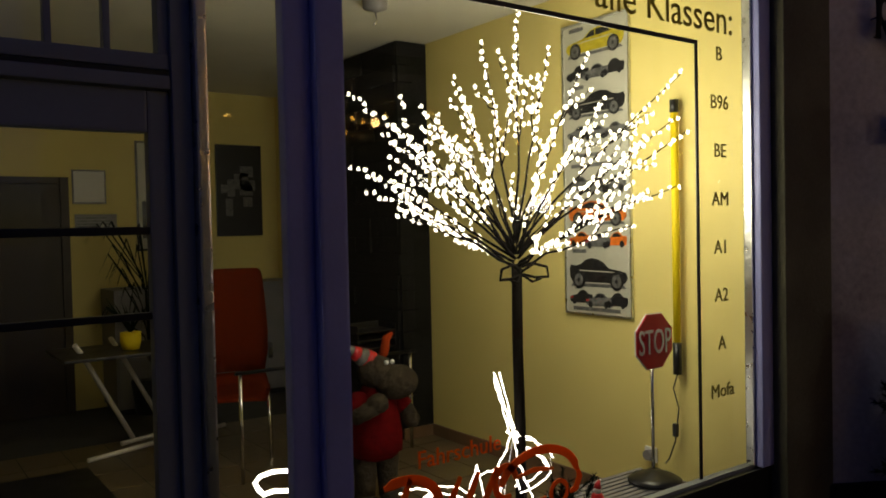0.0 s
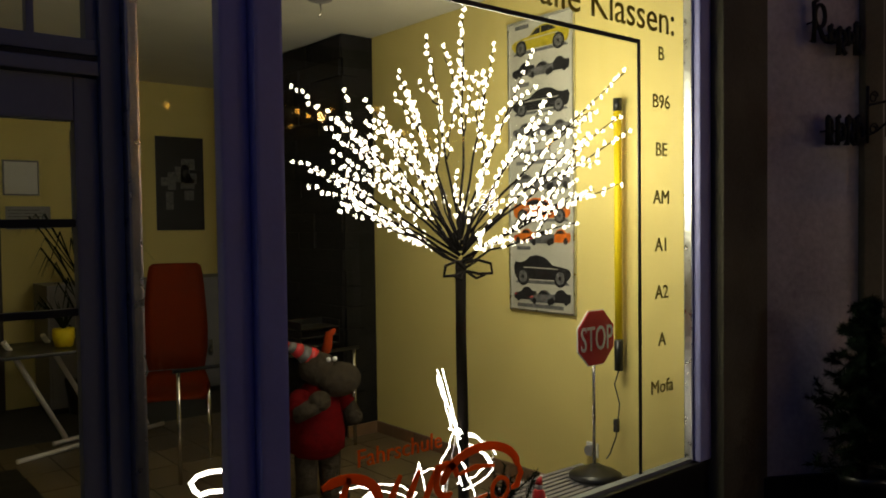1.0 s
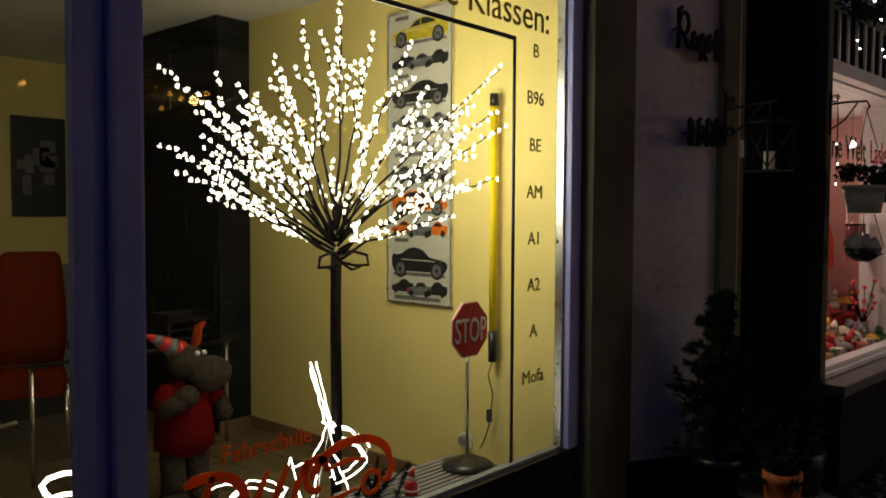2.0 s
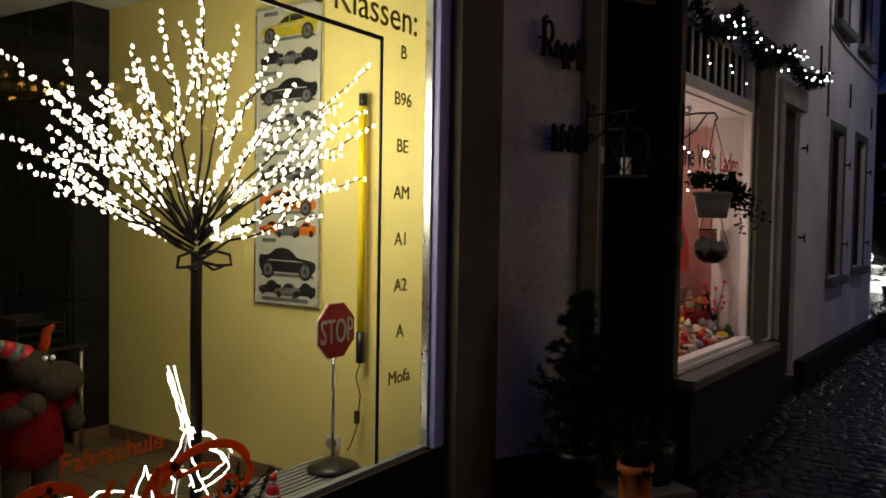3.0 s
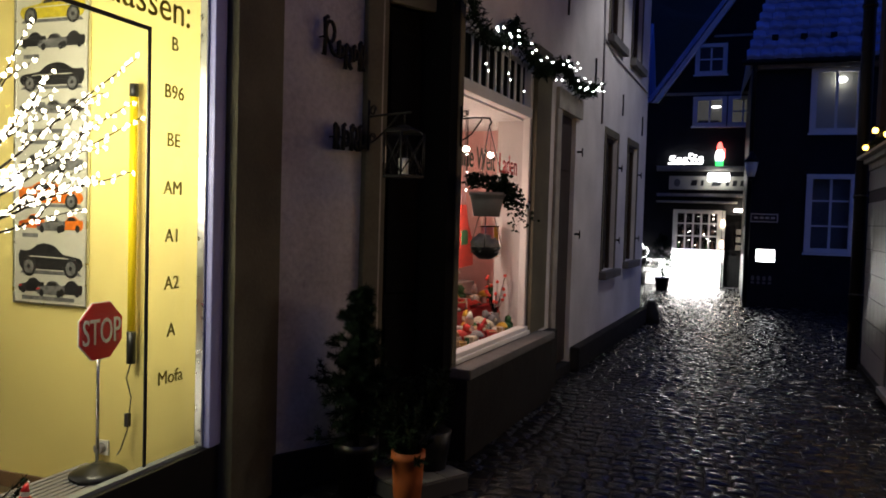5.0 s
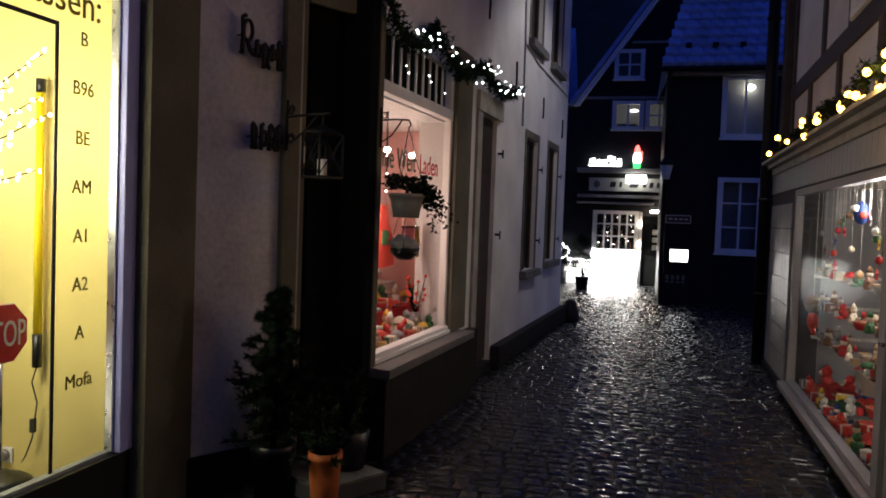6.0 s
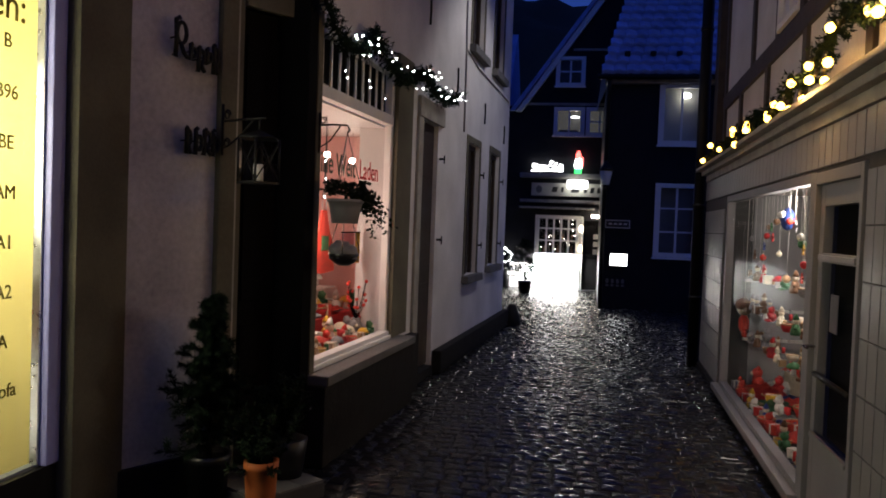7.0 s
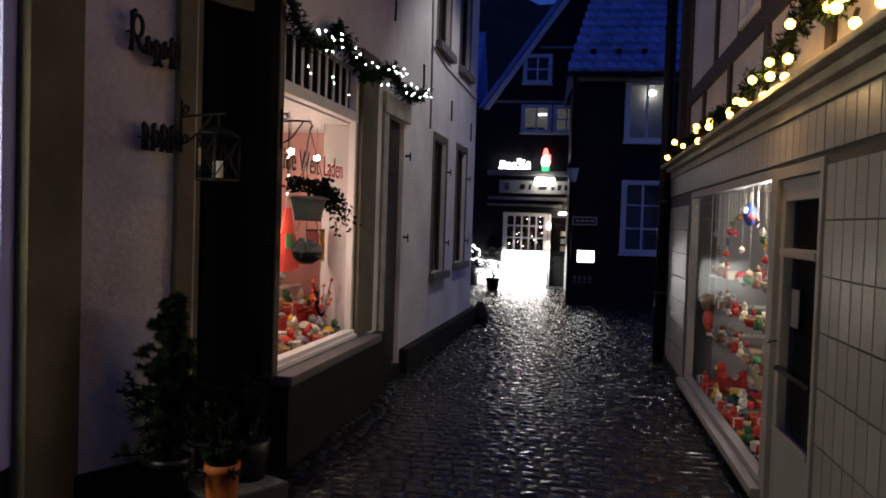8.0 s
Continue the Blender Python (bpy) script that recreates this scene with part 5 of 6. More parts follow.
# ---- white house: door, windows, plinth, cable ----
d4 = thing("door_4", H2, "dark brown house door in a stone frame", "door", kind="structure")
leaf4 = part("leaf", box(7.745, 0.045, 0.12, 8.415, 0.09, 2.655, 0.004), "wood", d4)
for z0, z1 in ((0.25, 1.0), (1.15, 2.0), (2.1, 2.55)):
    part("panel", box(7.83, 0.032, z0, 8.33, 0.047, z1, 0.01), "wood", leaf4)
part("threshold", box(7.745, -0.03, 0.0, 8.415, 0.29, 0.10, 0.01), "plinth", d4)
part("frame_post", box(7.58, -0.03, 0.0, 7.74, -0.001, 2.66, 0.008), "cornice", d4)
part("lintel", box(7.58, -0.04, 2.662, 8.56, -0.001, 2.86, 0.01), "cornice", d4)
part("lock", box(7.80, 0.012, 1.1, 7.84, 0.044, 1.25, 0.004), "blackmetal", leaf4)
for x, z in ((8.50, 1.45), (8.5, 2.32), (10.75, 2.3), (10.75, 1.35), (12.3, 2.3), (12.3, 1.35)):
    hk = thing("shutter_hook", H2 @ pose(x, 0, z), "small black iron shutter hook on the plaster", "hook", group="shutter hooks")
    part("pin", tube([(0, 0.0, 0), (0, -0.05, 0)], 0.012, 8), "blackmetal", hk)
    part("catch", box(-0.012, -0.062, -0.05, 0.012, -0.05, 0.04, 0.004), "blackmetal", hk)
solid("plinth_house", box(8.45, -0.11, 0, 13.06, -0.002, 0.25, 0.03), "plinth", H2, "dark worn stone plinth along the house", "plinth", kind="structure")
bol = thing("kerb_stone", H2 @ pose(13.1, -0.16, 0), "dark guard stone at the house corner", "stone")
part("stone", lathe([(0.15, 0), (0.12, 0.15), (0.07, 0.30), (0.05, 0.34)], 9), "plinth", bol)
k = 5
for x0, x1, z0, z1 in HOLES[2:]:
    w = thing("window_%d" % k, H2, "dark sash window in a sandstone surround", "window", kind="structure")
    k += 1
    part("sill", box(x0 - 0.13, -0.09, z0 - 0.10, x1 + 0.13, -0.002, z0 - 0.002, 0.012), "greystone", w)
    part("surround", box(x0 - 0.09, -0.012, z0, x0 - 0.002, -0.002, z1 + 0.09, 0.004), "olive", w)
    part("surround", box(x1 + 0.002, -0.012, z0, x1 + 0.09, -0.002, z1 + 0.09, 0.004), "olive", w)
    part("surround", box(x0, -0.012, z1 + 0.002, x1, -0.002, z1 + 0.09, 0.004), "olive", w)
    part("frame", box(x0 + 0.002, 0.05, z0, x0 + 0.06, 0.10, z1, 0.004), "wood", w)
    part("frame", box(x1 - 0.06, 0.05, z0, x1 - 0.002, 0.10, z1, 0.004), "wood", w)
    part("frame", box(x0 + 0.06, 0.05, z1 - 0.06, x1 - 0.06, 0.10, z1 - 0.002, 0.004), "wood", w)
    part("mullion", box((x0 + x1) / 2 - 0.025, 0.05, z0, (x0 + x1) / 2 + 0.025, 0.10, z1 - 0.06, 0.004), "wood", w)
    part("pane", box(x0 + 0.06, 0.07, z0, x1 - 0.06, 0.076, z1 - 0.06), "glass", w)
    # flat black sheet in place of the unlit room
    part("blind", box(x0, 0.2, z0, x1, 0.21, z1), "void", w, "black sheet standing in for the unlit room behind the glass")
cab = thing("wall_cable", H2, "thin grey cable running down the plaster", "cable")
part("cable", tube([(9.55, -0.012, 6.9), (9.56, -0.012, 4.2), (9.6, -0.012, 3.75), (9.62, -0.012, 2.75)], 0.012, 6), "potgrey", cab)
part("cable", tube([(9.6, -0.012, 3.75), (10.4, -0.012, 3.66), (12.5, -0.012, 3.62), (12.9, -0.012, 3.62)], 0.012, 6), "potgrey", cab)
for x, z in ((10.9, 3.15), (12.5, 3.05), (9.2, 3.3), (7.9, 3.75)):
    an = thing("wall_anchor", H2 @ pose(x, -0.008, z), "short black iron wall anchor", "anchor", group="wall anchors")
    part("bar", tube([(0, -0.004, -0.14), (0.015, -0.004, 0.0), (0.0, -0.004, 0.14)], 0.011, 6), "blackmetal", an)


# garlands


def garland(name, m, pts, rad, label, bulbmat, nb, seed, bulb_r=0.016, sag=0.03):
    r = random.Random(seed)
    t = thing(name, m, label, "garland")
    fine = []
    for a, b in zip(pts, pts[1:]):
        for k in range(5):
            q = Vector(a).lerp(Vector(b), k / 5)
            fine.append(q + Vector((0, 0, -sag * math.sin(math.pi * k / 5))))
    fine.append(Vector(pts[-1]))
    part("stem", tube(fine, 0.008, 6), "bark", t)
    bm = bmesh.new()
    for a, b in zip(fine, fine[1:]):
        d = (b - a).length
        for _ in range(max(4, int(d / 0.0065))):
            p = a.lerp(b, r.random())
            q = p + Vector((r.uniform(-1, 1), r.uniform(-1, 1), r.uniform(-1, 1))).normalized() * rad * r.uniform(0.6, 1.1)
            needles(bm, p, q, 14, rad * 0.36, r, 0.0055)
    tagged(part("needles", bm, "needle", t, "dark green garland needles"), kind="stuff")
    for k in range(nb):
        i = r.choices(range(len(fine) - 1), [(b - a).length for a, b in zip(fine, fine[1:])])[0]
        p = fine[i].lerp(fine[i + 1], r.random()) + Vector((r.uniform(-1, 1) * rad, -rad * r.uniform(0.7, 1.0), r.uniform(-1, 1) * rad * 0.7))
        part("bulb", ball(p, bulb_r * r.uniform(0.8, 1.2), sub=1), bulbmat, t)
    return t


GA = [(4.95, 3.02), (5.33, 2.84), (5.71, 2.88), (5.96, 3.06), (6.29, 2.92), (6.75, 2.85), (7.43, 3.05), (7.75, 2.92), (8.43, 2.95), (8.76, 3.05)]
garland("garland", H2, [(x, -0.12, z) for x, z in GA], 0.10, "dark fir garland with small white lights", "bulbwhite", 40, 3, 0.0085)
for x, z in ((5.19, 2.02), (5.2, 1.90), (5.19, 1.78), (5.5, 2.68), (5.55, 2.64), (6.0, 2.7), (6.05, 2.66), (6.4, 2.63)):
    lt = thing("fairy_light", H2 @ pose(x, -0.06, z), "tiny white light hanging in the fanlight", "lamp", group="fairy lights")
    part("bulb", ball((0, 0, 0), 0.0065, sub=1), "bulbwhite", lt)
    part("wire", tube([(0, 0, 0.01), (0, 0.0, 0.3)], 0.0025, 4), "black", lt)

# ---- toy shop with tiled front ----
elsewhere = set(bpy.data.objects) - {bpy.data.objects["wall_tiled"], bpy.data.objects["wall_timbered"]}
TR = random.Random(44)
tw = bpy.data.objects["wall_tiled"]
solid("plinth_tiled", box(1.0, -1.63, 0, 10.06, -1.60, 0.06), "plinth", None, "dark plinth under the tiled front", "plinth", kind="structure")
rw = thing("window_9", pose(0, -1.63, 0), "white framed toy shop window full of ornaments", "window", kind="structure")
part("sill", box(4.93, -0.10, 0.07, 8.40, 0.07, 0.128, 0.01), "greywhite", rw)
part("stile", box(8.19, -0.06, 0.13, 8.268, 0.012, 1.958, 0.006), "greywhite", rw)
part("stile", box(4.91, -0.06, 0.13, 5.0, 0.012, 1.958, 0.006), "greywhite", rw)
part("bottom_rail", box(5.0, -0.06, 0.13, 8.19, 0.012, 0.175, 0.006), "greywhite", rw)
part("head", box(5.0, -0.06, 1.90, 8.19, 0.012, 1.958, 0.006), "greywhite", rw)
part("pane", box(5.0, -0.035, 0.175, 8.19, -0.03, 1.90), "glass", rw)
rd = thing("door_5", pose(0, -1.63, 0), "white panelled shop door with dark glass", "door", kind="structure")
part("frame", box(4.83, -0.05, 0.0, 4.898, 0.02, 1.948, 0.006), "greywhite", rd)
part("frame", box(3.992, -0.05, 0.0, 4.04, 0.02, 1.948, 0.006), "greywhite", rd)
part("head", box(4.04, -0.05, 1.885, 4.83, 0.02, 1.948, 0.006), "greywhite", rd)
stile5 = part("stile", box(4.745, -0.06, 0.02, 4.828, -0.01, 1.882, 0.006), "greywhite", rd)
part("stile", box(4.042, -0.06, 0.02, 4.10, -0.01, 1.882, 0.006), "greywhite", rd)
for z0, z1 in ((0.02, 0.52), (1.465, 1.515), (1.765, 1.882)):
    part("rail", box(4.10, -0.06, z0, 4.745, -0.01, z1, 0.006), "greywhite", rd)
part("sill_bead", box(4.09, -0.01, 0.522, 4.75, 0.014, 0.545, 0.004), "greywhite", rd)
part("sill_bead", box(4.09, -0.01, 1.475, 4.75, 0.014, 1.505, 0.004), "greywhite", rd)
part("push_bar", tube([(4.10, 0.0, 0.86), (4.745, 0.0, 0.86)], 0.016, 8), "blackmetal", rd)
part("pane", box(4.10, -0.04, 0.52, 4.745, -0.034, 1.465), "glass", rd)
part("pane", box(4.10, -0.04, 1.515, 4.745, -0.034, 1.765), "glass", rd)
# another black sheet for the unlit inside
part("blind", box(4.10, -0.09, 0.52, 4.745, -0.08, 1.77), "void", rd, "black sheet standing in for the unlit room behind the glass")
part("notice", box(4.52, -0.045, 1.1, 4.66, -0.041, 1.3), "potgrey", rd, "small pale notice")
part("handle", tube([(4.80, -0.01, 1.0), (4.80, 0.05, 1.0), (4.72, 0.05, 1.0)], 0.008, 8), "chrome", stile5)
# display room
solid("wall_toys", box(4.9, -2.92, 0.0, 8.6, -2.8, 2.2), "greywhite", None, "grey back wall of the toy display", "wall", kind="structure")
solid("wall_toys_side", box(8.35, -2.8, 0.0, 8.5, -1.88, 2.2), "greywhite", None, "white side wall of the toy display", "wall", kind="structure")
solid("wall_toys_near", box(4.9, -2.8, 0.0, 4.95, -1.88, 2.2), "white", None, "white side wall of the toy display", "wall", kind="structure")
solid("toys_floor", box(4.95, -2.8, 0.0, 8.35, -1.88, 0.13), "white", None, "white floor of the toy display", "floor", kind="structure")
solid("ceiling_toys", box(4.95, -2.8, 1.99, 8.35, -1.88, 2.05), "ceil", None, "pale ceiling of the toy display", "ceiling", kind="structure")
for z, x0, x1 in ((0.62, 5.2, 8.24), (0.90, 5.2, 8.24), (1.18, 5.6, 8.24)):
    sf = thing("glass_shelf", pose(0, 0, z), "clear glass shelf with metal brackets", "shelf", group="glass shelves")
    part("plate", box(x0, -2.04, 0, x1, -1.74, 0.008), "glass", sf)
    for x in (x0 + 0.1, x1 - 0.1):
        part("bracket", box(x - 0.008, -2.8, -0.03, x + 0.008, -1.80, -0.001), "alu", sf)
for k in range(2):
    st = thing("display_step", pose(0, 0, 0), "cloth covered step in the toy display", "stand", group="toy steps")
    part("riser", box(4.98, -2.5 - 0.28 * k, 0.13, 8.33 if k == 0 else 6.19, -2.24 - 0.265 * k, 0.30 + 0.15 * k, 0.008), "g_cream", st)
n = 0
PAL = ["crimson", "brown", "grey", "tan", "grey", "brown", "cream", "brown", "green", "crimson", "grey"]
HEAP = ["scarlet", "crimson", "brown", "scarlet", "white", "crimson", "navy", "green", "scarlet", "grey", "mustard"]
for y, z, x0, x1, cnt in ((-1.765, 0.131, 5.1, 8.2, 26), (-1.95, 0.131, 5.1, 8.2, 20), (-2.12, 0.131, 5.1, 8.2, 15), (-2.36, 0.301, 5.1, 8.2, 17), (-2.6, 0.451, 5.1, 6.2, 6), (-1.82, 0.629, 5.3, 7.95, 13), (-1.96, 0.629, 5.35, 8.2, 9), (-1.82, 0.909, 5.3, 8.2, 14), (-1.96, 0.909, 5.4, 8.2, 8), (-1.83, 1.189, 5.7, 8.2, 11)):
    for k in range(cnt):
        x = x0 + (x1 - x0) * (k + 0.5) / cnt + TR.uniform(-0.04, 0.04)
        kd = ["doll", "candle", "bear", "candle", "doll", "box", "mushroom", "doll", "basket"][(n * 4) % 9]
        if z < 0.5:
            kd = ["cloth", "box", "bear", "cloth", "basket", "cloth", "candle"][(n * 3) % 7]
        if y == -1.765:
            kd = ("box", "bear", "basket", "doll", "candle")[n % 5]
        goods(kd, pose(x, y + TR.uniform(-0.015, 0.015), z, 0, 0, 180 + TR.uniform(-40, 40)), (HEAP if z < 0.5 else PAL)[(n * 3) % 11], TR.uniform(0.65, 0.8) if y == -1.765 else TR.uniform(0.8, 1.25) if z < 0.5 else TR.uniform(0.5, 0.75), TR)
        n += 1
bm = bmesh.new()
ball((0, 0, 0.17), (0.10, 0.07, 0.13), bm, 0, 2)
ball((0, 0, 0.37), 0.10, bm, 1, 2)
ball((0, -0.02, 0.42), (0.13, 0.10, 0.09), bm, 2, 2, 0.2)
for a in (-1, 1):
    tube([(a * 0.04, 0, 0.1), (a * 0.05, 0.02, 0.0)], 0.03, 8, bm, 0)
    tube([(a * 0.08, 0, 0.24), (a * 0.14, 0.02, 0.12)], 0.025, 8, bm, 0)
    ball((a * 0.14, 0, 0.36), 0.04, bm, 2, 1)
hanging = solid("rag_doll", bm, ["g_scarlet", "g_brown", "g_brown"], pose(8.10, -1.80, 0.63, 0, 0, 180) @ Matrix.Scale(0.72, 4), "large rag doll in red hanging by the glass", "doll", smooth=True)
part("cord", tube([(0, 0, 0.5), (0, 0, 1.805)], 0.004, 4), "g_white", hanging)
for k in range(13):
    a = radians(200 - 220 * k / 12)
    x, z = 6.45 + 0.42 * math.cos(a) * 1.7, 1.42 + 0.30 * math.sin(a)
    ob_m = pose(x, -1.775, z)
    goods("bauble" if k % 2 else "star", ob_m, HEAP[(k * 5) % 11], 0.8, TR)
for k in range(11):
    goods("star" if k % 3 == 0 else "bauble", pose(5.35 + 0.25 * k + TR.uniform(-0.05, 0.05), -1.79, 1.28 + 0.11 * (k % 4) + 0.08 * TR.random()), PAL[(k * 3 + 2) % 11], TR.uniform(0.6, 1.0), TR)
rail = thing("ornament_rail", pose(0, -1.785, 1.93), "thin wire with threads for ornaments", "wire")
part("wire", tube([(5.0, 0, 0.0), (6.6, 0, 0.01), (8.26, 0, 0.0)], 0.004, 6), "chrome", rail)
ol = thing("owl_ornament", pose(6.3, -1.775, 1.72), "blue owl shaped hanging ornament", "ornament")
part("body", ball((0, 0, 0), (0.09, 0.05, 0.085), sub=2), "g_navy", ol)
for a in (-1, 1):
    part("eye", ball((a * 0.038, 0.04, 0.03), 0.027, sub=2), "g_white", ol)
part("thread", tube([(0, 0, 0.08), (0, 0, 0.17)], 0.002, 4), "g_white", ol)
sl = thing("strip_lamp", pose(5.6, -2.2, 1.96), "glowing strip lamp under the display ceiling", "lamp")
part("tube", tube([(-0.25, 0, 0), (0.25, 0, 0)], 0.014, 8), "spot", sl)
part("housing", box(-0.28, -0.03, 0.014, 0.28, 0.03, 0.03), "white", sl)

# cornice, fascia boards
cor = thing("cornice", pose(0, -1.63, 0), "weathered cream cornice over the toy shop", "cornice", kind="structure")
part("fascia", box(1.0, -0.02, 2.19, 9.95, 0.03, 2.26, 0.008), "cornice", cor)
part("moulding", box(1.0, -0.1, 2.262, 10.0, 0.08, 2.31, 0.012), "cornice", cor)
part("shelf", box(1.0, -0.2, 2.312, 10.05, 0.14, 2.345, 0.008), "cornice", cor)
# half timbering
tim = thing("timber_frame", pose(0, -1.75, 0), "dark timber framing on pale plaster", "timber frame", kind="structure")
part("beam", box(1.0, -0.02, 2.98, 9.7, 0.03, 3.14, 0.01), "timber", tim)
part("beam", box(1.0, -0.02, 2.40, 9.7, 0.03, 2.48, 0.01), "timber", tim)
for x in (9.6, 8.5, 7.15, 5.82, 4.42, 3.1, 1.8):
    part("post", box(x - 0.06, -0.02, 2.482, x + 0.06, 0.028, 2.978, 0.008), "timber", tim)
for x in (9.6, 7.9, 6.78, 5.95, 4.42, 3.1):
    part("post", box(x - 0.06, -0.02, 3.142, x + 0.06, 0.028, 5.2, 0.008), "timber", tim)
part("beam", box(1.0, -0.02, 5.2, 9.7, 0.03, 5.36, 0.01), "timber", tim)
uw = thing("window_10", pose(0, -1.75, 0), "white framed upper window reflecting blue sky", "window", kind="structure")
part("pane", box(6.06, -0.005, 3.2, 6.68, 0.006, 4.4), "alu", uw)
for b in ((6.02, -0.01, 3.15, 6.06, 0.04, 4.45), (6.68, -0.01, 3.15, 6.72, 0.04, 4.45), (6.06, -0.01, 3.15, 6.68, 0.05, 3.2), (6.06, -0.01, 4.4, 6.68, 0.04, 4.45), (6.35, -0.008, 3.2, 6.39, 0.03, 4.4)):
    part("frame", box(*b, 0.005), "white", uw)
dp = thing("downpipe", pose(10.16, -1.56, 0), "black downpipe at the shop corner", "pipe")
part("pipe", tube([(0, 0, 0), (0, 0, 6.6)], 0.07, 12), "blackmetal", dp)
for z in (0.8, 1.9, 4.0):
    part("clip", lathe([(0.08, z), (0.08, z + 0.04)], 12), "blackmetal", dp)
solid("corner_wall", box(9.75, -2.3, 2.35, 10.05, -1.66, 6.5), "timber", None, "dark timber corner of the house", "wall", kind="structure")

# garland along the cornice with warm bulbs
gp = [(9.7, 0.02, 2.40), (8.6, 0.04, 2.44), (7.4, 0.04, 2.43), (6.4, 0.05, 2.47), (5.7, 0.05, 2.44), (5.2, 0.05, 2.52), (4.75, 0.05, 2.50), (4.35, 0.06, 2.60), (4.1, 0.06, 2.66), (3.8, 0.06, 2.56), (3.4, 0.06, 2.60), (3.0, 0.06, 2.50), (2.2, 0.06, 2.55)]
gr = garland("garland", pose(0, -1.6, 0), gp, 0.085, "fir garland with warm round bulbs on the cornice", "bulbwarm", 0, 8, sag=0.02)
for x, z in ((9.3, 2.40), (8.75, 2.50), (8.0, 2.42), (7.45, 2.49), (7.1, 2.38), (6.5, 2.40), (5.9, 2.41), (5.55, 2.38), (5.05, 2.39), (4.8, 2.36), (4.62, 2.42), (4.5, 2.40), (4.15, 2.62), (3.65, 2.57), (3.3, 2.42), (3.25, 2.50), (3.1, 2.38), (2.6, 2.5), (2.2, 2.45), (5.0, 2.46), (4.72, 2.48), (5.62, 2.46), (6.62, 2.49), (7.05, 2.47), (8.35, 2.45), (5.3, 2.40), (4.4, 2.45), (3.5, 2.46), (3.38, 2.55)):
    x, drop = x + TR.uniform(-0.13, 0.13), TR.uniform(-0.05, 0.03)
    part("bulb", ball((x, 0.10 + TR.uniform(-0.03, 0.03), z + drop), TR.uniform(0.021, 0.028), sub=2), "bulbwarm", gr)
    part("bulb_holder", tube([(x, 0.10, z + drop + 0.02), (x, 0.09, z + drop + 0.055)], 0.010, 8), "black", gr)

# unseen fixture made up for the spot on the white house
cl2 = thing("unseen_facade_lamp", pose(9.6, -1.05, 5.0), "assumed lamp on an arm, out of view, added to light the white house", "lamp")
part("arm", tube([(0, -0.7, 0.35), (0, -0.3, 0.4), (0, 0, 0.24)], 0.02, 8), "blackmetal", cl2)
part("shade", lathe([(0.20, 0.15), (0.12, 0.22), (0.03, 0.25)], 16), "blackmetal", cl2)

for ob in set(bpy.data.objects) - elsewhere:
    if ob.parent is None:
        ob.matrix_world = T5 @ ob.matrix_world

# ---- slate house ----


def far_window(name, m, x0, x1, z0, z1, nx, nz, back, label, split=None):
    w = thing(name, m, label, "window", kind="structure")
    t = 0.09
    part("frame", box(x0 - 0.02, -0.06, z0 - 0.02, x0 + t, 0.04, z1 + 0.02, 0.008), "white", w)
    part("frame", box(x1 - t, -0.06, z0 - 0.02, x1 + 0.02, 0.04, z1 + 0.02, 0.008), "white", w)
    part("frame", box(x0 + t, -0.06, z1 - t * 0.8, x1 - t, 0.04, z1 + 0.02, 0.008), "white", w)
    part("sill", box(x0 - 0.05, -0.11, z0 - 0.06, x1 + 0.05, -0.061, z0 - 0.022, 0.008), "white", w)
    part("frame", box(x0 + t, -0.06, z0 - 0.02, x1 - t, 0.04, z0 + t * 0.8, 0.008), "white", w)
    for k in range(1, nx):
        x = x0 + t + (x1 - x0 - 2 * t) * k / nx
        part("mullion", box(x - 0.022, -0.03, z0 + t * 0.8, x + 0.022, 0.02, z1 - t * 0.8, 0.004), "white", w)
    for k in range(1, nz):
        z = z0 + (z1 - z0) * k / nz if split is None else split[k - 1]
        part("glazing_bar", box(x0 + t, -0.02, z - 0.017, x1 - t, 0.018, z + 0.017, 0.003), "white", w)
    part("pane", box(x0 + t, 0.0, z0 + 0.05, x1 - t, 0.006, z1 - 0.05), "glass", w)
    # flat sheet whose colour or faint glow stands in for the room's light
    part("room", box(x0, 0.22, z0, x1, 0.23, z1), back, w, "flat sheet standing in for the room behind the glass")
    return w


far_window("window_11", GS, 1.70, 2.53, 1.12, 2.59, 2, 3, "postergrey", "white casement window of the slate house", (1.62, 2.1))
w12 = far_window("window_12", GS, 1.70, 2.57, 3.41, 4.62, 2, 1, "poster", "white upper window with a lamp behind it")
part("lamp", ball((2.22, 0.1, 4.42), (0.10, 0.03, 0.06), sub=2), "neonwhite", w12, "glowing lamp behind the pane")
solid("fascia_board", box(0.58, -0.2, 4.62, 9.0, -0.002, 4.76), "cornice", GS, "pale board under the eaves", "fascia", kind="structure")
# tiled roof of the slate house
rf = thing("roof_slate_house", GS, "tiled roof with dusk light in its colour and snow guards", "roof", kind="structure")
def sheet(quad, h):
    bm = bmesh.new()
    a = [bm.verts.new(p) for p in quad]
    b = [bm.verts.new((p[0], p[1], p[2] - h)) for p in quad]
    bm.faces.new(a), bm.faces.new(b[::-1])
    for i in range(4):
        bm.faces.new((a[i], b[i], b[(i + 1) % 4], a[(i + 1) % 4]))
    return bm


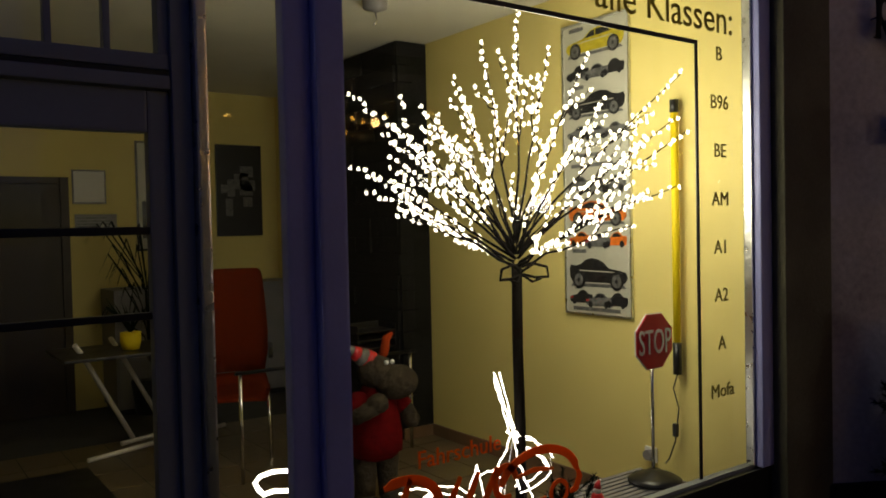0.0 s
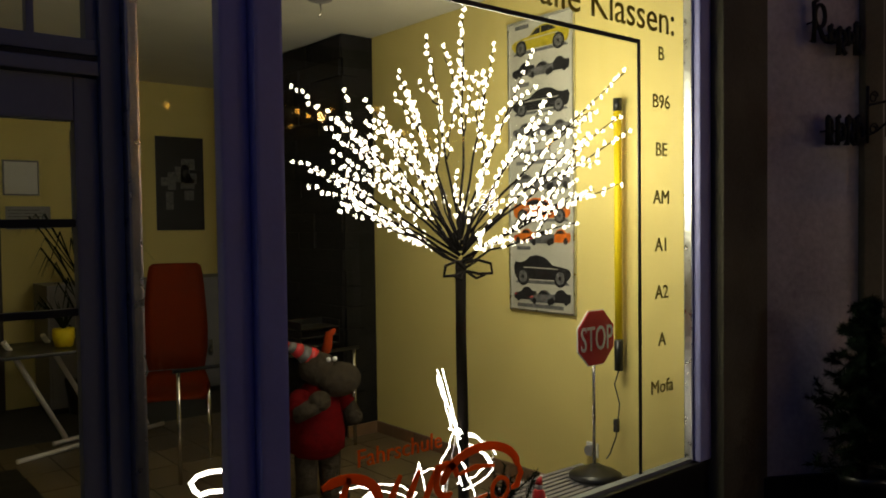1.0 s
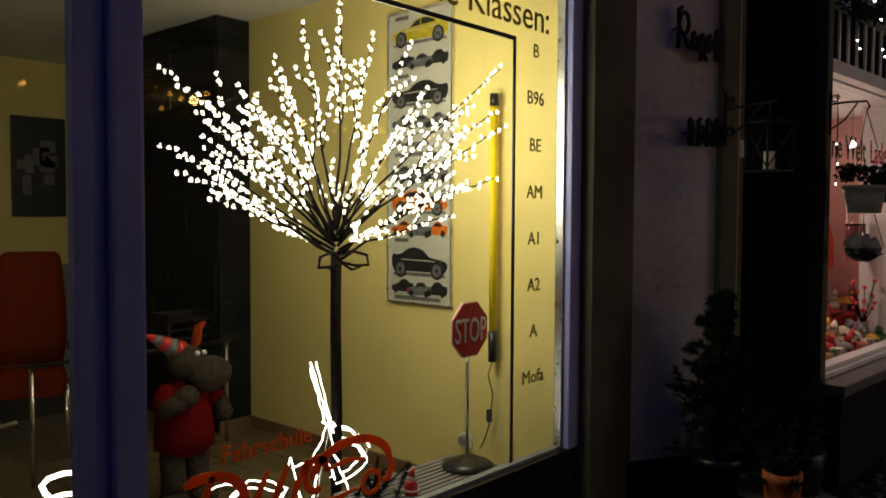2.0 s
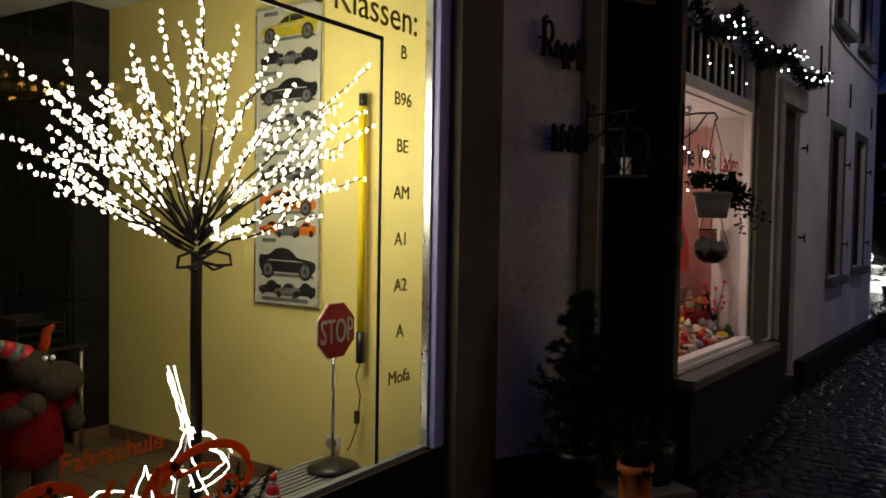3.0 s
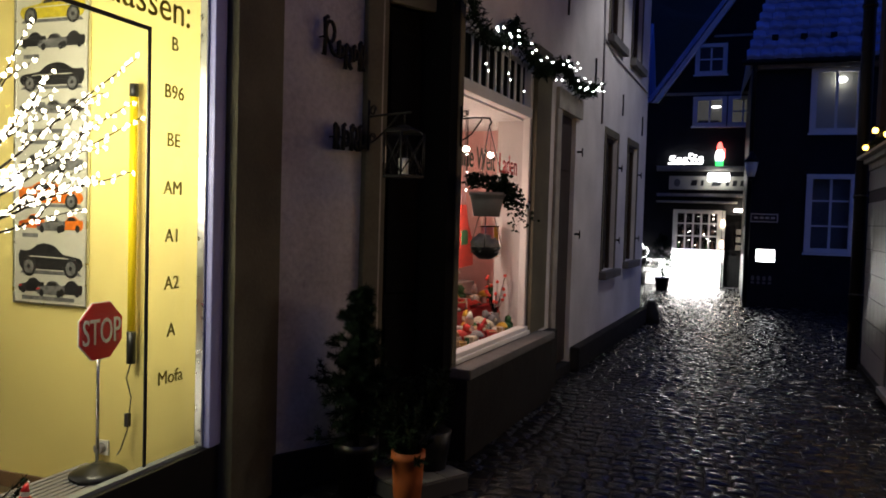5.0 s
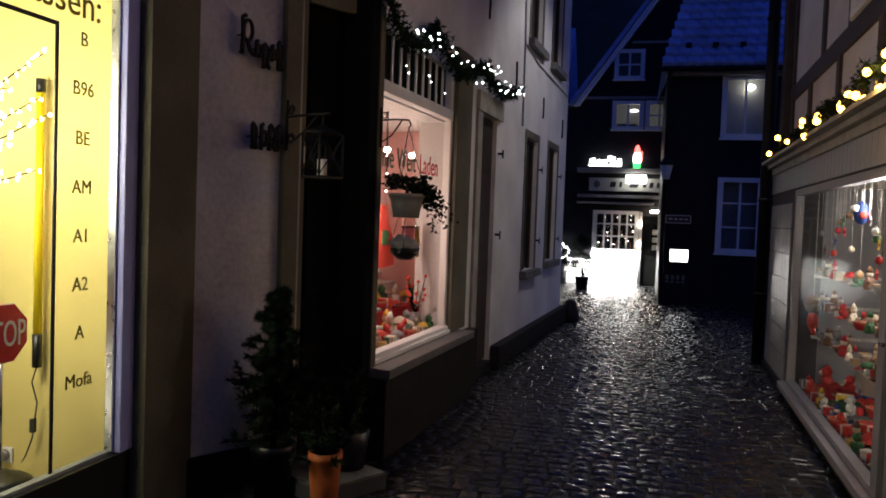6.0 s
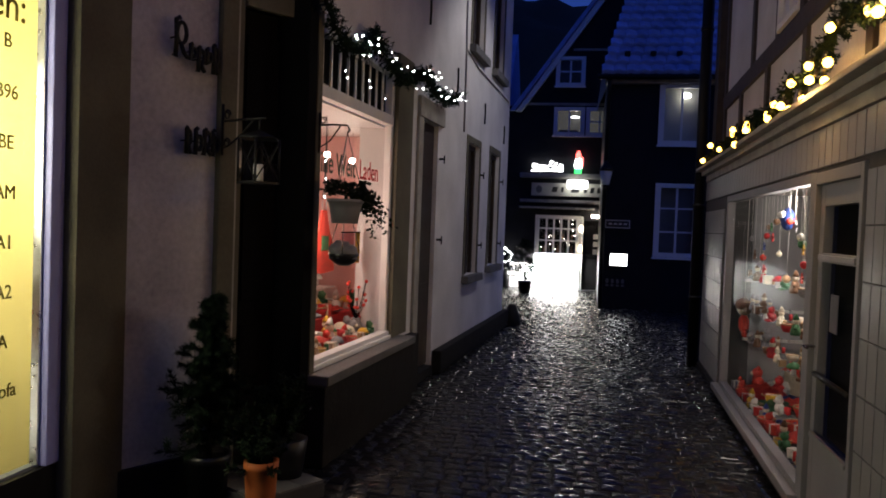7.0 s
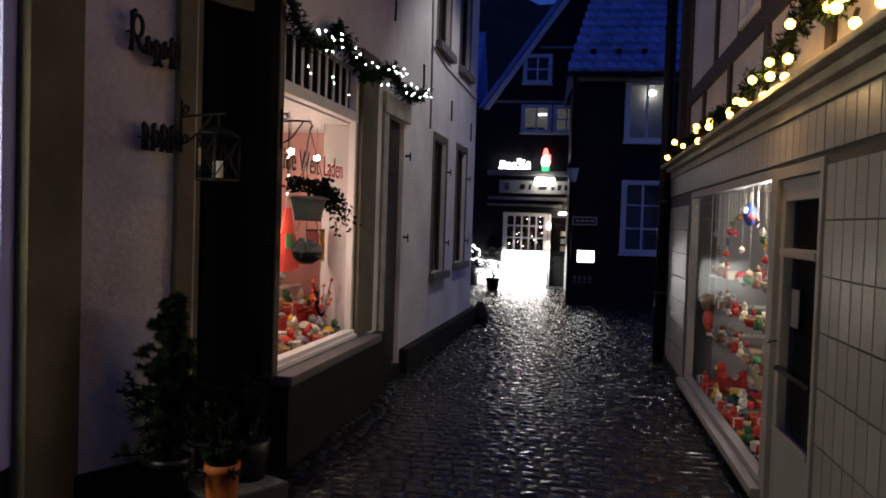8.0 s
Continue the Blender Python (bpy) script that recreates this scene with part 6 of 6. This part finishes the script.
part("deck", sheet([(0.50, -0.28, 4.74), (9.0, -0.28, 4.74), (9.0, 3.7, 8.7), (1.45, 3.7, 8.7)], 0.06), "timber", rf)
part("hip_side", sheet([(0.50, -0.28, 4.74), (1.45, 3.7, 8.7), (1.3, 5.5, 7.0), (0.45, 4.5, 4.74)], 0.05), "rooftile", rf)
bm = bmesh.new()
for j in range(17):
    u = j / 17
    y, z = -0.30 + 3.98 * u, 4.76 + 3.96 * u
    left = 0.50 + 0.95 * u
    for i in range(26):
        x = left + 0.245 * i
        if x > 6.5:
            continue
        prof = [(0.0, 0.0), (0.05, 0.028), (0.11, 0.03), (0.17, 0.008), (0.24, 0.0)]
        a = [bm.verts.new((x + p, y - 0.035, z + q + 0.085)) for p, q in prof]
        lip = [bm.verts.new((x + p, y - 0.035, z + q + 0.062)) for p, q in prof]
        b = [bm.verts.new((x + p, y + 0.26, z + q + 0.262)) for p, q in prof]
        c = [bm.verts.new((x + p, y, z + q + 0.005)) for p, q in prof]
        for k in range(4):
            bm.faces.new((a[k], a[k + 1], b[k + 1], b[k]))
            bm.faces.new((lip[k], lip[k + 1], a[k + 1], a[k]))
            bm.faces.new((c[k], c[k + 1], lip[k + 1], lip[k]))
tagged(part("roof_tiles", bm, "rooftile", rf, "wavy roof tiles with blue dusk light in their colour"), kind="stuff")
for k in range(4):
    part("snow_guard", box(0.95 + 0.52 * k, 0.12, 5.22, 1.07 + 0.52 * k, 0.2, 5.34, 0.02), "blackmetal", rf)
part("gutter", tube([(0.42, -0.34, 4.72), (9.0, -0.34, 4.72)], 0.055, 10), "blackmetal", rf)
dp2 = thing("downpipe", GS @ pose(0.66, -0.1, 0), "black downpipe on the slate corner", "pipe")
part("pipe", tube([(0, 0, 0), (0, 0, 4.4), (0, -0.2, 4.68)], 0.045, 10), "blackmetal", dp2)
sl2 = thing("street_lantern", GS @ pose(0.67, -0.35, 0), "old glass street lantern on the slate corner", "lantern")
part("arm", tube([(0, 0.33, 2.45), (0, 0.1, 2.5), (0, 0.0, 2.52)], 0.015, 8), "blackmetal", sl2)
part("glass_body", lathe([(0.07, 2.53), (0.125, 2.80), (0.12, 2.81)], 6), "white", sl2, "frosted pale glass")
part("hood", lathe([(0.15, 2.81), (0.10, 2.90), (0.05, 2.96), (0.02, 3.02)], 12), "blackmetal", sl2)
part("base", lathe([(0.03, 2.47), (0.075, 2.53)], 8), "blackmetal", sl2)
ss = thing("street_sign", GS @ pose(0, -0.1, 0), "dark street sign with a pale border", "sign")
part("border", box(0.70, -0.012, 1.66, 1.20, 0.09, 1.83, 0.006), "poster", ss)
part("plate", box(0.72, -0.018, 1.68, 1.18, -0.0125, 1.81), "black", ss)
for k in range(4):
    part("lettering_bar", box(0.77 + 0.1 * k, -0.022, 1.73, 0.84 + 0.1 * k, -0.0185, 1.765), "poster", ss)
mb = thing("menu_case", GS @ pose(0, 0, 0), "lit white menu case on the slate wall", "sign")
part("case", box(0.80, -0.10, 0.86, 1.20, -0.002, 1.17, 0.01), "blackmetal", mb)
part("lit_panel", box(0.83, -0.106, 0.89, 1.17, -0.1005, 1.13), "neonwhite", mb)
part("arch", lathe([(0.15, 0.0), (0.15, 0.004)], 16, (0, 0, 0)), "blackmetal", mb).matrix_local = Matrix.Translation((1.0, -0.05, 1.17)) @ pose(0, 0, 0, 90)
for k in range(4):
    pl = thing("small_plaque", GS @ pose(0.79 + 0.105 * k, -0.002, 0.53), "small pale round plaque on slate", "plaque", group="wall plaques")
    part("disc", plate(curve2(0, 0.03, 0.032, 0.05, 0, 337, 14), -0.015, 0.0), "postergrey", pl)
    part("foot_bar", box(-0.03, -0.012, -0.08, 0.03, 0.0, -0.04), "postergrey", pl)

# ---- pub ----
PUBR = random.Random(15)
g = bmesh.new()
plate([(-1.6, 4.85), (3.0, 4.85), (3.0, 5.0), (1.1, 8.6), (0.9, 8.6)], 0.0, 0.3, g)
solid("wall_gable", g, "slate", GP, "dark slate gable with a pale verge", "wall", kind="structure")
vb = thing("verge_board", GP, "pale board along the gable edge", "verge", kind="structure")
part("board", plate([(-1.75, 4.68), (-1.60, 4.68), (1.0, 8.35), (1.0, 8.6)], -0.14, -0.002), "white", vb)
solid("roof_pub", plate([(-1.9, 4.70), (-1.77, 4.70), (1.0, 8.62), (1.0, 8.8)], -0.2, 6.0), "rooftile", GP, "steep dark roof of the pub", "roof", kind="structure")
solid("string_course", box(-1.62, -0.05, 4.86, 0.6, -0.002, 4.93), "cornice", GP, "pale band on the gable", "trim", kind="structure")
solid("string_course", box(-0.3, -0.04, 6.30, 0.6, -0.002, 6.36), "cornice", GP, "pale band on the gable", "trim", kind="structure")
w13 = far_window("window_13", GP, -0.72, 0.05, 4.09, 4.80, 2, 1, "winlit", "lit white casement window of the pub")
part("lamp", ball((-0.18, 0.12, 4.58), (0.12, 0.03, 0.03), sub=2), "neonwhite", w13, "glowing lamp behind the pane")
part("flower_box", box(-0.6, 0.03, 4.14, -0.1, 0.1, 4.23, 0.01), "wood", w13)
far_window("window_14", GP, 0.12, 0.8, 4.09, 4.80, 2, 2, "winlit", "lit white casement window of the pub")
far_window("window_15", GP @ pose(0, -0.05, 0), -0.71, 0.02, 5.38, 6.12, 2, 2, "black", "small white gable window of the pub")
pw = far_window("window_16", GP, -1.10, 0.05, 0.88, 1.93, 5, 3, "void", "many paned pub window over the white wall", (1.28, 1.60))
for k in range(9):
    b = part("bottle", lathe([(0.04, 0), (0.04, 0.14), (0.014, 0.19), (0.014, 0.25)], 10, (-0.98 + 0.12 * k, 0.12, 0.89)), ("g_green", "g_brown", "posterblack")[k % 3], pw)
    part("pendant_cup", lathe([(0.03, 0), (0.035, 0.07), (0.02, 0.1)], 10, (-0.98 + 0.12 * k, 0.12, 1.5 - 0.16 * (k % 2))), ("posterblack", "g_brown")[k % 2], pw)
# glowing beads added for the highlights on bottles and cups
for k in range(22):
    part("tiny_bulb", ball((-0.97 + 0.97 * PUBR.random(), 0.10, 0.98 + 0.85 * PUBR.random()), 0.011, sub=1), "spot", pw)
pwall = solid("pub_white_wall", box(-1.14, -0.12, 0.0, 0.10, -0.002, 0.80, 0.01), "white", GP, "brightly lit white wall under the pub window", "wall", kind="structure")
solid("pub_side_wall", box(-1.75, -0.10, 0.0, -1.15, -0.002, 0.66, 0.01), "white", GP, "lit white low wall beside the pub", "wall", kind="structure")
# housing made up for the added light on the pub wall
ssl = thing("assumed_sill_lamp", GP @ pose(-0.52, -0.32, 0.88), "assumed strip lamp, added to light the white pub wall", "lamp")
part("housing", box(-0.62, -0.03, 0.0, 0.62, 0.03, 0.03, 0.004), "alu", ssl)
part("bracket", box(-0.02, 0.03, 0.0, 0.02, 0.318, 0.02), "blackmetal", ssl)
pd = thing("door_6", GP, "dark glazed pub door with a pale frame", "door", kind="structure")
part("frame", box(0.08, -0.05, 0.0, 0.15, 0.03, 1.93, 0.006), "white", pd)
part("leaf", box(0.152, 0.10, 0.0, 0.70, 0.15, 1.84, 0.004), "void", pd)
part("pane", box(0.24, 0.09, 0.7, 0.62, 0.099, 1.7), "glass", pd)
for k in range(3):
    part("notice", box(0.42, 0.082, 0.95 + 0.2 * k, 0.55, 0.0885, 1.08 + 0.2 * k), "poster", pd)
part("handrail", tube([(0.10, -0.45, 0.0), (0.10, -0.45, 0.75), (0.11, -0.3, 0.85), (0.12, -0.06, 0.86)], 0.015, 8), "blackmetal", pd)
for x, z, r in ((0.10, 1.62, 0.055), (0.09, 1.10, 0.05)):
    bl = thing("bracket_lamp", GP @ pose(x, -0.14, z), "glowing glass wall lamp by the pub door", "lamp", group="pub lamps")
    part("globe", lathe([(r * 0.5, -0.1), (r, -0.06), (r * 0.9, 0.04), (r * 0.3, 0.1)], 12), "pubglobe", bl)
    part("arm", tube([(0, 0.138, 0.12), (0, 0.05, 0.14), (0, 0, 0.1)], 0.008, 6), "blackmetal", bl)
ul = thing("soffit_lamp", GP @ pose(0.50, -0.3, 1.95), "glowing flat lamp over the pub door", "lamp")
part("diffuser", box(-0.15, -0.05, -0.03, 0.15, 0.05, 0.03, 0.015), "spot", ul)
part("bracket", tube([(0, 0.05, 0.02), (0, 0.298, 0.03)], 0.012, 6), "blackmetal", ul)
bd2 = thing("pub_sign_board", GP, "pale sign board with dark script", "sign")
sign_board = part("board", box(-1.25, -0.14, 2.46, 0.80, -0.002, 2.80, 0.01), "poster", bd2)
for x, w in ((-0.72, 0.2), (-0.48, 0.10), (-0.22, 0.3), (0.12, 0.12), (0.28, 0.14), (0.46, 0.12), (0.62, 0.1)):
    part("lettering_bar", plate([(x, 2.56), (x + w * 0.7, 2.56), (x + w * 0.85, 2.70), (x + w * 0.15, 2.70)], -0.147, -0.1405), "black", sign_board)
part("emblem", plate(curve2(-1.05, 2.63, 0.08, 0.10, 0, 330, 12), -0.146, -0.1405), "postergrey", sign_board)
cn = thing("pub_canopy", GP, "dark canopy with pale edges over the pub front", "canopy")
part("upper_cornice", box(-1.56, -0.3, 2.93, 0.8, -0.002, 3.05, 0.01), "cornice", cn)
part("lower_cornice", box(-1.54, -0.24, 2.28, 0.8, -0.002, 2.36, 0.01), "cornice", cn)
part("awning_box", box(-1.54, -0.34, 2.12, 0.42, -0.002, 2.17, 0.01), "cornice", cn)
sgl = thing("sign_lamp", GP @ pose(-0.05, -0.35, 2.9), "glowing lamp shining on the sign board", "lamp")
part("diffuser", box(-0.26, -0.06, -0.24, 0.26, 0.06, -0.02, 0.05), "neonwhite", sgl)
part("arm", tube([(0, 0.05, -0.03), (0, 0.34, 0.02)], 0.012, 6), "blackmetal", sgl)
neon = thing("neon_sign", GP @ pose(0, -0.1, 0), "white neon script sign over the canopy", "neon sign")
for x, w, h in ((-1.28, 0.16, 0.17), (-1.10, 0.13, 0.13), (-0.95, 0.13, 0.13), (-0.80, 0.10, 0.24), (-0.67, 0.07, 0.2), (-0.57, 0.12, 0.16)):
    part("neon_bar", tube([(x, 0, 3.12), (x + w * 0.9, 0, 3.13), (x + w * 0.95, 0, 3.12 + h * 0.5), (x + w * 0.2, 0, 3.12 + h * 0.6), (x + w * 0.3, 0, 3.12 + h), (x + w, 0, 3.12 + h)], 0.024, 6), "neonwhite", neon)
part("mount", box(-1.3, 0.03, 3.10, -0.42, 0.098, 3.115), "blackmetal", neon)
fig = thing("neon_figure", GP @ pose(-0.05, -0.1, 0), "red white and green glowing sign shape", "neon sign")
part("base", box(-0.09, -0.03, 3.06, 0.09, 0.098, 3.2, 0.02), "neongreen", fig)
part("body", lathe([(0.09, 3.2), (0.11, 3.3), (0.09, 3.42), (0.06, 3.46)], 12), "neonwhite", fig)
part("side", box(0.06, -0.02, 3.25, 0.13, 0.02, 3.5, 0.015), "neonred", fig)
part("cap", lathe([(0.075, 3.46), (0.07, 3.55), (0.03, 3.66)], 12), "neonred", fig)
conifer("potted_fir", pose(19.4, 1.12, 0), 0.17, 0.30, 1.0, 0.78, "small potted fir in front of the pub", "black", 77, 1.5)
wr = thing("light_ball", pose(20.9, 1.78, 0), "ball of white lights on a pot by the wall", "lamp")
part("pot", lathe([(0.13, 0), (0.17, 0.5), (0.15, 0.5)], 14), "black", wr)
part("globe_frame", ball((0, 0, 0.85), 0.17, sub=2), "blackmetal", wr)
part("stem", tube([(0, 0, 0.5), (0, 0, 0.7)], 0.02, 6), "blackmetal", wr)
for k in range(40):
    a, u = TR.uniform(0, 6.28), TR.uniform(-1, 1)
    c = (1 - u * u) ** 0.5
    part("bulb", ball((0.19 * c * math.cos(a), 0.19 * c * math.sin(a), 0.85 + 0.19 * u), 0.022, sub=1), "neonwhite", wr)

# beyond
nb = thing("neighbour_house", pose(24.0, 2.2, 0), "dark house with a tiled roof behind the pub", "house", kind="structure")
part("wall", box(0, 0.1, 0, 5, 6, 5.2), "slate", nb)
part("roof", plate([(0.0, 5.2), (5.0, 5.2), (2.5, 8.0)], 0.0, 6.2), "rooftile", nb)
hill = bmesh.new()
bmesh.ops.create_grid(hill, x_segments=60, y_segments=60, size=1)
for v in hill.verts:
    x, y = v.co.x * 45, v.co.y * 70
    h = 30.8 * math.exp(-((x - 5) / 22) ** 2) * (1 - 0.25 * abs(y) / 70) + 2.2 * noise.noise(Vector((x * 0.25, y * 0.25, 0))) + 1.2 * noise.noise(Vector((x * 0.9, y * 0.9, 3)))
    v.co = Vector((x, y, h - 1.5))
solid("hill", hill, "hill", pose(95, 5, 0), "dark wooded hill behind the houses", "hill", kind="structure", smooth=True)

# ---- paving ----
PR = random.Random(11)


def cobble_mesh(a, b, h):
    e = 0.012
    j = lambda: PR.uniform(-0.006, 0.006)
    base = [(-a / 2, -b / 2, -0.012), (a / 2, -b / 2, -0.012), (a / 2, b / 2, -0.012), (-a / 2, b / 2, -0.012)]
    top = [(-a / 2 + e + j(), -b / 2 + e + j(), h + j() * 0.6), (a / 2 - e + j(), -b / 2 + e + j(), h + j() * 0.6), (a / 2 - e + j(), b / 2 - e + j(), h + j() * 0.6), (-a / 2 + e + j(), b / 2 - e + j(), h + j() * 0.6)]
    mid = [(-a / 2, -b / 2, h - 0.009), (a / 2, -b / 2, h - 0.009), (a / 2, b / 2, h - 0.009), (-a / 2, b / 2, h - 0.009)]
    v = base + mid + top + [(0, 0, h + 0.006)]
    f = []
    for k in range(4):
        n2 = (k + 1) % 4
        f += [(k, n2, 4 + n2, 4 + k), (4 + k, 4 + n2, 8 + n2, 8 + k), (8 + k, 8 + n2, 12)]
    return v, f


shapes = []
for k in range(14):
    v, f = cobble_mesh(PR.uniform(0.10, 0.125), PR.uniform(0.115, 0.165), 0.0)
    me = bpy.data.meshes.new("cobble")
    me.from_pydata(v, [], f)
    me.materials.append(M["cobble"])
    shapes.append((me, v, f))
ground = bpy.data.objects["ground"]
vs, fs, x, near = [], [], 2.6, 0
while x < 21.2:
    y = -1.75 + PR.uniform(0, 0.1) if x < 10 else -2.9 + PR.uniform(0, 0.1)
    ymax = 1.76 - 0.06 * x - 0.08 if x < 13 else 2.2
    if x < 4.8:
        ymax = 2.05 - 0.3 * max(0, x - 3.6)
    while y < ymax:
        k = PR.randrange(14)
        me, v, f = shapes[k]
        b = max(p[1] for p in v) * 2
        yy = y + b / 2
        z = 0.0035 * noise.noise(Vector((x * 1.3, yy * 1.3, 0))) + PR.uniform(-0.003, 0.003)
        xx = x + 0.012 * math.sin(yy * 2.2) + PR.uniform(-0.004, 0.004)
        m = pose(xx, yy, z, PR.uniform(-1.1, 1.1), PR.uniform(-1.1, 1.1), PR.uniform(-3, 3))
        if 4.9 < x < 6.5 and near < 300:
            ob = new("cobble", me)
            ob.parent = ground
            ob.matrix_parent_inverse = ground.matrix_world.inverted()
            ob.matrix_world = m
            near += 1
        else:
            o = len(vs)
            vs += [m @ Vector(p) for p in v]
            fs += [tuple(i + o for i in q) for q in f]
        y += b + 0.008
    x += 0.122
me = bpy.data.meshes.new("cobbles")
me.from_pydata(vs, [], fs)
me.materials.append(M["cobble"])
rest = new("cobbles", me)
rest.parent = ground
rest.matrix_parent_inverse = ground.matrix_world.inverted()
tagged(rest, kind="stuff")

# facade tiles and boards of the toy shop
for x0, x1, z0, z1, w, h in ((2.15, 3.97, 0.15, 1.93, 0.13, 0.252), (8.42, 10.03, 0.10, 1.95, 0.26, 0.25)):
    ni, nj = int((x1 - x0) / w + 0.01), int((z1 - z0) / h + 0.01)
    for i in range(ni):
        for j in range(nj):
            part("facade_tile", box(x0 + w * i, -0.001, z0 + h * j, x0 + w * i + w - 0.007, 0.012, z0 + h * j + h - 0.008, 0.0015), "tile", tw)
for i in range(44):
    part("board", box(4.03 + 0.136 * i, -0.001, 1.975, 4.16 + 0.136 * i, 0.013, 2.185, 0.002), "tile", tw)
for i in range(22):
    part("board", box(4.022 - 0.136 * (i + 1), -0.001, 1.975, 4.016 - 0.136 * i, 0.013, 2.185, 0.002), "tile", tw)
